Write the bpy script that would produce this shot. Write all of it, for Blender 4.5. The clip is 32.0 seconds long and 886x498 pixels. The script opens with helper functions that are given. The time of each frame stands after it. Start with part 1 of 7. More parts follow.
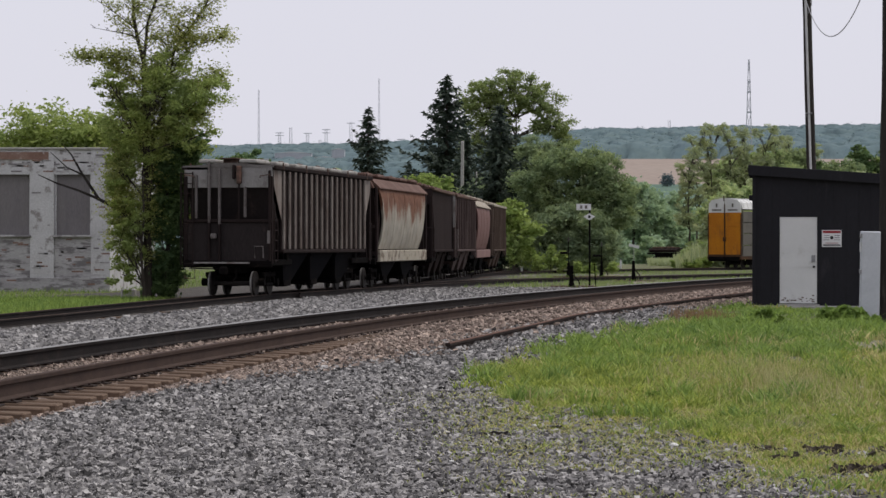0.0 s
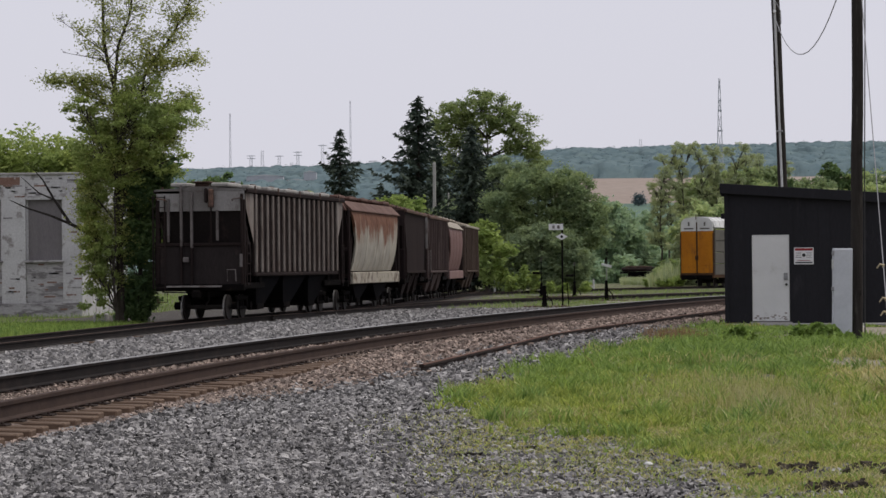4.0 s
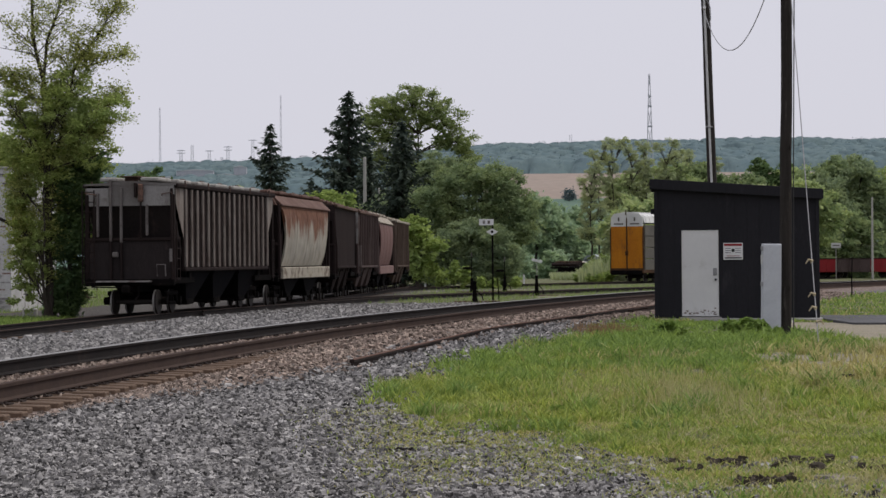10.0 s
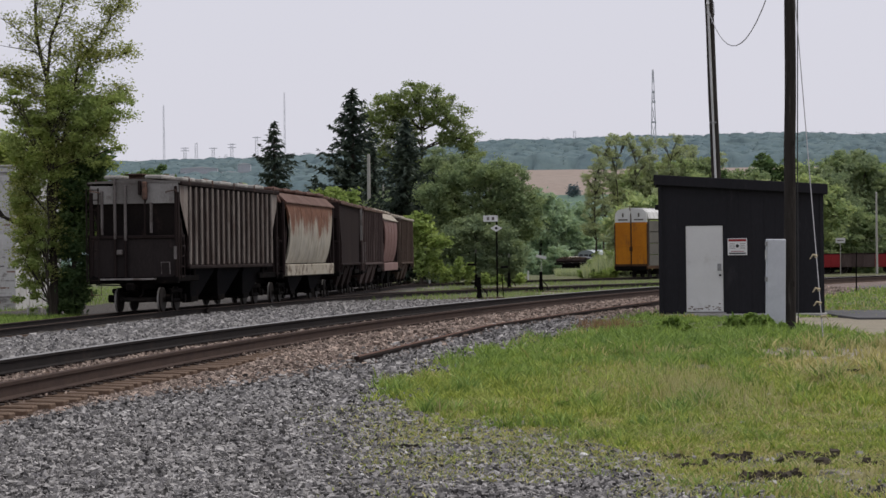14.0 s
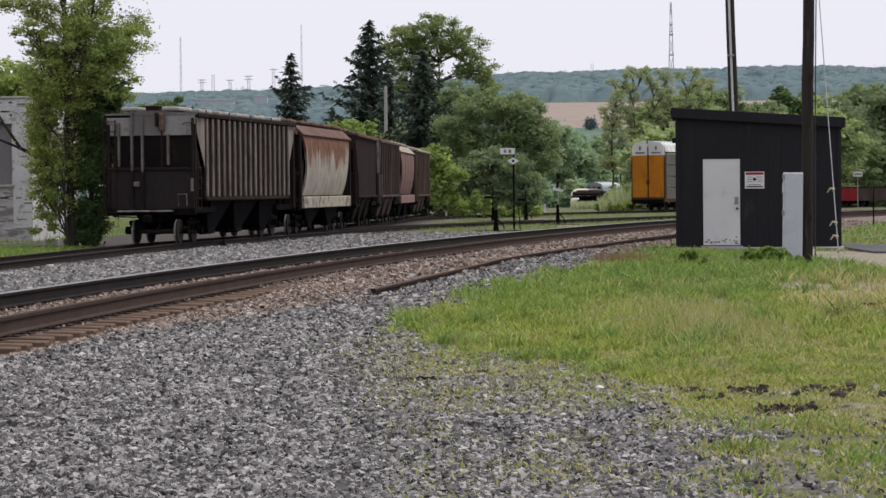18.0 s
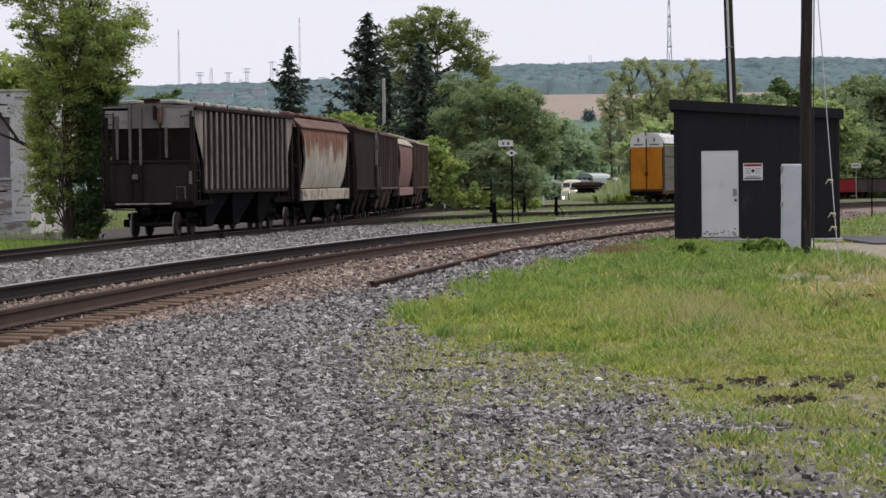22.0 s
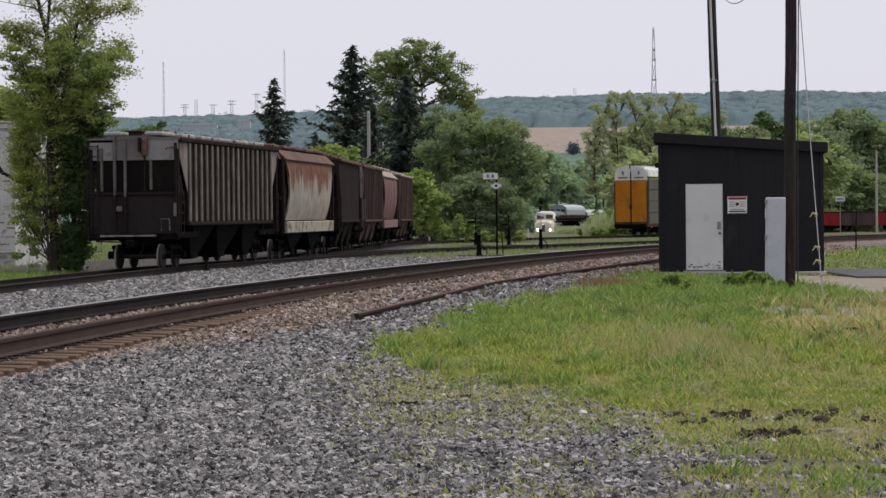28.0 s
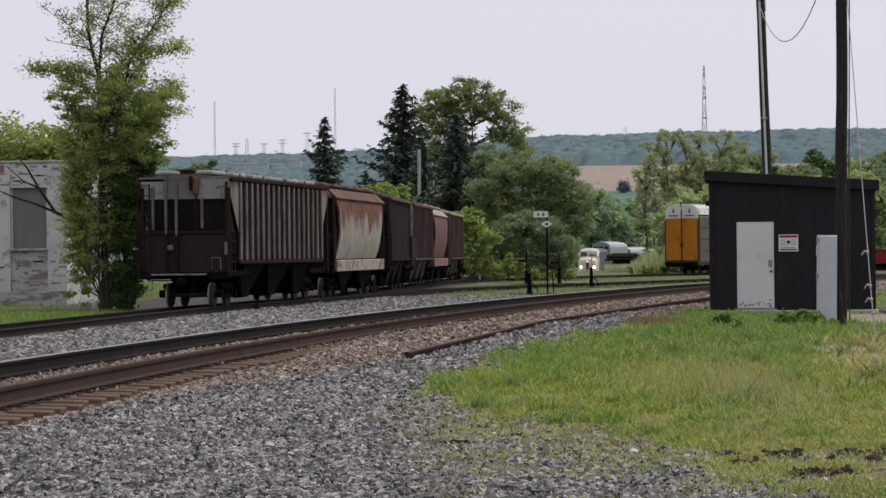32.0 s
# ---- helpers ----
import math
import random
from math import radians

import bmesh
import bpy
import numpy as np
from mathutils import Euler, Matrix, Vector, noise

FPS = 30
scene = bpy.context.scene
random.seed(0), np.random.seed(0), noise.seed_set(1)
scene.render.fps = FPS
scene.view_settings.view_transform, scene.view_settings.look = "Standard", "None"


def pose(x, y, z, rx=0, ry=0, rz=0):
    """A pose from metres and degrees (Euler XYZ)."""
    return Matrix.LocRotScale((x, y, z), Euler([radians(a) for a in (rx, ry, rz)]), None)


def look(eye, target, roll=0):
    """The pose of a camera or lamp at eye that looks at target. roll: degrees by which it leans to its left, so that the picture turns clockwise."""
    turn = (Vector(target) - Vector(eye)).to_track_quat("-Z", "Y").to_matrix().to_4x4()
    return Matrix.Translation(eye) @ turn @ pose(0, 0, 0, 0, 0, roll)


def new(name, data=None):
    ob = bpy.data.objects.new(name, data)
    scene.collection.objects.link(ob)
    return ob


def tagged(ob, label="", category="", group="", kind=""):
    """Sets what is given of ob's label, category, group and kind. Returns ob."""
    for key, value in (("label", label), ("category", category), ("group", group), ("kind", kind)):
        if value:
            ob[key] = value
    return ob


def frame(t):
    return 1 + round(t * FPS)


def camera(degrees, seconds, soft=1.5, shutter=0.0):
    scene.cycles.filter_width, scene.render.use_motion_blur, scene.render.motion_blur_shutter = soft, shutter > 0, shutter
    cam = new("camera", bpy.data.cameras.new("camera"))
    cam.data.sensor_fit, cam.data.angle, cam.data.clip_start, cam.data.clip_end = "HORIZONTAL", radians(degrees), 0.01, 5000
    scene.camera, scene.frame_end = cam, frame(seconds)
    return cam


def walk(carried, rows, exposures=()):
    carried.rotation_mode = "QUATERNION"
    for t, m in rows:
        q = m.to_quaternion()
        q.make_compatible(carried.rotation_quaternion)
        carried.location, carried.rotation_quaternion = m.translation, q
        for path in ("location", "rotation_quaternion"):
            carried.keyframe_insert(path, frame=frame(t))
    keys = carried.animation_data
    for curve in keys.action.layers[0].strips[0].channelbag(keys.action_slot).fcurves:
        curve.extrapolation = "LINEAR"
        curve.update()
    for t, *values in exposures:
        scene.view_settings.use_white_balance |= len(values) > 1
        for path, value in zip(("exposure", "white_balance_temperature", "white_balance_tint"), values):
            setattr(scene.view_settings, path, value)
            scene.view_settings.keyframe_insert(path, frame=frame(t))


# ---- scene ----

cam = camera(20.0, 32.0, soft=1.5)
EYE = Vector((0.0, 0.0, 1.5))
# seconds, yaw, pitch, roll: a hand-held camera that stands in one place
ROWS = [
    (0, 2.232, -0.106, -0.077),
    (0.5, 2.242, 0.017, -0.047),
    (1, 2.196, -0.078, 0.045),
    (1.5, 2.262, 0.012, 0.399),
    (2, 2.264, 0.063, 0.619),
    (2.5, 2.011, 0.034, 0.648),
    (4.5, 1.213, 0.438, 0.382),
    (5, 0.489, 0.409, 0.330),
    (5.5, -0.181, 0.420, 0.426),
    (6, -0.657, 0.542, 0.153),
    (6.5, -0.623, 0.598, 0.185),
    (7, -0.484, 0.562, 0.284),
    (7.5, -0.246, 0.509, 0.372),
    (8, -0.148, 0.524, 0.308),
    (8.5, -0.026, 0.522, 0.283),
    (9, 0.000, 0.438, 0.300),
    (9.5, -0.064, 0.351, 0.359),
    (10, 0.024, 0.251, 0.473),
    (10.5, 0.078, -0.016, 0.432),
    (11, 0.152, -0.085, 0.488),
    (11.5, 0.162, -0.101, 0.494),
    (12, 0.135, -0.009, 0.537),
    (12.5, 0.208, 0.071, 0.482),
    (13, 0.181, 0.157, 0.402),
    (13.5, 0.068, 0.185, 0.427),
    (14, 0.122, 0.174, 0.691),
    (14.5, 0.217, 0.127, 0.832),
    (16.5, 0.213, -0.767, 0.669),
    (17, 0.467, -0.825, 0.671),
    (17.5, 0.505, -1.258, 0.718),
    (18, 0.505, -1.359, 0.545),
    (18.5, 0.576, -1.466, 0.611),
    (19, 0.531, -1.472, 0.586),
    (19.5, 0.583, -1.468, 0.574),
    (20, 0.622, -1.360, 0.500),
    (20.5, 0.687, -1.304, 0.498),
    (21, 0.661, -1.288, 0.640),
    (21.5, 0.619, -1.471, 0.889),
    (22, 0.468, -1.536, 0.667),
    (22.5, 0.607, -1.178, 0.395),
    (23, 1.172, -1.205, 0.446),
    (23.5, 1.149, -0.791, 0.531),
    (24, 0.939, -0.734, 0.553),
    (24.5, 0.745, -0.731, 0.541),
    (25, 0.397, -0.774, 0.495),
    (25.5, 0.304, -0.780, 0.433),
    (27.5, 0.172, -0.735, 0.532),
    (28, 0.117, -0.797, 0.547),
    (28.5, 0.354, -0.783, 0.623),
    (29, 0.485, -0.836, 0.452),
    (29.5, 0.787, -0.596, 0.367),
    (30, 0.435, -0.716, -0.072),
    (30.5, 0.156, -0.334, -0.147),
    (31, 0.996, -0.365, 0.249),
    (31.5, 1.246, -0.391, 0.501),
    (32, 1.267, 0.090, 0.606),
]

walk(cam, [(t, pose(EYE.x, EYE.y, EYE.z, 90 + pitch, roll, yaw)) for t, yaw, pitch, roll in ROWS],
     [(0.0, 0.25), (2.5, 0.2), (4.5, 0.12), (6.0, 0.1), (9.0, 0.12), (14.0, 0.16), (17.0, 0.4), (19.0, 0.5), (22.0, 0.48), (24.0, 0.32), (28.0, 0.28), (30.0, 0.32), (31.0, 0.25), (32.0, 0.25)])

# ---- light: a bright overcast sky ----
world = bpy.data.worlds.new("overcast")
scene.world = world
world.use_nodes = True
wn, wl = world.node_tree.nodes, world.node_tree.links
wn.clear()
w_out = wn.new("ShaderNodeOutputWorld")
w_bg = wn.new("ShaderNodeBackground")
w_sky = wn.new("ShaderNodeTexSky")
w_sky.sky_type = "NISHITA"
w_sky.sun_disc = False
w_sky.sun_elevation, w_sky.sun_rotation = radians(62), radians(75)
w_sky.air_density, w_sky.dust_density = 1.0, 4.0
w_grey = wn.new("ShaderNodeMix")
w_grey.data_type = "RGBA"
w_grey.inputs[0].default_value = 0.93
w_grey.inputs[7].default_value = (6.35, 6.3, 7.05, 1)
wl.new(w_sky.outputs[0], w_grey.inputs[6])
wl.new(w_grey.outputs[2], w_bg.inputs[0])
w_bg.inputs[1].default_value = 0.1
wl.new(w_bg.outputs[0], w_out.inputs[0])
sun_data = bpy.data.lights.new("sun", "SUN")
sun_data.energy, sun_data.angle, sun_data.color = 1.8, radians(25), (1.0, 0.96, 0.9)
sun = new("sun", sun_data)
sun.matrix_world = look((34, 40, 70), (0, 30, 0))
scene.view_settings.exposure = 0.0


# ---- materials ----
def nodes_of(name):
    m = bpy.data.materials.new(name)
    m.use_nodes = True
    nt = m.node_tree
    return m, nt, nt.nodes["Principled BSDF"]


def mix_col(nt, fac, a, b, blend="MIX"):
    n = nt.nodes.new("ShaderNodeMix")
    n.data_type, n.blend_type = "RGBA", blend
    for i, v in ((0, fac), (6, a), (7, b)):
        if isinstance(v, bpy.types.NodeSocket):
            nt.links.new(v, n.inputs[i])
        else:
            n.inputs[i].default_value = v if i == 0 else (*v, 1)
    return n.outputs[2]


def noise_fac(nt, co, scale, lo, hi, detail=4.0, rough=0.6):
    n = nt.nodes.new("ShaderNodeTexNoise")
    n.inputs["Scale"].default_value, n.inputs["Detail"].default_value, n.inputs["Roughness"].default_value = scale, detail, rough
    nt.links.new(co, n.inputs["Vector"])
    r = nt.nodes.new("ShaderNodeMapRange")
    r.inputs[1].default_value, r.inputs[2].default_value = lo, hi
    nt.links.new(n.outputs[0], r.inputs[0])
    return r.outputs[0]


def coords(nt, stretch=(1, 1, 1)):
    t = nt.nodes.new("ShaderNodeTexCoord")
    m = nt.nodes.new("ShaderNodeMapping")
    m.inputs["Scale"].default_value = stretch
    nt.links.new(t.outputs["Object"], m.inputs["Vector"])
    return m.outputs[0]


def bumped(nt, bsdf, height, strength, dist):
    b = nt.nodes.new("ShaderNodeBump")
    b.inputs["Strength"].default_value, b.inputs["Distance"].default_value = strength, dist
    nt.links.new(height, b.inputs["Height"])
    nt.links.new(b.outputs[0], bsdf.inputs["Normal"])


def surf(name, c1, c2, scale=1.5, fine=25, wear=None, wear_at=(0.58, 0.68), rough=0.8, metal=0.0, bump=0.3, dist=0.01, stretch=(1, 1, 1), island=0.0, wear_scale=2.0, grain=0.28):
    """Two tones at a coarse scale, a fine grain, and wear of a third colour."""
    m, nt, p = nodes_of(name)
    co = coords(nt, stretch)
    col = mix_col(nt, noise_fac(nt, co, scale, 0.35, 0.65), c1, c2)
    fine_f = noise_fac(nt, co, fine, 0.25, 0.75, 3)
    col = mix_col(nt, fine_f, col, mix_col(nt, 1.0, col, (1 - grain, 1 - grain, 1 - grain), "MULTIPLY"))
    if wear:
        col = mix_col(nt, noise_fac(nt, co, wear_scale, *wear_at, 6, 0.7), col, wear)
    if island:
        g = nt.nodes.new("ShaderNodeNewGeometry")
        r = nt.nodes.new("ShaderNodeMapRange")
        r.inputs[3].default_value, r.inputs[4].default_value = 1 - island, 1 + island
        nt.links.new(g.outputs["Random Per Island"], r.inputs[0])
        v = nt.nodes.new("ShaderNodeHueSaturation")
        nt.links.new(r.outputs[0], v.inputs["Value"])
        nt.links.new(col, v.inputs["Color"])
        col = v.outputs[0]
    nt.links.new(col, p.inputs["Base Color"])
    p.inputs["Roughness"].default_value, p.inputs["Metallic"].default_value = rough, metal
    p.inputs["Specular IOR Level"].default_value = 0.5 if metal or rough < 0.6 else 0.15
    bumped(nt, p, fine_f, bump, dist)
    return m


def rusted(name, c1, c2, rust1, rust2, z0, z1, spread, rough=0.8):
    """Old paint whose rust comes down from the roof edge in uneven runs; z0 to z1 is where it thins out."""
    m, nt, p = nodes_of(name)
    co = coords(nt)
    col = mix_col(nt, noise_fac(nt, co, 1.1, 0.35, 0.65), c1, c2)
    col = mix_col(nt, noise_fac(nt, coords(nt, (1, 1, 0.25)), 5.0, 0.5, 0.75), col, mix_col(nt, 1.0, col, (0.72, 0.66, 0.58), "MULTIPLY"))
    col = mix_col(nt, noise_fac(nt, coords(nt, (1, 1, 0.45)), 1.6, 0.55, 0.75, 6, 0.7), col, mix_col(nt, 1.0, col, (0.62, 0.5, 0.42), "MULTIPLY"))
    rust = mix_col(nt, noise_fac(nt, co, 3.0, 0.35, 0.65), rust1, rust2)
    sep = nt.nodes.new("ShaderNodeSeparateXYZ")
    nt.links.new(co, sep.inputs[0])
    h = nt.nodes.new("ShaderNodeMapRange")
    h.clamp = False
    h.inputs[1].default_value, h.inputs[2].default_value = z0, z1
    nt.links.new(sep.outputs[2], h.inputs[0])
    total = h.outputs[0]
    for scale, st, k in ((1.5, (1, 1, 0.2), spread), (0.6, (1, 1, 0.5), spread * 0.7), (12, (1, 1, 0.5), 0.35)):
        n = noise_fac(nt, coords(nt, st), scale, 0.25, 0.75)
        a = nt.nodes.new("ShaderNodeMath")
        a.operation = "MULTIPLY_ADD"
        a.inputs[1].default_value = k
        nt.links.new(n, a.inputs[0])
        b = nt.nodes.new("ShaderNodeMath")
        b.operation = "SUBTRACT"
        b.inputs[1].default_value = k / 2
        nt.links.new(total, a.inputs[2])
        nt.links.new(a.outputs[0], b.inputs[0])
        total = b.outputs[0]
    r = nt.nodes.new("ShaderNodeMapRange")
    r.inputs[1].default_value, r.inputs[2].default_value = 0.35, 0.75
    nt.links.new(total, r.inputs[0])
    nt.links.new(mix_col(nt, r.outputs[0], col, rust), p.inputs["Base Color"])
    p.inputs["Roughness"].default_value = rough
    p.inputs["Specular IOR Level"].default_value = 0.2
    bumped(nt, p, noise_fac(nt, co, 30, 0.25, 0.75, 3), 0.3, 0.01)
    return m


def leafy(name, dark, light, odd=None, trans=0.25, rough=0.6):
    """Foliage whose leaves differ one by one in tone."""
    m, nt, p = nodes_of(name)
    g = nt.nodes.new("ShaderNodeNewGeometry")
    col = mix_col(nt, g.outputs["Random Per Island"], dark, light)
    big = noise_fac(nt, coords(nt), 0.6, 0.35, 0.65)
    col = mix_col(nt, big, col, mix_col(nt, 1.0, col, (1.25, 1.15, 0.9), "MULTIPLY"))
    if odd:
        col = mix_col(nt, noise_fac(nt, coords(nt), 1.7, 0.55, 0.7), col, odd)
    nt.links.new(col, p.inputs["Base Color"])
    p.inputs["Roughness"].default_value = rough
    p.inputs["Specular IOR Level"].default_value = 0.25
    tr = nt.nodes.new("ShaderNodeBsdfTranslucent")
    nt.links.new(col, tr.inputs["Color"])
    mx = nt.nodes.new("ShaderNodeMixShader")
    mx.inputs[0].default_value = trans
    nt.links.new(p.outputs[0], mx.inputs[1])
    nt.links.new(tr.outputs[0], mx.inputs[2])
    nt.links.new(mx.outputs[0], nt.nodes["Material Output"].inputs[0])
    return m


def glow(name, colour, strength):
    m, nt, p = nodes_of(name)
    p.inputs["Base Color"].default_value = (*colour, 1)
    p.inputs["Emission Color"].default_value = (*colour, 1)
    p.inputs["Emission Strength"].default_value = strength
    return m


def ground_material():
    """Crushed stone, rusty ballast, grass floor and bare earth, told apart by the sheet's cover weights."""
    m, nt, p = nodes_of("ground_cover")
    co = coords(nt)
    at = nt.nodes.new("ShaderNodeAttribute")
    at.attribute_name = "cover"
    sep = nt.nodes.new("ShaderNodeSeparateColor")
    nt.links.new(at.outputs["Color"], sep.inputs[0])
    vo = nt.nodes.new("ShaderNodeTexVoronoi")
    vo.inputs["Scale"].default_value = 27
    nt.links.new(co, vo.inputs["Vector"])
    tone = nt.nodes.new("ShaderNodeSeparateColor")
    nt.links.new(vo.outputs["Color"], tone.inputs[0])
    grey = mix_col(nt, tone.outputs[0], (0.02, 0.0195, 0.0195), (0.175, 0.168, 0.165))
    brown = mix_col(nt, tone.outputs[1], (0.06, 0.043, 0.036), (0.235, 0.175, 0.145))
    patch = noise_fac(nt, co, 0.35, 0.42, 0.62)
    grey = mix_col(nt, patch, grey, mix_col(nt, 1.0, grey, (0.78, 0.76, 0.76), "MULTIPLY"))
    grass = mix_col(nt, noise_fac(nt, co, 0.7, 0.35, 0.65), (0.05, 0.068, 0.02), (0.12, 0.132, 0.046))
    grass = mix_col(nt, noise_fac(nt, co, 14, 0.4, 0.7), grass, (0.10, 0.09, 0.05))
    earth = mix_col(nt, noise_fac(nt, co, 1.1, 0.35, 0.7), (0.235, 0.20, 0.135), (0.13, 0.115, 0.07))
    earth = mix_col(nt, noise_fac(nt, co, 22, 0.4, 0.7), earth, (0.30, 0.27, 0.22))

    def edge(socket, spread):
        add = nt.nodes.new("ShaderNodeMath")
        add.operation = "ADD"
        nt.links.new(socket, add.inputs[0])
        s = noise_fac(nt, co, 2.3, 0.2, 0.8, 8, 0.75)
        k = nt.nodes.new("ShaderNodeMath")
        k.operation = "MULTIPLY_ADD"
        k.inputs[1].default_value, k.inputs[2].default_value = spread, -spread / 2
        nt.links.new(s, k.inputs[0])
        nt.links.new(k.outputs[0], add.inputs[1])
        r = nt.nodes.new("ShaderNodeMapRange")
        r.inputs[1].default_value, r.inputs[2].default_value = 0.4, 0.6
        nt.links.new(add.outputs[0], r.inputs[0])
        return r.outputs[0]

    col = mix_col(nt, edge(sep.outputs[1], 1.0), grey, brown)
    col = mix_col(nt, edge(sep.outputs[2], 0.9), col, earth)
    col = mix_col(nt, edge(sep.outputs[0], 1.1), col, grass)
    # One weight for dark soil and the parked cars' painted shade.
    soil_and_shade = nt.nodes.new("ShaderNodeMath")
    soil_and_shade.operation = "SUBTRACT"
    soil_and_shade.inputs[0].default_value = 1.0
    nt.links.new(at.outputs["Alpha"], soil_and_shade.inputs[1])
    oily_shade = mix_col(nt, tone.outputs[1], (0.022, 0.019, 0.017), (0.075, 0.064, 0.055))
    col = mix_col(nt, edge(soil_and_shade.outputs[0], 0.6), col, oily_shade)
    nt.links.new(col, p.inputs["Base Color"])
    p.inputs["Roughness"].default_value = 0.95
    inv = nt.nodes.new("ShaderNodeMath")
    inv.operation = "SUBTRACT"
    inv.inputs[0].default_value = 1.0
    nt.links.new(vo.outputs["Distance"], inv.inputs[1])
    bumped(nt, p, inv.outputs[0], 0.9, 0.02)
    return m


M_GROUND = ground_material()
M_STONE = surf("crushed_stone", (0.298, 0.286, 0.277), (0.187, 0.178, 0.172), 3, 40, None, rough=0.9, island=0.85)
M_STONE_RUST = surf("rusty_ballast", (0.32, 0.25, 0.206), (0.235, 0.189, 0.16), 3, 40, None, rough=0.9, island=0.65)
M_GRASS = leafy("grass_blades", (0.125, 0.185, 0.038), (0.375, 0.45, 0.115), (0.44, 0.46, 0.155), 0.4)
M_DRY = leafy("dry_grass", (0.245, 0.24, 0.10), (0.51, 0.485, 0.245), (0.51, 0.45, 0.29), 0.4)
M_RUSSET = leafy("russet_weeds", (0.16, 0.09, 0.06), (0.27, 0.19, 0.10), None, 0.3)
M_LUSH = leafy("lush_grass", (0.09, 0.16, 0.038), (0.28, 0.40, 0.105), None, 0.4)
# Far field green, with distance haze mixed in as a blue cast.
M_FIELD = surf("hazed_green_field", (0.10, 0.165, 0.125), (0.118, 0.18, 0.138), 0.01, 0.2, bump=0.0, rough=1)
M_PLOUGH = surf("ploughed_field", (0.29, 0.232, 0.196), (0.315, 0.26, 0.222), 0.008, 0.15, bump=0.0, rough=1)
# Wood green paled and blued: the haze over the ridge is in the colour.
M_HILL = surf("hazed_hill_woods", (0.108, 0.155, 0.172), (0.135, 0.185, 0.188), 0.03, 0.25, (0.092, 0.138, 0.153), (0.5, 0.7), bump=0.0, rough=1, wear_scale=0.09, grain=0.2)
M_RAIL = surf("rusty_rail", (0.026, 0.019, 0.0165), (0.042, 0.029, 0.024), 2, 30, (0.065, 0.04, 0.03), rough=0.85, bump=0.2)
M_RAIL_BROWN = surf("brown_rail", (0.05, 0.033, 0.027), (0.07, 0.046, 0.036), 2, 30, (0.035, 0.025, 0.021), rough=0.85, bump=0.2)
M_RAIL_BLACK = surf("black_rail", (0.013, 0.0105, 0.0098), (0.02, 0.0155, 0.014), 2, 30, (0.03, 0.021, 0.018), rough=0.85, bump=0.2)
M_RAIL_RED = surf("red_rust_rail_head", (0.13, 0.07, 0.05), (0.10, 0.055, 0.04), 2, 30, rough=0.85, bump=0.2)
# Worn steel, with the sky's reflection painted in as pale grey.
M_HEAD = surf("worn_head_sky_glint", (0.27, 0.26, 0.255), (0.20, 0.193, 0.19), 2, 60, rough=0.5, metal=0.15, bump=0.05)
M_TIE = surf("old_tie_wood", (0.185, 0.125, 0.088), (0.10, 0.07, 0.052), 1.5, 30, (0.25, 0.19, 0.145), rough=0.9, stretch=(1, 6, 6))
M_BLACK = surf("black_boards", (0.0165, 0.0162, 0.0195), (0.0205, 0.020, 0.024), 0.8, 20, (0.028, 0.027, 0.031), rough=0.7, stretch=(1, 1, 0.3), bump=0.15)
M_DOOR = surf("white_door_paint", (0.58, 0.58, 0.575), (0.63, 0.63, 0.62), 1.2, 30, (0.50, 0.495, 0.48), rough=0.5, bump=0.05, grain=0.05)
M_RUSTY = surf("rust_stain", (0.15, 0.115, 0.095), (0.24, 0.20, 0.17), 8, 40, rough=0.9)
M_STEEL = surf("dull_steel", (0.33, 0.33, 0.34), (0.27, 0.27, 0.28), 3, 40, rough=0.4, metal=0.7)
M_GALV = surf("galvanised_sheet", (0.46, 0.475, 0.52), (0.53, 0.545, 0.585), 2, 18, (0.30, 0.31, 0.33), rough=0.55, metal=0.1, bump=0.1, grain=0.1)
M_POLE = surf("creosoted_pole", (0.03, 0.026, 0.0235), (0.05, 0.043, 0.039), 1.5, 20, (0.09, 0.08, 0.072), rough=0.9, stretch=(8, 8, 0.6), bump=0.6, dist=0.02)
M_POLE_PALE = surf("weathered_pole", (0.38, 0.37, 0.34), (0.45, 0.44, 0.41), 1.5, 20, rough=0.9, stretch=(8, 8, 0.6))
M_PVC = surf("pale_conduit", (0.6, 0.6, 0.6), (0.5, 0.5, 0.5), 2, 20, rough=0.5)
M_CABLE = surf("grey_cable", (0.30, 0.30, 0.31), (0.25, 0.25, 0.26), 2, 20, rough=0.6)
M_CABLE_DARK = surf("black_cable", (0.04, 0.04, 0.04), (0.05, 0.05, 0.05), 2, 20, rough=0.6)
M_ROPE = surf("frayed_rope", (0.5, 0.42, 0.28), (0.45, 0.38, 0.27), 9, 60, rough=0.95)
M_WHITE = surf("white_sign_paint", (0.7, 0.7, 0.7), (0.62, 0.62, 0.62), 3, 30, rough=0.5, bump=0.03, grain=0.06)
M_RED = surf("red_paint", (0.32, 0.03, 0.035), (0.26, 0.025, 0.03), 1, 20, (0.16, 0.04, 0.035), rough=0.6)
M_INK = surf("dark_print", (0.03, 0.03, 0.03), (0.045, 0.045, 0.045), 5, 30, rough=0.6)
M_BARK = surf("bark", (0.05, 0.042, 0.033), (0.085, 0.072, 0.06), 3, 25, rough=0.95, stretch=(4, 4, 0.7), bump=0.6, dist=0.02)
M_UNDER = surf("black_underframe", (0.005, 0.0045, 0.0045), (0.009, 0.0075, 0.007), 1.5, 20, (0.02, 0.015, 0.012), rough=0.85)
M_WHEEL = surf("rusty_wheel", (0.022, 0.016, 0.013), (0.016, 0.012, 0.01), 4, 30, rough=0.7, metal=0.3)
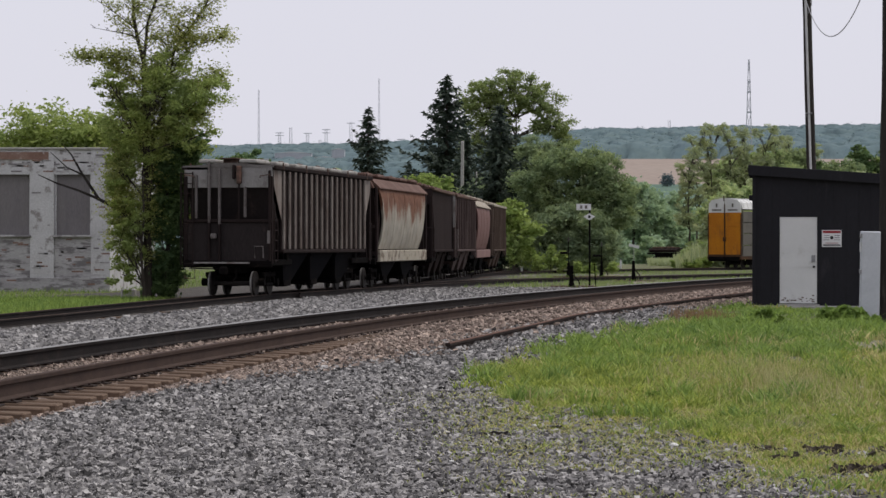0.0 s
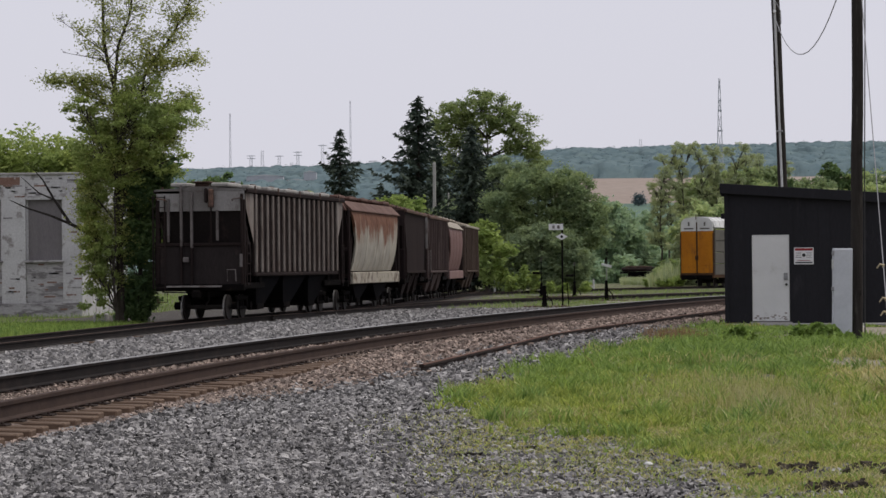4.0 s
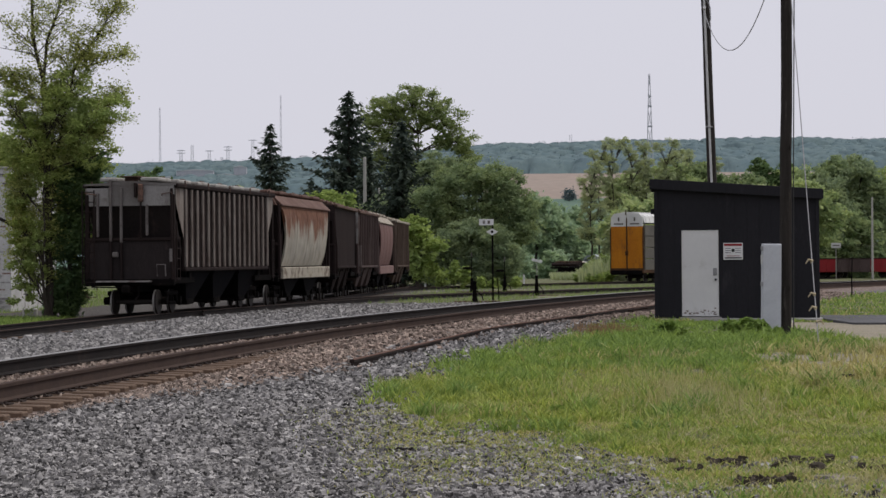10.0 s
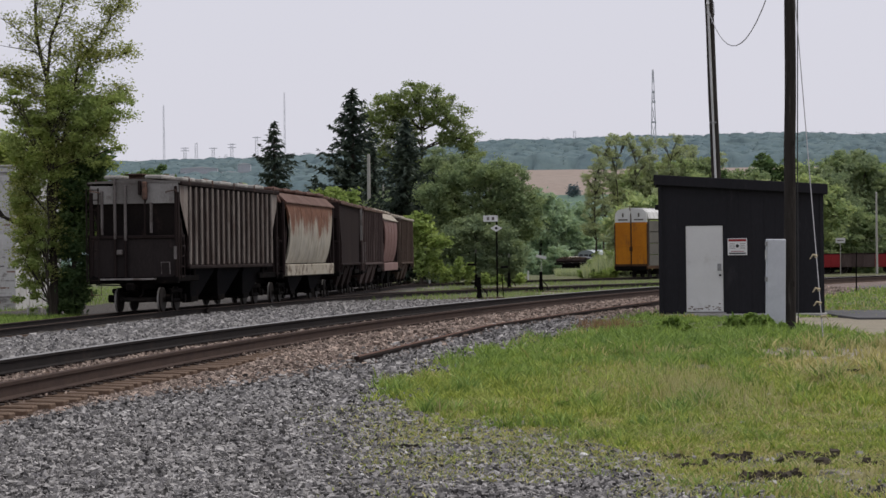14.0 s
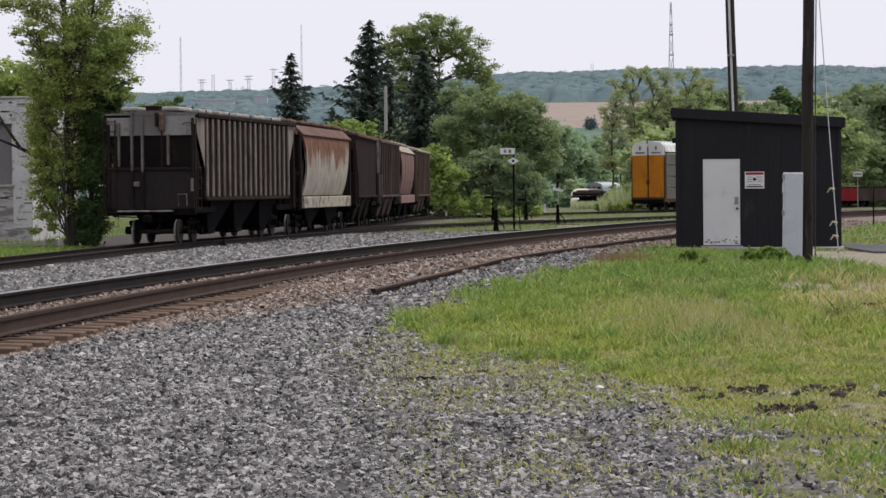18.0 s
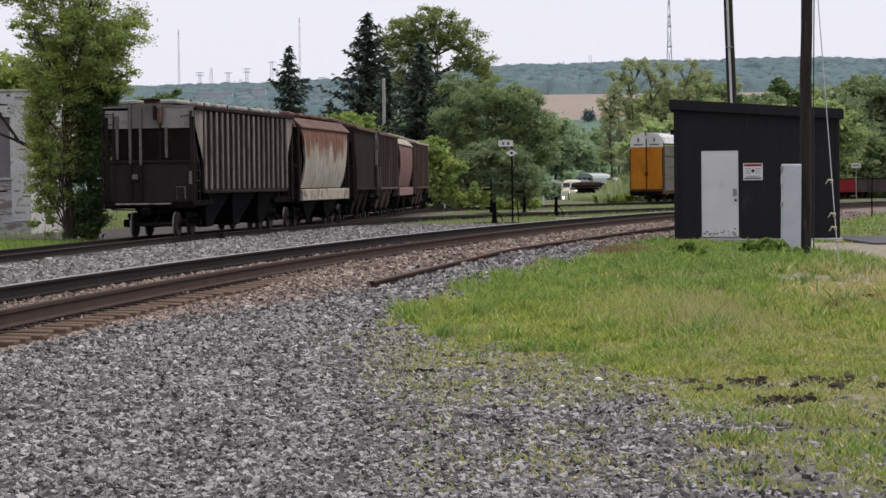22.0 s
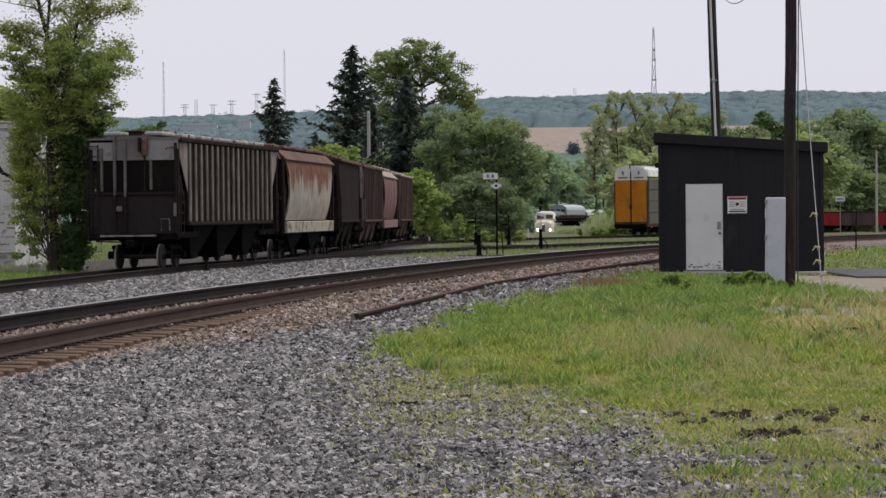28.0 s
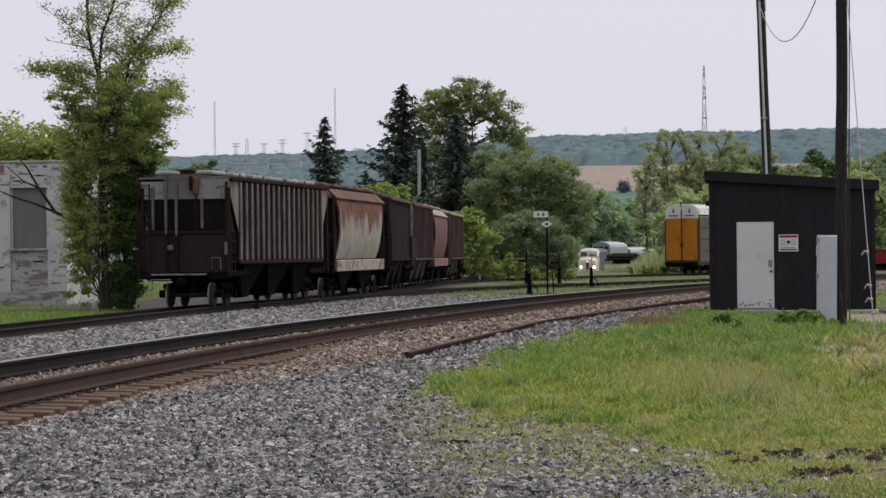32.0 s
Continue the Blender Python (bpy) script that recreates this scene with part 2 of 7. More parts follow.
M_TREAD = surf("bright_wheel_tread", (0.32, 0.305, 0.29), (0.22, 0.21, 0.20), 4, 30, rough=0.45, metal=0.2)
M_BROWN = surf("brown_car_paint", (0.027, 0.0228, 0.0228), (0.036, 0.0295, 0.0285), 0.8, 18, (0.066, 0.047, 0.042), (0.57, 0.74), rough=0.75, stretch=(1, 1, 0.35))
M_BROWN_PANEL = surf("brown_side_sheet", (0.022, 0.0165, 0.016), (0.03, 0.022, 0.0205), 0.8, 18, (0.06, 0.04, 0.034), (0.58, 0.75), rough=0.75, stretch=(1, 1, 0.3))
M_RIB = surf("faded_rib_paint", (0.275, 0.242, 0.215), (0.19, 0.16, 0.14), 0.7, 20, (0.075, 0.048, 0.038), (0.46, 0.72), rough=0.75, stretch=(1, 1, 0.3))
M_GREYEND = surf("grey_end_paint", (0.30, 0.288, 0.275), (0.205, 0.19, 0.18), 0.9, 20, (0.09, 0.066, 0.056), (0.5, 0.66), rough=0.7, stretch=(1, 1, 0.5))
M_POST = surf("grimy_grey_post", (0.19, 0.172, 0.163), (0.135, 0.12, 0.113), 0.9, 20, (0.06, 0.045, 0.04), (0.52, 0.68), rough=0.75)
M_ROOF = surf("dirty_roof", (0.21, 0.20, 0.19), (0.14, 0.125, 0.115), 0.7, 18, (0.10, 0.06, 0.045), (0.55, 0.7), rough=0.75)
M_RUSTROOF = surf("rusted_roof", (0.115, 0.066, 0.052), (0.17, 0.108, 0.09), 0.8, 18, (0.085, 0.05, 0.04), (0.5, 0.7), rough=0.85)
M_PINK = surf("faded_red_paint", (0.20, 0.115, 0.105), (0.165, 0.092, 0.084), 0.6, 18, (0.10, 0.062, 0.053), (0.58, 0.75), rough=0.7, stretch=(1, 1, 0.3))
M_PINKSILL = surf("pale_pink_sill", (0.26, 0.17, 0.155), (0.21, 0.13, 0.12), 0.6, 18, (0.12, 0.075, 0.064), (0.58, 0.75), rough=0.75)
M_MAROON = surf("mauve_brown_paint", (0.105, 0.078, 0.074), (0.075, 0.055, 0.052), 0.9, 18, (0.15, 0.118, 0.108), (0.56, 0.74), rough=0.75, stretch=(1, 1, 0.12))
M_OLIVE = surf("brown_grey_paint", (0.115, 0.085, 0.07), (0.08, 0.058, 0.048), 0.9, 18, (0.15, 0.118, 0.098), (0.55, 0.75), rough=0.75, stretch=(1, 1, 0.12))
M_DARKCAR = surf("very_dark_paint", (0.024, 0.0175, 0.0172), (0.032, 0.023, 0.022), 0.9, 18, (0.05, 0.035, 0.031), (0.58, 0.75), rough=0.85, stretch=(1, 1, 0.15))
M_ORANGE = surf("orange_door_paint", (0.54, 0.205, 0.014), (0.45, 0.16, 0.013), 0.9, 18, (0.20, 0.078, 0.022), (0.53, 0.7), rough=0.6, stretch=(1, 1, 0.4))
M_RACKWHITE = surf("white_rack_paint", (0.66, 0.66, 0.64), (0.56, 0.56, 0.55), 0.9, 18, (0.36, 0.33, 0.3), (0.62, 0.75), rough=0.6, grain=0.1)
M_RACKSIDE = surf("grey_rack_panel", (0.15, 0.14, 0.12), (0.115, 0.108, 0.097), 0.8, 18, (0.2, 0.14, 0.1), (0.62, 0.75), rough=0.65)
M_RACKSEAM = surf("rack_corner_rust", (0.09, 0.045, 0.02), (0.05, 0.028, 0.018), 2, 18, rough=0.8)
M_BRICKPAINT = surf("peeling_white_paint", (0.64, 0.635, 0.63), (0.54, 0.535, 0.53), 0.9, 14, (0.27, 0.25, 0.24), (0.55, 0.63), rough=0.85, bump=0.4, wear_scale=1.4)
M_BRICKLOW = surf("worn_grey_brick", (0.50, 0.49, 0.485), (0.38, 0.37, 0.365), 1.2, 14, (0.19, 0.18, 0.18), (0.48, 0.58), rough=0.9, bump=0.5, wear_scale=2.2, stretch=(0.5, 1, 1.6))
M_BRICKRED = surf("bare_red_brick", (0.22, 0.13, 0.10), (0.30, 0.20, 0.16), 1.3, 14, (0.5, 0.48, 0.47), (0.55, 0.62), rough=0.9, bump=0.4)
M_BOARD = surf("grey_window_board", (0.205, 0.19, 0.195), (0.235, 0.22, 0.22), 1.2, 20, (0.175, 0.162, 0.162), rough=0.8, stretch=(2, 1, 0.4))
M_CONCRETE = surf("concrete", (0.42, 0.41, 0.39), (0.34, 0.33, 0.31), 1.2, 20, rough=0.9)
M_LEAF_TREE = leafy("young_leaves", (0.21, 0.265, 0.085), (0.43, 0.465, 0.18), None, 0.5)
M_LEAF_THICKET = leafy("thicket_leaves", (0.195, 0.265, 0.08), (0.37, 0.455, 0.165), None, 0.5)
M_LEAF_IVY = leafy("dark_ivy_leaves", (0.07, 0.125, 0.055), (0.15, 0.23, 0.095), None, 0.4)
# Oak, maple and farther leaf greens have haze mixed in: paler, bluer.
M_LEAF_OAK = leafy("oak_leaves", (0.15, 0.22, 0.12), (0.30, 0.38, 0.20), None, 0.5)
M_LEAF_OAKTOP = leafy("oak_crown_leaves", (0.15, 0.21, 0.085), (0.30, 0.37, 0.155), None, 0.5)
M_LEAF_MAPLE = leafy("maple_leaves", (0.155, 0.22, 0.135), (0.285, 0.36, 0.21), None, 0.5)
M_LEAF_LIME = leafy("lime_leaves", (0.176, 0.259, 0.072), (0.330, 0.424, 0.143), None, 0.4)
M_LEAF_FAR = leafy("far_hazed_leaves", (0.25, 0.345, 0.165), (0.43, 0.515, 0.265), None, 0.5)
M_LEAF_PALE = leafy("pale_hazed_spring_leaves", (0.28, 0.345, 0.20), (0.42, 0.475, 0.295), None, 0.5)
M_LEAF_HAZE = leafy("hazed_valley_leaves", (0.25, 0.355, 0.235), (0.345, 0.46, 0.31), None, 0.5)
M_NEEDLE = leafy("spruce_needles", (0.028, 0.046, 0.038), (0.064, 0.088, 0.07), None, 0.15)
M_TOWER = surf("grey_lattice_steel", (0.46, 0.47, 0.50), (0.50, 0.51, 0.54), 0.2, 3, rough=0.7)
M_LOCO = surf("cream_loco_paint", (0.64, 0.60, 0.46), (0.56, 0.52, 0.40), 0.8, 15, rough=0.4, bump=0.02)
M_LOCO_SIDE = surf("dark_grey_loco_side", (0.045, 0.05, 0.05), (0.065, 0.07, 0.07), 0.8, 15, rough=0.5)
M_COACH = surf("grey_green_coach", (0.17, 0.205, 0.20), (0.205, 0.24, 0.235), 0.6, 15, rough=0.4, metal=0.1)
M_SILVER = surf("silver_coach_roof", (0.46, 0.505, 0.50), (0.38, 0.42, 0.42), 0.6, 15, rough=0.45, metal=0.15)
M_GLASS = surf("dark_window_glass", (0.015, 0.017, 0.02), (0.02, 0.022, 0.026), 1, 20, rough=0.1, bump=0.0)
M_LAMP = glow("headlamp_glow", (1.0, 0.9, 0.62), 9.0)
M_ASPHALT = surf("old_asphalt", (0.10, 0.10, 0.105), (0.13, 0.13, 0.135), 0.8, 25, rough=0.95)


# ---- mesh helpers ----
class Shape:
    """Collects vertices and faces, each face with a slot."""

    def __init__(self):
        self.v, self.f, self.s = [], [], []

    def add(self, verts, faces, slot=0):
        n = len(self.v)
        self.v.extend(tuple(p) for p in verts)
        self.f.extend(tuple(n + i for i in q) for q in faces)
        self.s.extend([slot] * len(faces))
        return self

    def box(self, c, s, b=0.0, turn=None, slot=0):
        """A box with its centre, its size and a chamfer."""
        hx, hy, hz = s[0] / 2, s[1] / 2, s[2] / 2
        b = min(b, 0.45 * min(s))
        m = turn if turn is not None else Matrix.Identity(3)
        c = Vector(c)
        if b <= 0:
            vs = [(x * hx, y * hy, z * hz) for x in (-1, 1) for y in (-1, 1) for z in (-1, 1)]
            fs = [(0, 1, 3, 2), (4, 6, 7, 5), (0, 4, 5, 1), (2, 3, 7, 6), (0, 2, 6, 4), (1, 5, 7, 3)]
            return self.add([c + m @ Vector(v) for v in vs], fs, slot)
        vs, key = [], {}
        for x in (-1, 1):
            for y in (-1, 1):
                for z in (-1, 1):
                    for a in range(3):
                        d = [hx - b, hy - b, hz - b]
                        d[a] += b
                        key[x, y, z, a] = len(vs)
                        vs.append((x * d[0], y * d[1], z * d[2]))
        fs = []
        for a in range(3):
            o, q = (a + 1) % 3, (a + 2) % 3
            for sg in (-1, 1):
                loop = []
                for u, w in ((-1, -1), (1, -1), (1, 1), (-1, 1)):
                    k = [0, 0, 0]
                    k[a], k[o], k[q] = sg, u, w
                    loop.append(key[(*k, a)])
                fs.append(tuple(loop if sg > 0 else loop[::-1]))
            for u in (-1, 1):
                for w in (-1, 1):
                    k0, k1 = [0, 0, 0], [0, 0, 0]
                    k0[o], k0[q], k0[a] = u, w, -1
                    k1[o], k1[q], k1[a] = u, w, 1
                    loop = [key[(*k0, o)], key[(*k1, o)], key[(*k1, q)], key[(*k0, q)]]
                    fs.append(tuple(loop if u * w < 0 else loop[::-1]))
        for x in (-1, 1):
            for y in (-1, 1):
                for z in (-1, 1):
                    loop = [key[x, y, z, a] for a in range(3)]
                    fs.append(tuple(loop if x * y * z > 0 else loop[::-1]))
        return self.add([c + m @ Vector(v) for v in vs], fs, slot)

    def tube(self, pts, radii, n=10, caps=True, slot=0):
        """A round bar through points, with a radius at each."""
        pts = [Vector(p) for p in pts]
        if not hasattr(radii, "__len__"):
            radii = [radii] * len(pts)
        vs, fs = [], []
        for i, p in enumerate(pts):
            d = (pts[min(i + 1, len(pts) - 1)] - pts[max(i - 1, 0)]).normalized()
            a = d.cross(Vector((0, 0, 1)) if abs(d.z) < 0.9 else Vector((1, 0, 0))).normalized()
            c = d.cross(a)
            for k in range(n):
                w = 2 * math.pi * k / n
                vs.append(p + radii[i] * (math.cos(w) * a + math.sin(w) * c))
        for i in range(len(pts) - 1):
            for k in range(n):
                j = (k + 1) % n
                fs.append((i * n + k, i * n + j, i * n + n + j, i * n + n + k))
        if caps:
            fs.append(tuple(range(n))[::-1])
            fs.append(tuple(range((len(pts) - 1) * n, len(pts) * n)))
        return self.add(vs, fs, slot)

    def loft(self, loops, close=True, caps=True, slot=0):
        """Skins equal-sized loops of points."""
        n = len(loops[0])
        fs = []
        for i in range(len(loops) - 1):
            for k in range(n if close else n - 1):
                j = (k + 1) % n
                fs.append((i * n + k, i * n + j, i * n + n + j, i * n + n + k))
        if caps:
            fs.append(tuple(range(n))[::-1])
            fs.append(tuple(range((len(loops) - 1) * n, len(loops) * n)))
        return self.add([p for q in loops for p in q], fs, slot)

    def mesh(self, name, mats, smooth=35):
        me = bpy.data.meshes.new(name)
        me.from_pydata(self.v, [], self.f)
        for m in mats if isinstance(mats, (list, tuple)) else [mats]:
            me.materials.append(m)
        me.polygons.foreach_set("material_index", self.s)
        if smooth:
            me.polygons.foreach_set("use_smooth", [True] * len(self.f))
            me.set_sharp_from_angle(angle=radians(smooth))
        me.update()
        return me


def part(name, shape, mat, parent, label="", m=None, smooth=35):
    ob = new(name, shape if isinstance(shape, bpy.types.Mesh) else shape.mesh(name, mat, smooth))
    ob.parent = parent
    if m is not None:
        ob.matrix_basis = m
    return tagged(ob, label)


def thing(name, label, category, m=None, group="", kind=""):
    ob = new(name)
    ob.empty_display_size = 0.2
    if m is not None:
        ob.matrix_basis = m
    return tagged(ob, label, category, group, kind)


def solid(name, shape, mat, label, category, m=None, group="", kind="", smooth=35):
    ob = new(name, shape.mesh(name, mat, smooth))
    if m is not None:
        ob.matrix_basis = m
    return tagged(ob, label, category, group, kind)


# ---- lines of the tracks ----
def knots(pairs):
    """A smooth curve x(y) through (y, x) pairs."""
    ys, xs = [p[0] for p in pairs], [p[1] for p in pairs]
    s = [(xs[k + 1] - xs[k]) / (ys[k + 1] - ys[k]) for k in range(len(ys) - 1)]
    d = [s[0]] + [(s[k - 1] + s[k]) / 2 for k in range(1, len(s))] + [s[-1]]

    def at(y):
        i = max(0, min(len(ys) - 2, sum(1 for k in ys if k <= y) - 1))
        h = ys[i + 1] - ys[i]
        if y < ys[0]:
            return xs[0] + d[0] * (y - ys[0])
        if y > ys[-1]:
            return xs[-1] + d[-1] * (y - ys[-1])
        u = (y - ys[i]) / h
        return ((2 * u**3 - 3 * u**2 + 1) * xs[i] + (u**3 - 2 * u**2 + u) * h * d[i]
                + (3 * u**2 - 2 * u**3) * xs[i + 1] + (u**3 - u**2) * h * d[i + 1])

    return at


def main_near(y):
    return 0.0015989 * y * y + 0.0128 * y - 6.0753 if y < 130 else 0.0015989 * 16900 + 0.0128 * 130 - 6.0753 + 0.4285 * (y - 130)


def main_line(y):
    return main_near(y) - 0.7525 / math.cos(math.atan(0.0031978 * min(y, 130) + 0.0128))


yard_line = knots([(20, -16.4), (45, -14.5), (67, -12.5), (85.5, -10.7), (101, -8.4), (115.5, -6.8), (130, -6.1), (144.5, -5.35), (159, -4.7), (173.5, -4.0), (200, -2.4), (240, 0.6), (300, 5.5), (345, 8.6), (390, 14.0), (430, 21.5), (480, 33.0), (560, 55.0)])
lead_line = knots([(90, -9.9), (104, -7.7), (117, -5.2), (130, -2.6), (139, 0.8), (149, 5.6), (164, 12.6), (185, 24.0), (230, 49.0)])
rack_line = knots([(150, -5.1), (172, -3.2), (195, 4.6), (206, 9.8), (217, 15.6), (240, 28.6), (280, 52.0)])
YARD_Z, MAIN_Z = -0.27, 0.25


def heading(line, y):
    return math.atan((line(y + 0.5) - line(y - 0.5)))


def smoothstep(a, b, x):
    u = max(0.0, min(1.0, (x - a) / (b - a)))
    return u * u * (3 - 2 * u)


def valley(y):
    """Height of the land far off."""
    table = [(-3000, 0), (90, 0.0), (300, -0.35), (345, -1.0), (390, -2.2), (430, -2.95), (480, -3.7), (560, -3.3), (700, 2.0), (1100, 13.0), (1500, 39.0), (1800, 62.5), (2050, 72.0), (2600, 106.0), (3100, 108.0), (4600, 60.0)]
    for (a, za), (b, zb) in zip(table, table[1:]):
        if y <= b:
            return za + (zb - za) * (y - a) / (b - a)
    return 60.0


RIDGE = knots([(-2600, 95), (-600, 92), (-330, 90), (-195, 91), (56, 103), (97, 104), (155, 106), (243, 107.5), (360, 107), (458, 104), (700, 104), (2600, 100)])


def ground_z(x, y):
    z = 0.0
    left = main_line(y) - x
    z -= 0.47 * smoothstep(1.5, 5.0, left) * smoothstep(-40, 10, y) if left > 0 else 0.0
    z += 0.035 * (1 - smoothstep(1.6, 2.6, abs(left)))
    z -= 0.10 * smoothstep(2.0, 3.5, -left) * smoothstep(60, 80, y)
    bumps = noise.noise(Vector((x * 0.35, y * 0.35, 0))) * 0.03 + noise.noise(Vector((x * 1.3, y * 1.3, 3))) * 0.012
    z -= 0.06 * smoothstep(0.85, 1.05, -left) * (1 - smoothstep(1.5, 2.0, -left)) * (1 - smoothstep(34, 44, y))
    z += bumps * smoothstep(1.8, 3.2, abs(left)) * (1.0 if y < 120 else 1.5)
    far = smoothstep(2000, 2600, y)
    low = 1 - 0.22 * smoothstep(60, -60, x) * smoothstep(700, 1500, y)
    return z + valley(y) * low * (1 - far) + far * RIDGE(x) + (4 * noise.noise(Vector((x * 0.002, y * 0.002, 7))) * smoothstep(450, 1100, y) * (1 - smoothstep(1300, 1500, y)) + 3 * noise.noise(Vector((x * 0.011, 0, 2))) * far if y > 450 else 0.0)


GRASS_EDGE = knots([(11, 0.9), (13.2, 1.4), (15.3, 1.6), (18.2, 1.2), (21, 0.3), (24, -0.55), (31, -0.45), (38, 0.4), (47, 2.15), (60, 4.2), (66, 5.5), (90, 13.0), (117, 20.5), (130, 25.5)])


def cover(x, y):
    """Weights of grass, rusty ballast and bare earth at a place."""
    left = main_line(y) - x
    grass = brown = earth = 0.0
    reach = 1.05 + 0.95 * smoothstep(19, 36, y)
    brown = (1 - smoothstep(reach, reach + 0.6 + 1.2 * smoothstep(22, 34, y), -left)) if left < 0 else 1 - smoothstep(1.2, 1.7, left)
    if left < 0:
        grass = smoothstep(-0.55, 0.75, x - GRASS_EDGE(y) + 0.5 * noise.noise(Vector((x * 0.8, y * 0.5, 4))))
        wild = noise.noise(Vector((x * 0.9, y * 0.5, 1)))
        thin = 0.38 + 0.62 * smoothstep(20.5, 25.5, y + 2.2 * wild - 0.5 * (x - 1.2))
        bank = smoothstep(1.05, 1.6, x + 0.25 * wild)
        turf = max(smoothstep(18.2, 19.4, y + 0.5 * wild), smoothstep(13.9, 14.5, y) * (1 - smoothstep(15.6, 16.3, y)) * smoothstep(1.35, 1.6, x) * (1 - smoothstep(2.2, 2.6, x)))
        grass *= thin + (max(thin, 0.52 + 0.48 * turf) - thin) * bank
        grass = max(0.0, min(1.0, grass))
        earth = bank * (0.72 * smoothstep(15.7, 16.5, y) * (1 - smoothstep(17.9, 18.9, y)) + 0.46 * (1 - turf) * (1 - smoothstep(15.4, 16.2, y)))
        dry = smoothstep(3.8, 4.7, x - 0.03 * (y - 30) + 0.5 * wild) * smoothstep(28, 31, y) * (1 - smoothstep(38, 42, y))
        earth = max(earth, 0.85 * dry)
        grass = grass - 0.62 * dry
        road = smoothstep(6.9, 7.6, x) * smoothstep(42, 45, y) * (1 - smoothstep(57, 58, y))
        earth, grass = max(earth, road), grass * (1 - road)
    else:
        yard = x - yard_line(y)
        if yard < -2.6 and y > 40 and (y < 90 or yard < -9):
            grass = smoothstep(2.6, 3.4, -yard)
        elif yard > 2.5 and y > 108 and left > 3.2:
            grass = (0.78 * smoothstep(112, 124, y)) if x > lead_line(y) + 1.6 else 0.5 * smoothstep(120, 150, y)
            worn = noise.noise(Vector((x * 0.45, y * 0.09, 17)))
            grass = max(0.0, min(1.0, grass + 0.7 * worn))
            earth = 0.6 * smoothstep(0.05, 0.35, -worn)
        if y > 185:
            grass = max(grass, 0.8)
    return grass, brown, earth


def grime_and_shade(x, y):
    """Weight of oil-dark soil (yard track, wheel ruts) and of painted car shade."""
    bed = (1 - smoothstep(1.9, 2.5, abs(x - yard_line(y)))) if 30 < y < 200 and main_line(y) - x > 2.5 else 0.0
    # Under and behind the cars: dark ballast, with their shade painted in.
    if y > 88 and -9.5 < x - yard_line(y) < 0 and y < 200:
        bed = max(bed, 0.9 * smoothstep(88, 91, y))
    if 92 < y < 225 and main_line(y) - x > 3.0:
        bed = max(bed, 0.75 * (1 - smoothstep(1.2, 1.8, abs(x - lead_line(y)))))
    rut = 0.0
    if 15.8 < y < 20 and x > 1.4:
        for row in (18.6 - 0.05 * x, 14.95 + 0.83 * x):
            rut = max(rut, 1 - smoothstep(0.06, 0.3, abs(y - row + 0.14 * noise.noise(Vector((x * 2.5, 0, 2))))))
        rut *= smoothstep(1.4, 1.8, x) * smoothstep(-0.15, 0.2, noise.noise(Vector((x * 1.9, y * 0.7, 12))))
    return max(0.85 * bed, rut)


# ---- the ground: one sheet to the horizon ----
def steps(stops):
    out = []
    for (a, b, n) in stops:
        out += [a + (b - a) * i / n for i in range(n)]
    return out + [stops[-1][1]]


def build_ground():
    xs = steps([(-2600, -600, 14), (-600, -120, 16), (-120, -30, 24), (-30, -16, 30), (-16, -8, 40), (-8, 13, 84), (13, 30, 28), (30, 120, 24), (120, 600, 16), (600, 2600, 14)])
    ys = steps([(-2500, -200, 8), (-200, 0, 8), (0, 10, 8), (10, 75, 230), (75, 130, 80), (130, 260, 70), (260, 460, 50), (460, 1000, 18), (1000, 2100, 44), (2100, 3200, 22), (3200, 4700, 6)])
    s = Shape()
    s.v = [(x, y, ground_z(x, y)) for y in ys for x in xs]
    nx = len(xs)
    for j in range(len(ys) - 1):
        for i in range(nx - 1):
            s.f.append((j * nx + i, j * nx + i + 1, (j + 1) * nx + i + 1, (j + 1) * nx + i))
            ym, xm = ys[j], xs[i]
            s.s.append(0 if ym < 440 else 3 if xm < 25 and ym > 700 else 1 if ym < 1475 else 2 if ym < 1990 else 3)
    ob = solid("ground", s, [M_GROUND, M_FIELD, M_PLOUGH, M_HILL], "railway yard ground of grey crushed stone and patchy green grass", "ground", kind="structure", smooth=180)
    layer = ob.data.color_attributes.new("cover", "FLOAT_COLOR", "POINT")
    layer.data.foreach_set("color", np.array([(*(cover(v[0], v[1]) if -200 < v[1] < 460 else (1.0, 0.0, 0.0)), 1.0 - grime_and_shade(v[0], v[1])) for v in s.v], dtype=np.float32).ravel())
    return ob


build_ground()

# ---- tracks ----
RAIL_PROFILE = [(-0.069, 0.0), (0.069, 0.0), (0.069, 0.012), (0.012, 0.03), (0.009, 0.13), (0.033, 0.142), (0.036, 0.176), (0.03, 0.186), (-0.03, 0.186), (-0.036, 0.176), (-0.033, 0.142), (-0.009, 0.13), (-0.012, 0.03), (-0.069, 0.012)]


def rail_shape(line, y0, y1, step, off, z_of):
    """One rail beside a track's centre line, its head at z_of(y)."""
    s, loops, y = Shape(), [], y0
    n = max(1, int((y1 - y0) / step))
    for i in range(n + 1):
        y = y0 + (y1 - y0) * i / n
        a = heading(line, y)
        cx, cy = line(y) + off * math.cos(a), y - off * math.sin(a)
        loops.append([(cx + px * math.cos(a), cy - px * math.sin(a), z_of(y) - 0.186 + pz) for px, pz in RAIL_PROFILE])
    s.loft(loops)
    k = len(RAIL_PROFILE)
    s.s = [1 if i % k in (6, 7, 8) and i < n * k else 0 for i in range(len(s.f))]
    return s


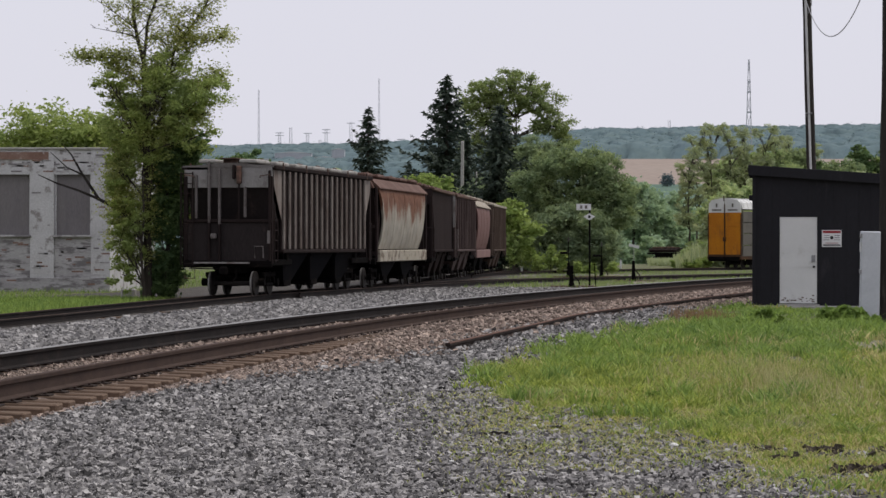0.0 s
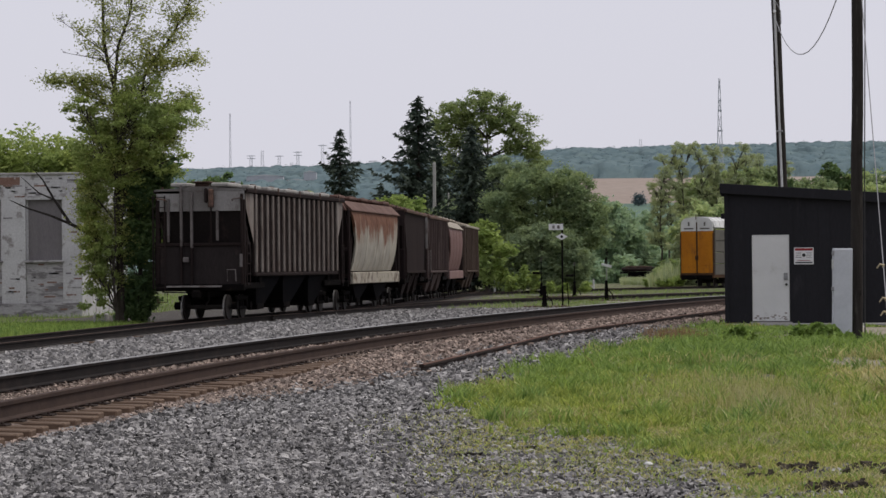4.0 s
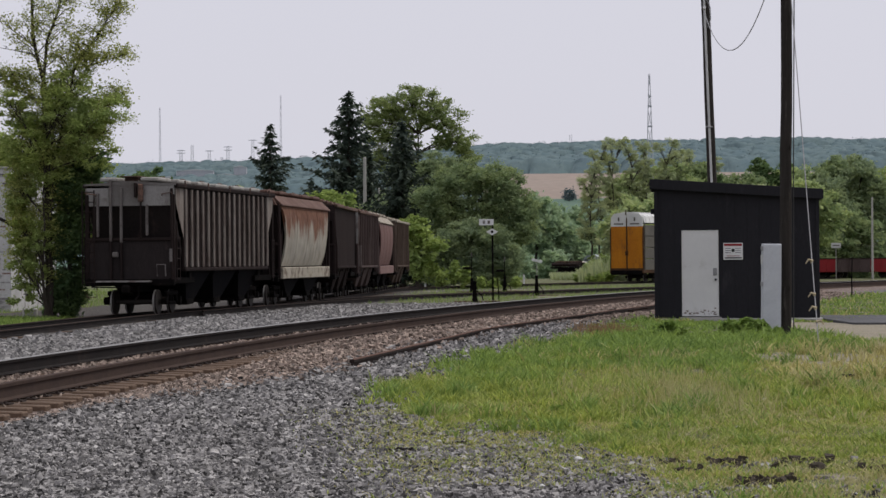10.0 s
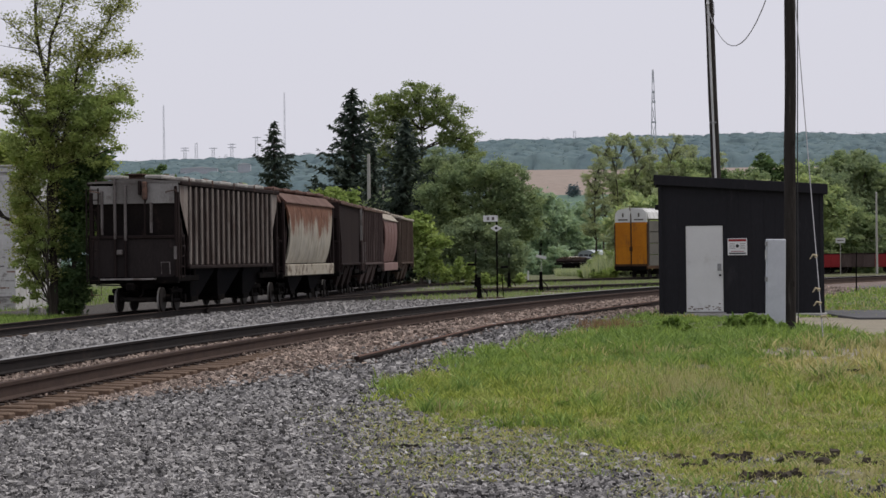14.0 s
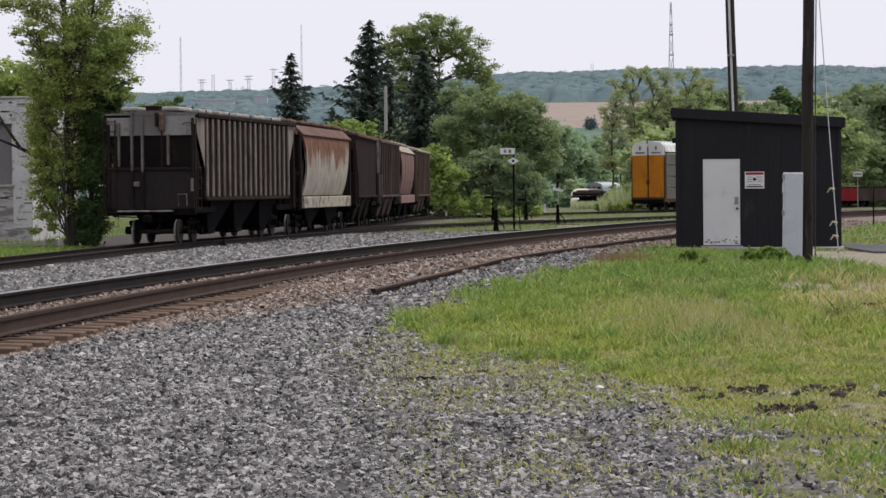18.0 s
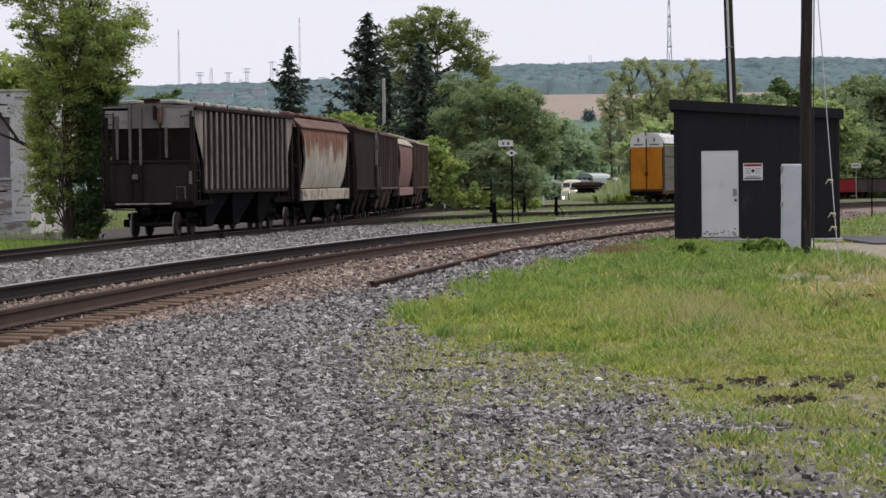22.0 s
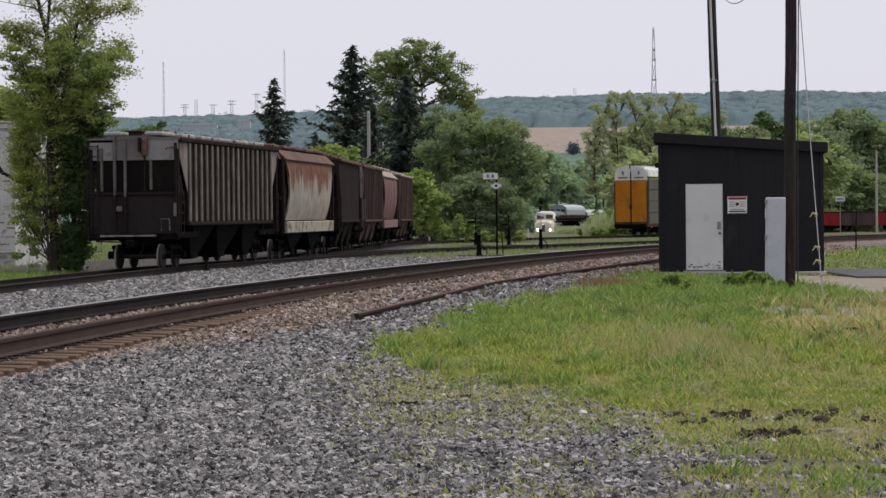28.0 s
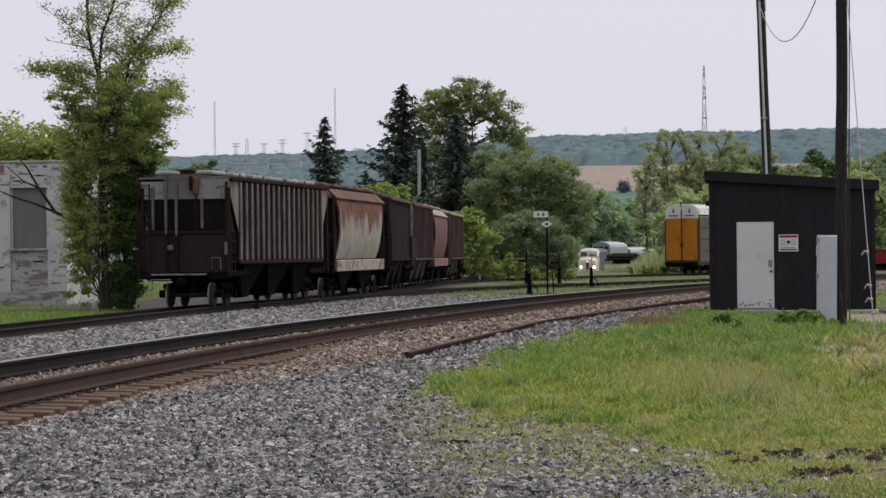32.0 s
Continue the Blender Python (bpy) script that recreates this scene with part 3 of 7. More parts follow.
TIE = Shape().box((0, 0, -0.09), (2.6, 0.23, 0.18), 0.012).mesh("tie", M_TIE, 0)
PLATE = Shape().box((0, 0, 0.008), (0.34, 0.19, 0.016), 0.004)
PLATE.box((-0.12, 0.06, 0.022), (0.03, 0.03, 0.03), 0.006).box((0.12, -0.06, 0.022), (0.03, 0.03, 0.03), 0.006)
PLATE = PLATE.mesh("tie_plate", M_RAIL, 0)


def track(name, label, line, y0, y1, z_of, step, tie_step, near=None, cant=0.0):
    t = thing(name, label, "railway track", kind="structure")
    for off, dz in ((-0.7525, cant), (0.7525, 0.0)):
        # Only the main track's far rail has the painted sky glint on its head.
        part("rail", rail_shape(line, y0, y1, step, off, lambda y: z_of(y) + dz), [M_RAIL_BROWN, M_RAIL_BROWN] if cant and off > 0 else [M_RAIL_BLACK, M_HEAD if cant else M_RAIL_BROWN], t, "rusty brown steel rail" if off > 0 else "dark steel rail with a worn head")
    rest, y, k = Shape(), y0, 0
    while y < y1:
        a = heading(line, y)
        m = pose(line(y), y, z_of(y) - 0.205 + cant / 2 + random.uniform(-0.008, 0.004), 0, math.degrees(math.atan2(cant, 1.5)), -math.degrees(a) + random.uniform(-1.2, 1.2))
        if near and near[0] < y < near[1]:
            part("tie", TIE, None, t, m=m @ pose(random.uniform(-0.05, 0.05), 0, 0))
            for off in (-0.7525, 0.7525):
                part("tie_plate", PLATE, None, t, m=m @ pose(off, 0, 0))
        else:
            rest.box(m.translation + Vector((0, 0, -0.09)), (2.6, 0.23, 0.18), 0, m.to_3x3())
        y += tie_step * math.cos(a)
        k += 1
    if rest.f:
        tagged(part("tie_row", rest, M_TIE, t, "far rows of half-buried wooden ties"), kind="stuff")
    return t


def far_z(y):
    return YARD_Z + (valley(y) - valley(90)) * (1.0 if y > 90 else 0.0)


track("main_track", "curving main track on rusty ballast with wooden ties", main_line, 6, 230, lambda y: MAIN_Z + valley(y), 1.0, 0.53, (14, 112), 0.035)
track("yard_track", "sunken yard track under a row of parked hopper cars", yard_line, 12, 560, far_z, 2.0, 0.55)
track("lead_track", "yard lead track that branches off across weeds", lead_line, 92, 230, far_z, 2.0, 0.56)
track("rack_track", "overgrown siding on which an orange car stands", rack_line, 152, 280, far_z, 2.0, 0.56)


# ---- the shed and the poles ----
def turn3(rx=0, ry=0, rz=0):
    return Euler([radians(a) for a in (rx, ry, rz)]).to_matrix()


def build_shed():
    t = thing("shed", "small black wooden trackside shed with a sloping roof and white door", "shed", pose(5.09, 59.9, 0, 0, 0, -5.5))
    w, d, zl, zr = 3.75, 2.5, 3.23, 2.97
    dx0, dx1, dz0, dz1 = 0.56, 1.46, 0.10, 2.17

    def wall(name, pts, thick):
        """A wall from its outline in plan order, given thickness along one axis."""
        s = Shape()
        s.loft([pts, [(p[0] + thick[0], p[1] + thick[1], p[2]) for p in pts]])
        return part(name, s, M_BLACK, t, smooth=0)

    def top(x):
        return zl + (zr - zl) * x / w

    wall("wall_panel", [(0, 0, 0), (dx0, 0, 0), (dx0, 0, top(dx0)), (0, 0, top(0))], (0, 0.1))
    wall("wall_panel", [(dx1, 0, 0), (w, 0, 0), (w, 0, top(w)), (dx1, 0, top(dx1))], (0, 0.1))
    wall("wall_panel", [(dx0, 0, dz1), (dx1, 0, dz1), (dx1, 0, top(dx1)), (dx0, 0, top(dx0))], (0, 0.1))
    wall("wall_panel", [(dx0, 0, 0), (dx1, 0, 0), (dx1, 0, dz0 - 0.012), (dx0, 0, dz0 - 0.012)], (0, 0.1))
    wall("wall_panel", [(0, d, 0), (w, d, 0), (w, d, top(w)), (0, d, top(0))], (0, -0.1))
    wall("wall_panel", [(0, 0.1, 0), (0, d - 0.1, 0), (0, d - 0.1, zl), (0, 0.1, zl)], (0.1, 0))
    wall("wall_panel", [(w, 0.1, 0), (w, d - 0.1, 0), (w, d - 0.1, zr), (w, 0.1, zr)], (-0.1, 0))
    for i in range(12):
        x = 0.1 + 0.29 * i
        if not dx0 - 0.1 < x < dx1 + 0.05:
            part("batten", Shape().box((x, -0.003, top(x) / 2 - 0.02), (0.02, 0.006, top(x) - 0.06), 0.002), M_BLACK, t)
    for x in (-0.03, w + 0.03):
        part("corner_board", Shape().box((x, -0.005, top(x) / 2), (0.09, 0.05, top(x) - 0.02), 0.008), M_BLACK, t)
    slope = math.atan2(zr - zl, w)
    rt = turn3(0, -math.degrees(slope))
    xm = w / 2 + 0.0
    part("roof", Shape().box((xm, d / 2, top(xm) + 0.08), (w + 0.34, d + 0.3, 0.07), 0.01, rt), M_BLACK, t, "thin dark felted roof")
    part("fascia", Shape().box((xm, -0.145, top(xm) + 0.03), (w + 0.34, 0.04, 0.24), 0.008, rt), M_BLACK, t)
    part("fascia", Shape().box((xm, d + 0.145, top(xm) + 0.03), (w + 0.34, 0.04, 0.24), 0.008, rt), M_BLACK, t)
    for x in (-0.155, w + 0.155):
        part("fascia", Shape().box((x, d / 2, top(x) + 0.03), (0.04, d + 0.25, 0.22), 0.008), M_BLACK, t)
    part("soffit_bracket", Shape().box((-0.08, 0.3, 2.62), (0.16, 0.09, 0.13), 0.02), M_BLACK, t)
    part("slab", Shape().box((w / 2, d / 2 - 0.05, 0.0), (w + 0.3, d + 0.4, 0.12), 0.02), M_CONCRETE, t, "pale concrete floor slab")
    door = part("door", Shape().box(((dx0 + dx1) / 2, 0.045, (dz0 + dz1) / 2), (dx1 - dx0 - 0.02, 0.05, dz1 - dz0 - 0.02), 0.006), M_DOOR, t, "closed white steel door with rust at its foot")
    for k in range(4):
        part("door_seam", Shape().box(((dx0 + dx1) / 2, 0.0185, 0.55 + 0.42 * k), (dx1 - dx0 - 0.06, 0.004, 0.012), 0), M_DOOR, door)
    rng = random.Random(4)
    for k in range(26):
        part("rust_flake", Shape().box((dx0 + 0.06 + rng.random() * (dx1 - dx0 - 0.12), 0.018, dz0 + 0.05 + abs(rng.gauss(0, 0.06))), (0.02 + 0.05 * rng.random(), 0.003, 0.012 + 0.02 * rng.random()), 0), M_RUSTY, door)
    part("lock_plate", Shape().box((dx1 - 0.1, 0.012, 1.17), (0.09, 0.012, 0.17), 0.004), M_STEEL, door)
    part("knob", Shape().tube([(dx1 - 0.1, 0.015, 1.12), (dx1 - 0.1, -0.03, 1.12), (dx1 - 0.1, -0.06, 1.12)], [0.015, 0.02, 0.032]), M_STEEL, door)
    part("deadbolt", Shape().tube([(dx1 - 0.085, 0.02, 0.98), (dx1 - 0.085, -0.02, 0.98)], 0.03), M_INK, door)
    part("door_sill", Shape().box(((dx0 + dx1) / 2, -0.05, 0.075), (dx1 - dx0 + 0.1, 0.14, 0.04), 0.008), M_CONCRETE, t)
    sg = thing("warning_sign", "white warning sign with a red heading, screwed to the shed", "sign", t.matrix_basis @ pose(1.79, -0.022, 1.65))
    part("panel", Shape().box((0, 0, 0), (0.46, 0.012, 0.40), 0.004), M_WHITE, sg)
    part("heading_bar", Shape().box((0, -0.008, 0.155), (0.42, 0.004, 0.055), 0), M_RED, sg)
    for dx in (-0.12, 0.12):
        for k in range(3):
            part("text_bar", Shape().box((dx, -0.008, 0.07 - 0.05 * k), (0.13, 0.004, 0.012), 0), M_INK, sg)
    part("symbol", Shape().tube([(0, -0.004, 0.02), (0, -0.011, 0.02)], 0.042, 14), M_INK, sg)
    part("text_bar", Shape().box((0, -0.008, -0.155), (0.40, 0.004, 0.03), 0), M_INK, sg)
    part("text_bar", Shape().box((0, -0.008, -0.108), (0.3, 0.004, 0.014), 0), M_RED, sg)


build_shed()


def pole(name, label, base, top, r0, r1, mat, seed):
    rng = random.Random(seed)
    base, top = Vector(base), Vector(top)
    pts = [base.lerp(top, i / 12) + Vector((rng.uniform(-0.012, 0.012), rng.uniform(-0.012, 0.012), 0)) for i in range(13)]
    t = thing(name, label, "utility pole")
    part("shaft", Shape().tube(pts, [r0 + (r1 - r0) * i / 12 for i in range(13)], 14), mat, t)
    return t


p1 = pole("utility_pole", "dark creosoted wooden utility pole in the grass", (6.55, 48.33, -0.1), (6.68, 48.33, 10.5), 0.118, 0.1, M_POLE, 1)
for i, z in enumerate((0.9, 2.2, 3.6, 4.9)):
    part("pole_scar", Shape().box((6.56 + 0.012 * z + (-1) ** i * 0.05, 48.19, z), (0.035, 0.03, 0.11), 0.01), M_POLE, p1)
part("ground_wire", Shape().tube([(6.70, 48.24, 0.0), (6.72, 48.23, 3.0), (6.76, 48.24, 6.0), (6.79, 48.24, 10.0)], 0.012, 6), M_CABLE_DARK, p1)
p2 = pole("utility_pole", "tall utility pole behind the shed with a pale conduit", (8.14, 75.0, -0.2), (7.76, 75.0, 12.5), 0.155, 0.115, M_POLE, 2)
part("conduit", Shape().tube([(8.10, 74.83, 0.1), (7.99, 74.84, 3.7), (7.80, 74.86, 9.6), (7.72, 74.87, 12.2)], 0.035, 8), M_PVC, p2, "pale plastic conduit")
part("conduit_strap", Shape().box((7.93, 74.82, 5.4), (0.2, 0.06, 0.04), 0.005), M_STEEL, p2)
part("insulator", Shape().tube([(7.80, 74.8, 8.9), (7.80, 74.68, 8.95)], [0.03, 0.05], 8), M_PVC, p2)


def wire(name, label, pts, r, mat, n=6):
    return solid(name, Shape().tube(pts, r, n), mat, label, "cable")


def hang(a, b, sag, n=16):
    a, b = Vector(a), Vector(b)
    return [a.lerp(b, i / n) - Vector((0, 0, 4 * sag * (i / n) * (1 - i / n))) for i in range(n + 1)]


wire("service_cable", "thin slack service cable between the two poles", hang((7.83, 74.8, 8.75), (6.65, 48.4, 7.9), 1.68), 0.012, M_CABLE)
wire("drop_cable", "short looping drop cable on the pole", [(7.82, 74.8, 9.3), (7.98, 74.7, 8.95), (7.99, 74.7, 8.6), (7.90, 74.75, 8.35)], 0.012, M_CABLE)
guy = thing("guy_wire", "pale guy wire with knotted rope ends, anchored in the grass", "guy wire")
GA, GB = Vector((5.9, 39.6, 0.0)), Vector((6.66, 48.25, 7.2))
part("strand", Shape().tube([GA, GA.lerp(GB, 0.5), GB], 0.009, 6), M_CABLE, guy)
for u, sx in ((0.20, -1), (0.125, -1), (0.095, -1), (0.065, 1)):
    c = GA.lerp(GB, u)
    part("rope_knot", Shape().tube([c + Vector((-0.01, -0.02, -0.04)), c + Vector((0.0, -0.02, 0)), c + Vector((0.06 * sx, -0.03, 0.02)), c + Vector((0.11 * sx, -0.03, -0.05))], [0.02, 0.028, 0.018, 0.01], 6), M_ROPE, guy, "frayed rope tied to the wire")
part("anchor_rod", Shape().tube([GA - Vector((0, 0, 0.15)), GA + (GB - GA) * 0.02], 0.012, 6), M_STEEL, guy)

cabinet = thing("meter_cabinet", "tall narrow galvanised cabinet beside the wooden pole", "cabinet", pose(6.25, 48.1, -0.03, 0, 0.9, 0))
part("body", Shape().box((0, 0.06, 0.91), (0.37, 0.14, 1.76), 0.012), M_GALV, cabinet)
part("door", Shape().box((0.005, -0.018, 0.92), (0.35, 0.012, 1.70), 0.004), M_GALV, cabinet)
for z in (1.70, 1.02, 0.16):
    part("hinge", Shape().box((-0.19, -0.02, z), (0.05, 0.05, 0.09), 0.01), M_STEEL, cabinet)
part("gland", Shape().tube([(-0.19, 0.0, 1.58), (-0.19, 0.0, 1.40)], 0.022, 8), M_PVC, cabinet)

stub = knots([(35.35, -1.3), (45.1, 0.05), (50.9, 0.86), (60.4, 2.92), (75, 6.33), (84, 9.2)])
solid("loose_rail", rail_shape(stub, 35.3, 84, 0.8, 0.0, lambda y: 0.115), [M_RAIL, M_RAIL_RED], "old rusty rail lying loose beside the track", "rail")
bumper = thing("rail_stand", "small rusted iron stand clamped to the old rail", "rail stop", pose(5.15, 70.6, 0.0, 0, 0, -25))
part("arm", Shape().tube([(0.6, 0, 0.12), (0.0, -0.35, 0.02), (-0.4, -0.45, 0.05)], 0.035, 8), M_RAIL, bumper)
for x in (0.25, -0.3):
    part("leg", Shape().tube([(x, -0.2, 0.1), (x, -0.25, -0.05)], 0.035, 8), M_RAIL, bumper)


# ---- freight cars: length along y, the near end at -y, z from the rail head ----
def car_thing(name, label, group, line, y_mid, z=None):
    a = heading(line, y_mid)
    return thing(name, label, "freight car", pose(line(y_mid), y_mid, far_z(y_mid) if z is None else z, 0, 0, -math.degrees(a)), group)


WHEEL = Shape().tube([(-0.07, 0, 0), (-0.062, 0, 0), (0.0, 0, 0), (0.062, 0, 0), (0.07, 0, 0)], [0.36, 0.42, 0.425, 0.42, 0.36], 22)
WHEEL.tube([(0.05, 0, 0), (0.09, 0, 0)], 0.12, 12)
WHEEL.s = [1 if 22 <= i < 44 else 0 for i in range(len(WHEEL.f))]
WHEEL_ME = WHEEL.mesh("wheel", [M_WHEEL, M_TREAD])


def trucks(t, ys):
    for yc in ys:
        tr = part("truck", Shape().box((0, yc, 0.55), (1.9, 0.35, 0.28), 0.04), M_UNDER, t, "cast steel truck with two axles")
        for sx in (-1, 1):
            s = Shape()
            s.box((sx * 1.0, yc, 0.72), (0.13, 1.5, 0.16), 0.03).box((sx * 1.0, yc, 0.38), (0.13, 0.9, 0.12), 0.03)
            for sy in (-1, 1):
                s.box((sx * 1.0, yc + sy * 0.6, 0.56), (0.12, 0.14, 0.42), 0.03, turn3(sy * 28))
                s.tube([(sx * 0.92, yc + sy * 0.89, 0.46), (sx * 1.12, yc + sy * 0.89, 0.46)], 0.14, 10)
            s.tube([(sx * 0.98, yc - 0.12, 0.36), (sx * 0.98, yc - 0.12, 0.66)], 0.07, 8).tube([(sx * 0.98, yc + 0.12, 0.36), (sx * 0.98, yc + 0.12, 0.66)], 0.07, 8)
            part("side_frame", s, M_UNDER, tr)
        for sy in (-1, 1):
            part("axle", Shape().tube([(-1.0, yc + sy * 0.89, 0.42), (1.0, yc + sy * 0.89, 0.42)], 0.08, 10), M_WHEEL, tr)
            for sx in (-1, 1):
                part("wheel", WHEEL_ME, None, tr, m=pose(sx * 0.75, yc + sy * 0.89, 0.42))


def coupler(t, y, sy):
    s = Shape().box((0, y + sy * 0.2, 0.86), (0.16, 0.55, 0.2), 0.03)
    s.box((0, y + sy * 0.52, 0.86), (0.3, 0.22, 0.3), 0.06)
    part("coupler", s, M_UNDER, t)
    part("air_hose", Shape().tube([(0.35, y + sy * 0.15, 0.8), (0.38, y + sy * 0.35, 0.62), (0.3, y + sy * 0.5, 0.5)], 0.03, 6), M_UNDER, t)


def ladder(t, x0, x1, y, z0, z1, n, mat):
    s = Shape()
    for i in range(n):
        z = z0 + (z1 - z0) * i / (n - 1)
        s.tube([(x0, y, z), (x1, y, z)], 0.018, 6)
    for x in (x0, x1):
        s.box((x, y, (z0 + z1) / 2), (0.045, 0.03, z1 - z0 + 0.12), 0.006)
    part("ladder", s, mat, t)


def side_ladder(t, x, y0, y1, z0, z1, n, mat):
    s = Shape()
    for i in range(n):
        z = z0 + (z1 - z0) * i / (n - 1)
        s.tube([(x, y0, z), (x, y1, z)], 0.018, 6)
    for y in (y0, y1):
        s.box((x, y, (z0 + z1) / 2), (0.03, 0.045, z1 - z0 + 0.12), 0.006)
    part("ladder", s, mat, t)


def roof_gear(t, L, z, mat, hatches, hatch_mat):
    part("running_board", Shape().box((0, 0, z + 0.16), (0.62, L - 0.1, 0.035), 0.008), mat, t, "steel grating walkway along the roof")
    for i in range(9):
        y = -L / 2 + 0.4 + (L - 0.8) * i / 8
        part("board_bracket", Shape().box((0, y, z + 0.07), (0.5, 0.05, 0.16), 0.01), mat, t)
    for i in range(hatches):
        y = -L / 2 + 0.9 + (L - 1.8) * i / (hatches - 1)
        for sx in (-1, 1):
            h = part("hatch", Shape().box((sx * 0.72, y, z + 0.06), (0.62, (L - 2) / hatches * 0.8, 0.14), 0.04), hatch_mat, t, "hinged roof hatch cover")
            part("hatch_bar", Shape().tube([(sx * 0.95, y - 0.3, z + 0.15), (sx * 0.95, y + 0.3, z + 0.15)], 0.02, 6), mat, h)


def bays(t, L, n, top, mat, wide=1.48):
    """Discharge bays: wide sloping funnels that meet under the side sill."""
    for i in range(n):
        y = -L / 2 + L * (i + 0.5) / n * 0.76 + L * 0.12
        h = L * 0.76 / n / 2
        s = Shape()
        s.loft([[(-wide, y - h, top), (wide, y - h, top), (wide, y + h, top), (-wide, y + h, top)], [(-1.12, y - 0.5, 0.42), (1.12, y - 0.5, 0.42), (1.12, y + 0.5, 0.42), (-1.12, y + 0.5, 0.42)]])
        b = part("hopper_bay", s, mat, t, "sloping discharge bay under the car", smooth=0)
        part("outlet_gate", Shape().box((0, y, 0.4), (2.3, 0.95, 0.22), 0.03), M_UNDER, b)
        for k in (-0.9, 0.9):
            part("gate_rail", Shape().box((k, y, 0.3), (0.1, 1.3, 0.08), 0.01), M_UNDER, b)
        for sx in (-1, 1):
            part("bay_flange", Shape().box((sx * (wide + 0.02), y + h, top - 0.12), (0.06, 0.07, 0.24), 0.01), mat, b)


def ribbed_hopper(name, label, L, line, y_mid, panel, rib, end, roof, ribs=17, detail=True, end_low=None, bay_n=3, eave=None):
    """Covered hopper with upright side ribs, hanging end gussets and open ends over sloping end sheets."""
    t = car_thing(name, label, "row of parked hopper cars", line, y_mid)
    W, z0, z1, zr = 1.57, 1.57, 4.33, 4.56
    cut = 1.3 if detail else 0.95
    for sx in (-1, 1):
        s = Shape()
        yl = L / 2 - cut
        pts = [(sx * W, -yl, z0), (sx * W, yl, z0), (sx * W, yl, z1), (sx * W, -yl, z1)]
        s.loft([pts, [(p[0] - sx * 0.06, p[1], p[2]) for p in pts]])
        part("side_sheet", s, panel, t, smooth=0)
        for i in range(ribs):
            y = -yl + 0.12 + (2 * yl - 0.24) * i / (ribs - 1)
            part("side_rib", Shape().box((sx * (W + 0.05), y, (z0 + z1) / 2), (0.1, 0.13 if detail else 0.15, z1 - z0 - 0.04), 0.03), rib, t)
        part("top_chord", Shape().box((sx * (W + 0.01), 0, z1 + 0.07), (0.22, L - 0.3, 0.15), 0.03), eave or panel, t)
        if detail:
            for i in range(5):
                part("grab_post", Shape().box((sx * (W + 0.1), -L / 2 + 1.2 + (L - 2.4) * i / 4, z1 + 0.13), (0.05, 0.06, 0.26), 0.01), M_ROOFRUST, t)
        part("bottom_chord", Shape().box((sx * W, 0, z0 - 0.05), (0.16, 2 * yl, 0.13), 0.03), panel, t)
        for sy in (-1, 1):
            tri = [(sx * W, sy * yl, z1), (sx * W, sy * (L / 2 - 0.22), z1), (sx * W, sy * (L / 2 - 0.30), z1 - 0.55), (sx * W, sy * yl, z1 - 1.75)]
            s = Shape()
            s.loft([tri, [(p[0] + sx * 0.014, p[1], p[2]) for p in tri]])
            part("end_gusset", s, rib, t, "pale hanging gusset at the car's end", smooth=0)
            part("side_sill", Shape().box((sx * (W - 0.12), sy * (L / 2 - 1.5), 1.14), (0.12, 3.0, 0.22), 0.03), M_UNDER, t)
            part("bolster_strut", Shape().box((sx * (W - 0.1), sy * (L / 2 - 2.4), 1.36), (0.1, 0.3, 0.4), 0.03), M_UNDER, t)
            part("end_strut", Shape().box((sx * (W - 0.1), sy * (L / 2 - 0.62), 2.2), (0.07, 0.09, 2.0), 0.015, turn3(sy * 9)), panel, t)
    s = Shape()
    prof = [(-W - 0.05, z1 + 0.13), (-0.95, zr - 0.06), (-0.4, zr), (0.4, zr), (0.95, zr - 0.06), (W + 0.05, z1 + 0.13), (W + 0.05, z1 + 0.08), (-W - 0.05, z1 + 0.08)]
    s.loft([[(x, y, z) for x, z in prof] for y in (-L / 2 + 0.08, L / 2 - 0.08)])
    part("roof", s, roof, t, "grimy arched steel roof")
    roof_gear(t, L, zr, M_ROOFRUST, 6, M_HATCH if detail else roof)
    for sy in (-1, 1):
        ye = sy * (L / 2 - 0.1)
        for xa, xb, mt, zt in ((-W, -0.72, end, z1 + 0.0), (-0.72, 0.42, M_ROOF, zr - 0.02), (0.42, W, end, z1 + 0.08)):
            s = Shape().box(((xa + xb) / 2, ye - sy * 0.05, (3.71 + zt) / 2), (xb - xa - 0.02, 0.1, zt - 3.71), 0.01)
            part("end_panel", s, mt, t, "faded grey upper end sheet")
        s = Shape()
        s.loft([[(-W + 0.08, ye - sy * 0.16, 3.7), (W - 0.08, ye - sy * 0.16, 3.7), (W - 0.08, ye - sy * 0.26, 3.7), (-W + 0.08, ye - sy * 0.26, 3.7)], [(-W + 0.08, ye - sy * 1.5, 1.5), (W - 0.08, ye - sy * 1.5, 1.5), (W - 0.08, ye - sy * 1.65, 1.5), (-W + 0.08, ye - sy * 1.65, 1.5)]])
        part("slope_sheet", s, end_low or panel, t)
        part("end_plate", Shape().box((0, ye - sy * 0.06, 1.84), (2 * W - 0.1, 0.07, 1.36), 0.01), end_low or panel, t)
        part("end_sill", Shape().box((0, ye, 1.09), (2 * W, 0.22, 0.24), 0.03), M_UNDER, t)
        part("end_platform", Shape().box((-0.15, ye + sy * 0.2, 1.13), (1.9, 0.4, 0.06), 0.01), M_GREYEND, t)
        part("crossbar", Shape().box((0, ye, 2.57), (2 * W, 0.1, 0.11), 0.02), panel, t)
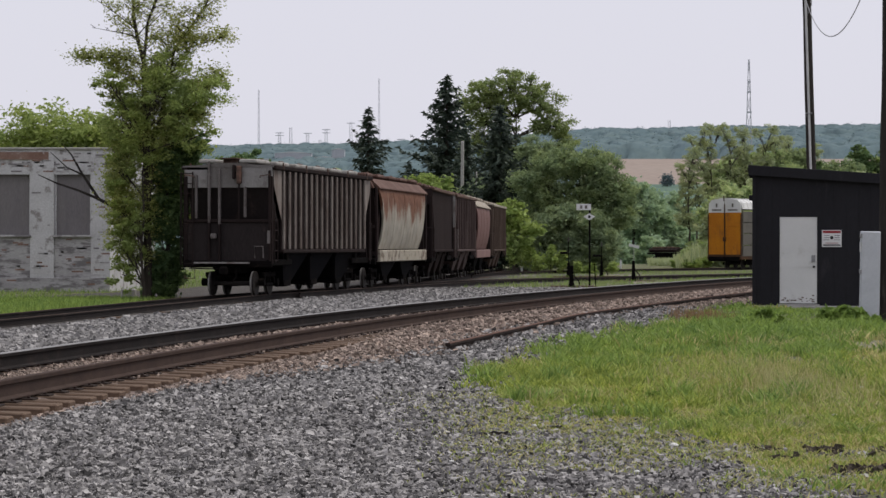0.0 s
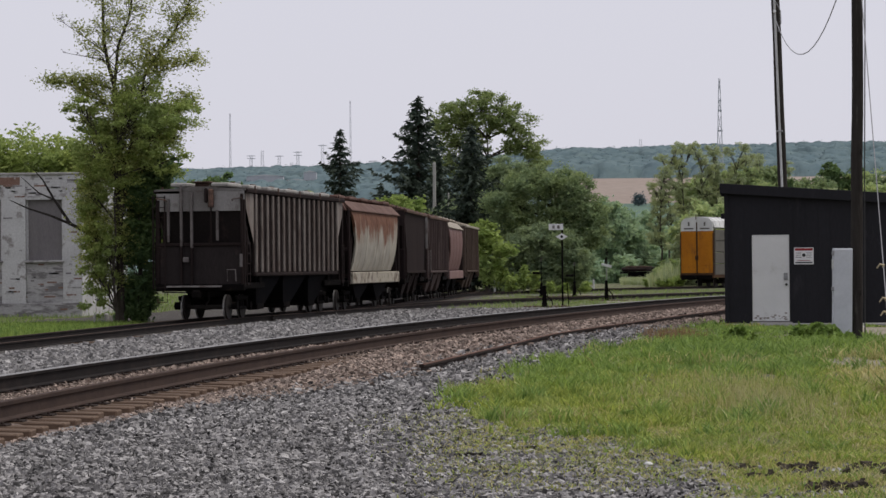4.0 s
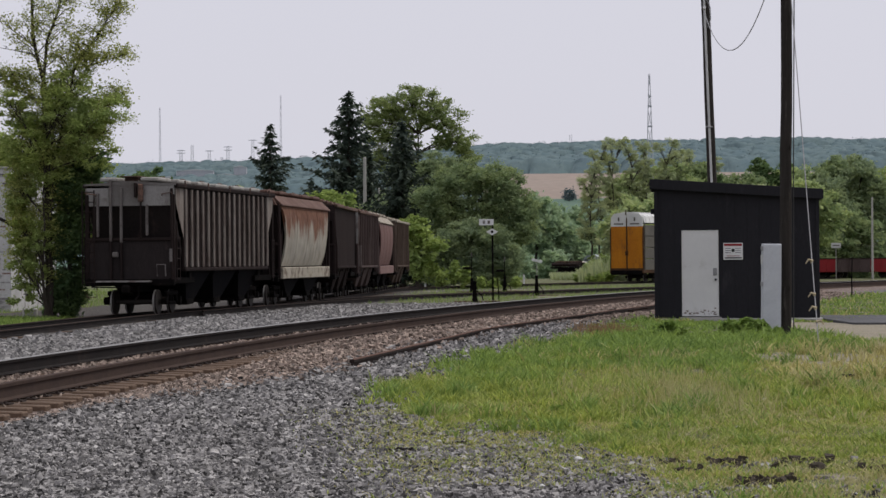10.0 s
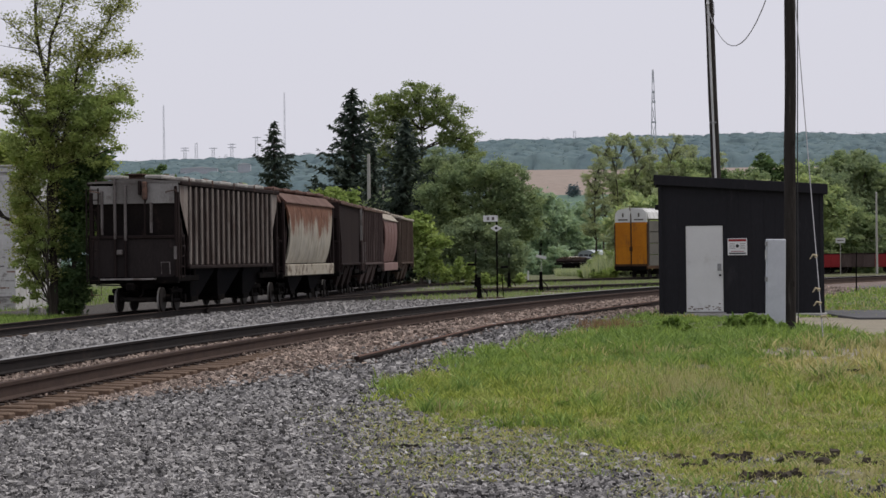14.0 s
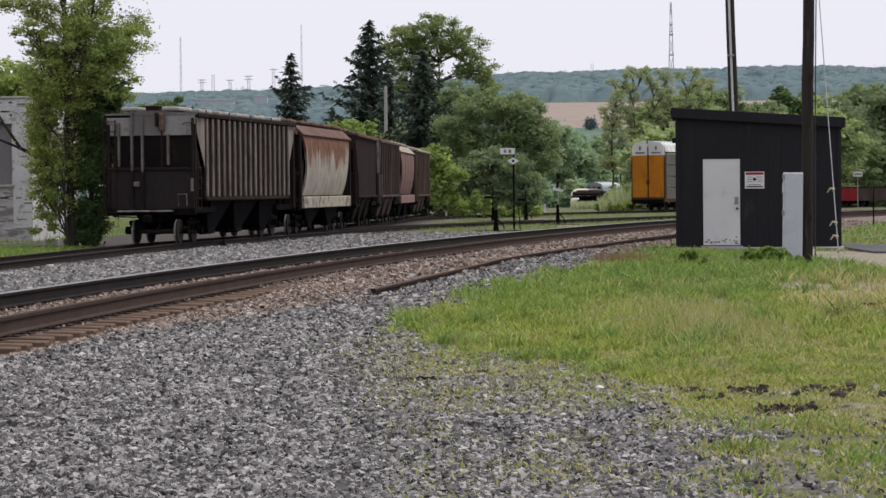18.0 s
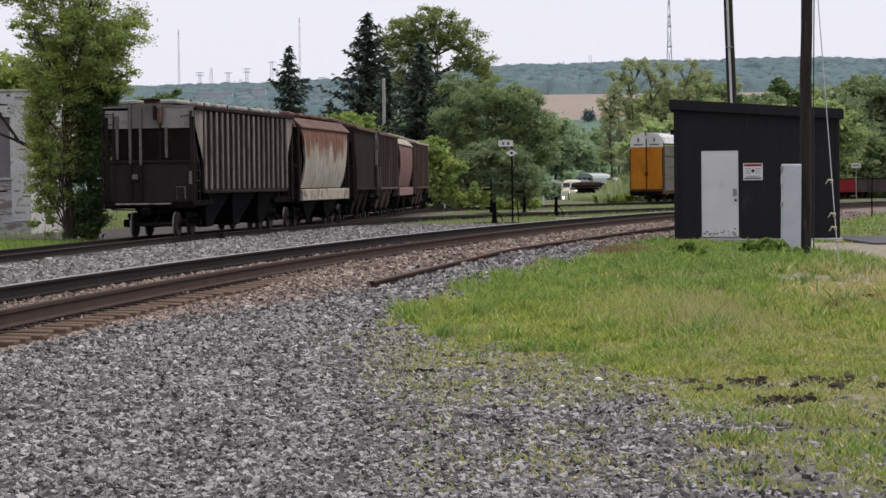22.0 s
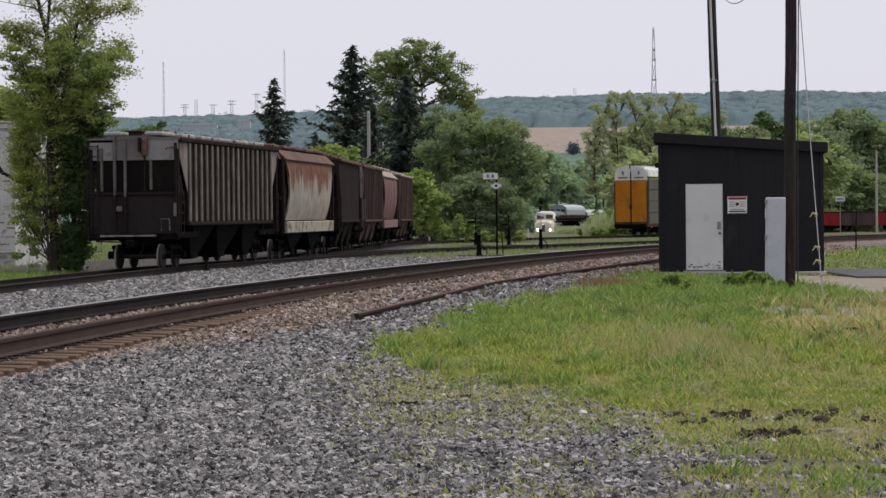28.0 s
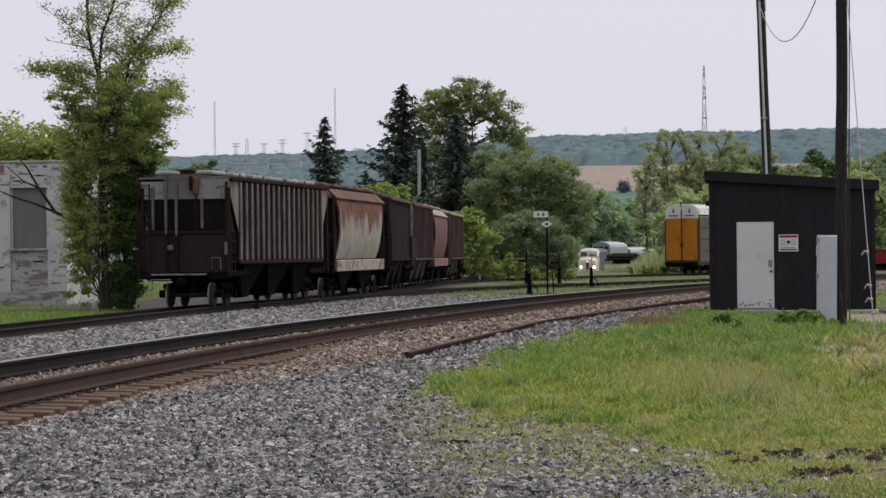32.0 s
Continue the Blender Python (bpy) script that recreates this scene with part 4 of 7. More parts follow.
        if detail:
            for x, za, zb, mt in ((-0.66, 2.5, 4.62, M_POST), (-0.29, 2.45, 4.35, M_POST), (0.62, 2.7, 3.75, M_POST), (-1.12, 2.65, 4.15, M_POST), (-0.66, 1.1, 2.5, panel), (-0.29, 1.1, 2.45, panel), (W - 0.08, 1.1, 4.3, panel)):
                part("end_post", Shape().box((x, ye + sy * 0.04, (za + zb) / 2), (0.085, 0.12, zb - za), 0.02), mt, t)
            ladder(t, -W - 0.08, -W + 0.34, ye + sy * 0.1, 1.1, 4.2, 10, panel)
            for sx in (-1, 1):
                part("corner_grab", Shape().tube([(sx * (W - 0.4), ye + sy * 0.1, 4.05), (sx * (W - 0.4), ye + sy * 0.16, 4.1), (sx * (W - 0.05), ye + sy * 0.16, 4.16), (sx * (W - 0.05), ye + sy * 0.1, 4.1)], 0.02, 6), M_ROOFRUST, t)
            part("brake_box", Shape().box((0.42, ye + sy * 0.1, 4.15), (0.17, 0.16, 0.62), 0.03), M_ROOFRUST, t)
            part("brake_box", Shape().box((0.24, ye + sy * 0.1, 4.25), (0.10, 0.14, 0.5), 0.03), panel, t)
            part("brake_rod", Shape().tube([(0.42, ye + sy * 0.12, 3.9), (0.42, ye + sy * 0.12, 2.6)], 0.025, 6), panel, t)
            part("uncoupling_lever", Shape().tube([(-1.3, ye + sy * 0.22, 0.95), (-0.3, ye + sy * 0.3, 0.92), (0.0, ye + sy * 0.4, 1.0)], 0.025, 6), M_UNDER, t)
            part("end_stencil", Shape().box((W - 0.1, ye + sy * 0.104, 2.02), (0.10, 0.006, 0.44), 0), M_POST, t)
            part("bracket", Shape().box((-0.48, ye + sy * 0.12, 2.05), (0.2, 0.14, 0.18), 0.03), M_POST, t)
            part("hand_hold", Shape().tube([(1.0, ye + sy * 0.16, 1.3), (1.0, ye + sy * 0.22, 1.7), (1.3, ye + sy * 0.22, 1.7), (1.3, ye + sy * 0.16, 1.3)], 0.02, 6), M_POST, t)
            part("lower_rung", Shape().tube([(-1.5, ye + sy * 0.1, 0.72), (-1.5, ye + sy * 0.1, 0.6), (-1.15, ye + sy * 0.1, 0.6), (-1.15, ye + sy * 0.1, 0.95)], 0.02, 6), M_ROOFRUST, t)
        for sx in (-1, 1):
            part("corner_post", Shape().box((sx * (W - 0.06), ye - sy * 0.06, 2.6), (0.14, 0.16, 3.0), 0.02), panel, t)
        side_ladder(t, W + 0.06, ye - sy * 0.5, ye - sy * 0.1, 1.2, 2.6, 5, panel)
        side_ladder(t, -W - 0.06, ye - sy * 0.5, ye - sy * 0.1, 1.2, 2.6, 5, panel)
        coupler(t, ye, sy)
    bays(t, L, bay_n, z0, M_BLACKBAY if detail else panel)
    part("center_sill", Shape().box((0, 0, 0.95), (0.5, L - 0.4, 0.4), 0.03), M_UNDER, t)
    trucks(t, (-L / 2 + 1.7, L / 2 - 1.7))
    for sy in (-1, 1):
        part("brake_rigging", Shape().tube([(0.5, sy * 1.0, 0.75), (0.45, sy * (L / 2 - 3.0), 0.7)], 0.05, 6).box((-0.5, sy * (L / 2 - 3.2), 0.85), (0.5, 1.0, 0.35), 0.08), M_UNDER, t)
    return t


def curved_hopper(name, label, L, line, y_mid, side, roof, dark, sill=None, rust=None):
    """Covered hopper with smooth bulging sides that draw in towards the sill."""
    t = car_thing(name, label, "row of parked hopper cars", line, y_mid)
    z0, z1, zr = 1.6, 4.1, 4.6
    bulge = [(1.30, z0), (1.44, 2.0), (1.53, 2.5), (1.57, 3.0), (1.57, 3.5), (1.53, 3.86), (1.48, z1)]
    for sx in (-1, 1):
        loops = []
        for k in range(9):
            u = -1 + k / 4
            row = []
            for i, (x, z) in enumerate(bulge):
                w = i / (len(bulge) - 1)
                half = L / 2 - 1.45 + 0.95 * w ** 2.4
                row.append((sx * x, u * half, z))
            loops.append(row + [(sx * (p[0] * sx - 0.08), p[1], p[2]) for p in row[::-1]])
        s = Shape()
        s.loft(loops)
        sheet = part("side_sheet", s, side, t, "smooth bulging side sheet")
        for k in range(1, 4):
            y = (-1 + k / 2) * (L / 2 - 1.3)
            part("weld_seam", Shape().tube([(sx * (x + 0.002), y, z) for x, z in bulge], 0.009, 5), side, sheet)
        s = Shape()
        slope = [(1.5, z1 - 0.02), (1.56, z1 + 0.03), (1.18, zr - 0.1), (1.12, zr - 0.16)]
        s.loft([[(sx * x, y, z) for x, z in slope] for y in (-L / 2 + 0.35, L / 2 - 0.35)])
        part("roof_slope", s, roof, t, "sloping roof edge above the side sheet", smooth=0)
        part("eave_lip", Shape().box((sx * 1.55, 0, z1 + 0.0), (0.05, L - 0.7, 0.05), 0.01), roof, t)
        if sill:
            part("sill_box", Shape().box((sx * 1.46, 0, 1.32), (0.2, L - 1.2, 0.48), 0.03), sill, t, "deep stained side sill")
        else:
            part("side_sill", Shape().box((sx * 1.4, 0, 1.3), (0.16, L - 0.6, 0.3), 0.03), dark, t)
        for sy in (-1, 1):
            part("corner_post", Shape().box((sx * 1.45, sy * (L / 2 - 0.25), 2.6), (0.1, 0.16, 3.0), 0.02), dark, t)
            part("end_brace", Shape().box((sx * 1.4, sy * (L / 2 - 0.85), 2.2), (0.08, 0.1, 2.1), 0.02, turn3(sy * 18)), dark, t)
    s = Shape()
    prof = [(-1.36, z1), (-1.15, zr - 0.1), (-0.45, zr), (0.45, zr), (1.15, zr - 0.1), (1.36, z1)]
    s.loft([[(x, y, z) for x, z in prof] for y in (-L / 2 + 0.08, L / 2 - 0.08)])
    part("roof", s, roof, t, "rusted curved steel roof" if rust else "pale curved steel roof")
    roof_gear(t, L, zr, M_ROOFRUST, 5, roof)
    for sy in (-1, 1):
        ye = sy * (L / 2 - 0.1)
        s = Shape()
        s.loft([[(-1.3, ye - sy * 0.1, z1), (1.3, ye - sy * 0.1, z1), (1.3, ye - sy * 0.25, z1), (-1.3, ye - sy * 0.25, z1)], [(-1.3, ye - sy * 2.0, 1.5), (1.3, ye - sy * 2.0, 1.5), (1.3, ye - sy * 2.15, 1.5), (-1.3, ye - sy * 2.15, 1.5)]])
        part("slope_sheet", s, dark, t)
        part("end_sill", Shape().box((0, ye, 1.1), (2.9, 0.24, 0.26), 0.03), M_UNDER, t)
        part("crossbar", Shape().box((0, ye, 2.5), (2.8, 0.1, 0.13), 0.02), dark, t)
        ladder(t, -1.44, -1.0, ye + sy * 0.08, 1.3, 4.0, 8, dark)
        coupler(t, ye, sy)
    bays(t, L, 2, 1.3, M_BLACKBAY, 1.3)
    part("center_sill", Shape().box((0, 0, 0.95), (0.5, L - 0.4, 0.4), 0.03), M_UNDER, t)
    trucks(t, (-L / 2 + 1.9, L / 2 - 1.9))
    return t


M_ROOFRUST = surf("rusty_roof_steel", (0.075, 0.05, 0.042), (0.12, 0.075, 0.058), 1.2, 18, (0.17, 0.10, 0.075), (0.5, 0.66), rough=0.85)
# Near-black bay sheet, darker than the cars' side sheets.
M_BLACKBAY = surf("black_bay_sheet", (0.006, 0.0062, 0.0078), (0.010, 0.0092, 0.0102), 0.9, 14, (0.02, 0.015, 0.013), (0.58, 0.74), rough=0.85)
M_CREAMROOF = surf("cream_roof_edge", (0.40, 0.36, 0.30), (0.30, 0.265, 0.215), 0.8, 16, (0.17, 0.12, 0.09), (0.56, 0.72), rough=0.8)
for dull in (M_UNDER, M_DARKCAR, M_MAROON, M_OLIVE, M_BROWN_PANEL, M_BLACKBAY, M_BROWN):
    dull.node_tree.nodes["Principled BSDF"].inputs["Specular IOR Level"].default_value = 0.03
M_HATCH = surf("pale_roof_hatch", (0.40, 0.385, 0.36), (0.30, 0.285, 0.265), 0.9, 18, (0.16, 0.12, 0.10), (0.56, 0.7), rough=0.75)
M_WHITECAR = rusted("stained_white_paint", (0.28, 0.262, 0.22), (0.38, 0.35, 0.29), (0.108, 0.045, 0.027), (0.165, 0.08, 0.048), 2.62, 3.72, 1.25)
M_WHITESILL = surf("grimy_white_sill", (0.36, 0.325, 0.255), (0.42, 0.385, 0.32), 0.8, 18, (0.10, 0.068, 0.048), (0.5, 0.62), rough=0.8, wear_scale=1.8)
ribbed_hopper("hopper_car", "dark brown covered hopper car with faded ribs and grey end", 15.2, yard_line, 93.3, M_BROWN_PANEL, M_RIB, M_GREYEND, M_ROOF, 17, True, M_BROWN)
curved_hopper("hopper_car", "white curved-sided hopper car streaked with brown rust", 13.3, yard_line, 108.85, M_WHITECAR, M_RUSTROOF, M_DARKCAR, M_WHITESILL, True)
ribbed_hopper("hopper_car", "very dark brown covered hopper car, parked in the row", 13.3, yard_line, 123.35, M_DARKCAR, M_DARKCAR, M_DARKCAR, M_ROOFRUST, 0, False, eave=M_ROOFRUST)
ribbed_hopper("hopper_car", "mauve-brown streaked covered hopper car with a pale end", 13.3, yard_line, 137.85, M_MAROON, M_MAROON, M_GREYEND, M_ROOFRUST, 11, False, eave=M_ROOFRUST)
pale_end = bpy.data.objects["hopper_car.003"]
for x, y, z, h in ((1.42, -6.72, 3.5, 1.5), (1.52, -5.80, 2.1, 1.1)):
    part("pale_plate", Shape().box((x, y, z), (0.32, 0.05, h), 0.01), M_GREYEND, pale_end, "pale weathered end plate")
curved_hopper("hopper_car", "faded pinkish red hopper car with curved sides and pale roof", 13.3, yard_line, 152.35, M_PINK, M_CREAMROOF, M_DARKCAR, M_PINKSILL)
ribbed_hopper("hopper_car", "brown-grey covered hopper car at the end of the row", 13.3, yard_line, 166.85, M_OLIVE, M_OLIVE, M_OLIVE, M_CREAMROOF, 11, False, eave=M_CREAMROOF)


def build_autorack():
    y0 = 217.0
    a = heading(rack_line, y0)
    L = 27.0
    t = thing("autorack_car", "orange and white enclosed auto carrier with closed end doors", "freight car", pose(15.75 + math.sin(a) * L / 2, y0 + math.cos(a) * L / 2, far_z(y0) - 0.1, 0, 0, -math.degrees(a)))
    W, zb, zw, zt = 1.58, 1.05, 4.85, 6.05
    for sx in (-1, 1):
        for i in range(12):
            y = -L / 2 + 0.45 + (L - 0.9) * (i + 0.5) / 12
            wd = (L - 0.9) / 12 - 0.05
            for k in range(4):
                part("side_panel", Shape().box((sx * W, y, zb + 0.5 + k * 0.98), (0.06, wd, 0.92), 0.015), M_RACKSIDE, t)
        for i in range(13):
            y = -L / 2 + 0.45 + (L - 0.9) * i / 12
            part("side_post", Shape().box((sx * (W - 0.03), y, 3.0), (0.1, 0.1, 4.1), 0.015), M_RACKSIDE, t)
        part("side_sill", Shape().box((sx * (W - 0.05), 0, 0.95), (0.14, L, 0.3), 0.03), M_RACKSEAM, t)
    prof = [(-W - 0.04, zw + 0.3), (-W + 0.12, zt - 0.35), (-W + 0.55, zt - 0.08), (-0.5, zt), (0.5, zt), (W - 0.55, zt - 0.08), (W - 0.12, zt - 0.35), (W + 0.04, zw + 0.3)]
    s = Shape()
    s.loft([[(x, y, z) for x, z in prof] for y in (-L / 2 + 0.3, L / 2 - 0.3)])
    part("roof", s, M_RACKWHITE, t, "white corrugated roof")
    for i in range(30):
        y = -L / 2 + 0.6 + (L - 1.2) * i / 29
        part("roof_rib", Shape().tube([(x * 1.003, y, z + 0.015) for x, z in prof], 0.03, 6), M_RACKWHITE, t)
    for sy in (-1, 1):
        ye = sy * (L / 2 - 0.15)
        for sx in (-1, 1):
            dr = part("end_door", Shape().box((sx * 0.78, ye, (zb + zw) / 2), (1.46, 0.1, zw - zb), 0.03), M_ORANGE, t, "closed orange end door leaf")
            for z in (1.9, 2.8, 3.7):
                part("door_rib", Shape().box((sx * 0.78, ye + sy * 0.055, z), (1.36, 0.03, 0.05), 0.01), M_ORANGE, dr)
            part("door_hem", Shape().box((sx * 0.78, ye + sy * 0.03, zb + 0.09), (1.46, 0.1, 0.2), 0.02), M_RACKSEAM, dr)
            top = Shape()
            out = [(sx * 0.05, zw), (sx * 1.51, zw), (sx * 1.48, zt - 0.42), (sx * 1.2, zt - 0.12), (sx * 0.7, zt - 0.03), (sx * 0.05, zt)]
            top.loft([[(x, ye - 0.05, z) for x, z in out], [(x, ye + 0.05, z) for x, z in out]])
            wp = part("door_top", top, M_RACKWHITE, t, "white upper door leaf", smooth=0)
            part("stencil_bar", Shape().box((sx * 0.75, ye + sy * 0.056, zw + 0.22), (0.9, 0.006, 0.12), 0), M_RACKSIDE, wp)
            part("stencil_bar", Shape().box((sx * 0.75, ye + sy * 0.056, zw + 0.62), (0.16, 0.006, 0.34), 0), M_RACKSIDE, wp)
            part("corner_post", Shape().box((sx * 1.53, ye, 2.85), (0.1, 0.16, 3.7), 0.02), M_RACKSEAM, t)
        part("door_seam", Shape().box((0, ye + sy * 0.06, 3.3), (0.09, 0.06, 4.6), 0.01), M_RACKSEAM, t, "dark rusty locking bar between the doors")
        part("lock_box", Shape().box((0, ye + sy * 0.1, 2.55), (0.26, 0.14, 0.36), 0.03), M_RACKSEAM, t)
        part("end_sill", Shape().box((0, ye, 0.85), (3.0, 0.3, 0.4), 0.04), M_UNDER, t)
        for x in (-1.0, 1.0):
            part("step", Shape().box((x, ye + sy * 0.1, 0.5), (0.5, 0.12, 0.05), 0.01), M_UNDER, t)
        coupler(t, ye, sy)
        part("lift_bar", Shape().tube([(0, ye + sy * 0.2, zt - 0.2), (0, ye + sy * 0.2, zt + 0.22)], 0.05, 6), M_RACKSEAM, t)
    trucks(t, (-L / 2 + 3.2, L / 2 - 3.2))


build_autorack()


# ---- the old white building ----
def build_building():
    t = thing("brick_building", "old flat-roofed brick building with peeling white paint and boarded windows", "building", pose(-18.03, 104.6, -0.56))
    W, D, Ht = 19.0, 12.0, 6.0
    pitch, wn_w, wn_z0, wn_z1 = 2.57, 1.57, 2.42, 4.97
    first = -0.81
    cols = [first - wn_w / 2 - pitch * i for i in range(7)]
    edge = 0.0
    for c in cols:
        a, b = c - wn_w / 2, c + wn_w / 2
        part("pier", Shape().box(((edge + b) / 2, 0.2, Ht / 2), (edge - b, 0.4, Ht), 0.0), M_BRICKPAINT, t, "painted brick pier")
        part("spandrel", Shape().box((c, 0.24, (wn_z0 - 0.08) / 2), (wn_w, 0.32, wn_z0 - 0.08), 0.0), M_BRICKLOW, t, "worn brick below the window")
        part("lintel", Shape().box((c, 0.22, (wn_z1 + Ht) / 2), (wn_w, 0.36, Ht - wn_z1), 0.0), M_BRICKPAINT, t)
        w = part("window", Shape().box((c, 0.30, (wn_z0 + wn_z1) / 2), (wn_w, 0.05, wn_z1 - wn_z0), 0.0), M_BOARD, t, "window opening closed with grey boards")
        for k in (-1, 1):
            part("frame", Shape().box((c + k * (wn_w / 2 - 0.04), 0.255, (wn_z0 + wn_z1) / 2), (0.08, 0.05, wn_z1 - wn_z0), 0.01), M_BRICKPAINT, w)
        for k in (-0.26, 0.26):
            part("board_joint", Shape().box((c + k, 0.272, (wn_z0 + wn_z1) / 2), (0.015, 0.008, wn_z1 - wn_z0), 0), M_BOARD, w)
        part("sill", Shape().box((c, 0.12, wn_z0 - 0.04), (wn_w + 0.1, 0.4, 0.1), 0.02), M_BRICKLOW, w)
        edge = a
    part("pier", Shape().box(((edge - W) / 2, 0.2, Ht / 2), (edge + W, 0.4, Ht), 0.0), M_BRICKPAINT, t)
    part("wall", Shape().box((-0.2, D / 2 + 0.2, Ht / 2), (0.38, D - 0.4, Ht), 0.0), M_BRICKPAINT, t)
    part("wall", Shape().box((-W + 0.2, D / 2 + 0.2, Ht / 2), (0.38, D - 0.4, Ht), 0.0), M_BRICKPAINT, t)
    part("wall", Shape().box((-W / 2, D, Ht / 2), (W, 0.4, Ht), 0.0), M_BRICKPAINT, t)
    part("roof", Shape().box((-W / 2, D / 2, Ht - 0.35), (W - 0.5, D - 0.5, 0.2), 0.0), M_ASPHALT, t)
    part("parapet_cap", Shape().box((-W / 2, 0.2, Ht + 0.05), (W + 0.1, 0.5, 0.1), 0.02), M_CONCRETE, t)
    part("plinth", Shape().box((-W / 2, -0.04, 0.32), (W, 0.08, 0.64), 0.02), M_BRICKLOW, t)
    rng = random.Random(21)
    # patches where the paint has come off, course by course
    for k in range(330):
        z = rng.choice([rng.uniform(0.1, 2.3), rng.uniform(5.05, 5.9), rng.uniform(0.1, 5.9)])
        z = round(z / 0.075) * 0.075
        x = -rng.random() * 9.5
        near_w = any(c - wn_w / 2 - 0.2 < x < c + wn_w / 2 + 0.2 for c in cols)
        if near_w and 2.25 < z < 5.05:
            continue
        y = -0.083 if z < 0.64 else (0.074 if near_w and z < 2.3 else 0.034 if near_w else -0.006)
        part("bare_brick", Shape().box((x, y + 0.003, z), (rng.uniform(0.1, 0.5), 0.006, 0.065), 0.0), rng.choice([M_BRICKLOW, M_BRICKLOW, M_BOARD, M_BRICKRED]), t)
    part("bare_band", Shape().box((-5.0, -0.006, 5.75), (4.8, 0.02, 0.32), 0.0), M_BRICKRED, t, "band of bare red brick under the roof edge")


build_building()


# ---- trees ----
def leaves(s, centres, radii, n, size, rng, flat=0.6, droop=0.0, level=0.0):
    """Many small leaf sprays about clump centres."""
    r = np.random.RandomState(rng.randrange(2**31))
    i = r.randint(0, len(centres), n)
    p = np.array([tuple(c) for c in centres])[i] + r.normal(0, 1, (n, 3)) * np.array((1, 1, flat)) * 0.5 * np.array(radii)[i][:, None]
    u = r.normal(0, 1, (n, 3)) * np.array((1, 1, 0.6)) - np.array((0, 0, droop))
    u /= np.linalg.norm(u, axis=1)[:, None]
    w = np.cross(u, r.normal(0, 1, (n, 3)) + np.array((0, -level, level)))
    w /= np.linalg.norm(w, axis=1)[:, None] + 1e-9
    k = size * r.uniform(0.6, 1.35, (n, 1))
    fold = np.cross(u, w) * k * 0.22
    n0 = len(s.v)
    s.v += np.stack([p - u * k, p + w * k * 0.45 + fold, p + u * k, p - w * k * 0.45 + fold], 1).reshape(-1, 3).tolist()
    f = (np.array([(0, 1, 2), (0, 2, 3)])[None] + n0 + 4 * np.arange(n)[:, None, None]).reshape(-1, 3)
    s.f += f.tolist()
    s.s += [0] * (2 * n)


def broadleaf(name, label, at, h, crowns, mat, seed, n=5000, leaf=0.2, trunk=0.3, clumps=60, group="", limb_r=0.09, loose=1.0, lean=0.0, core=0.2):
    """crowns: x, y, z, rx, ry, rz about the foot of the trunk, metres."""
    rng = random.Random(seed)
    t = thing(name, label, "tree" if h > 4 else "bush", pose(*at), group)
    top = Vector((lean, 0, h * 0.8))
    pts = [Vector((0, 0, -0.3)).lerp(top, i / 8) + Vector((rng.uniform(-1, 1), rng.uniform(-1, 1), 0)) * 0.02 * h * (i > 0) * 0.5 for i in range(9)]
    s = Shape().tube(pts, [trunk * (1.25 if i == 0 else 1 - 0.1 * i) for i in range(9)], 9)
    total = sum(c[3] * c[4] * c[5] for c in crowns)
    cents, rads = [], []
    for c in crowns:
        k = max(4, int(clumps * c[3] * c[4] * c[5] / total))
        base = pts[min(8, max(1, int(8 * max(0.1, (c[2] - c[5] * 0.7) / (h * 0.8)))))]
        ctr = Vector(c[:3])
        s.tube([base, base.lerp(ctr, 0.5) + Vector((0, 0, 0.1 * c[5])), ctr], [limb_r * 1.2, limb_r * 0.8, limb_r * 0.35], 6)
        for _ in range(k):
            d = Vector((rng.gauss(0, 1), rng.gauss(0, 1), rng.gauss(0, 1))).normalized() * (0.45 + 0.6 * rng.random() ** 0.6)
            p = ctr + Vector((d.x * c[3], d.y * c[4], d.z * c[5]))
            cents.append(p)
            rads.append(min(c[3:6]) * rng.uniform(0.22, 0.5) * loose)
            if rng.random() < 0.55:
                mid = ctr.lerp(p, 0.5) + Vector((0, 0, 0.12 * c[5]))
                s.tube([base.lerp(ctr, rng.uniform(0.35, 1.0)) + Vector((rng.uniform(-0.25, 0.25) * c[3], rng.uniform(-0.25, 0.25) * c[4], 0)), mid, p], [limb_r * 0.5, limb_r * 0.3, limb_r * 0.12], 5)
    part("trunk", s, M_BARK, t)
    cr = Shape()
    leaves(cr, cents, rads, n, leaf, rng)
    if core:
        leaves(cr, [c[:3] for c in crowns], [min(c[3:6]) * 0.85 for c in crowns], int(n * core), leaf * 1.9, rng)
    part("crown", cr, mat, t, smooth=0)
    return t


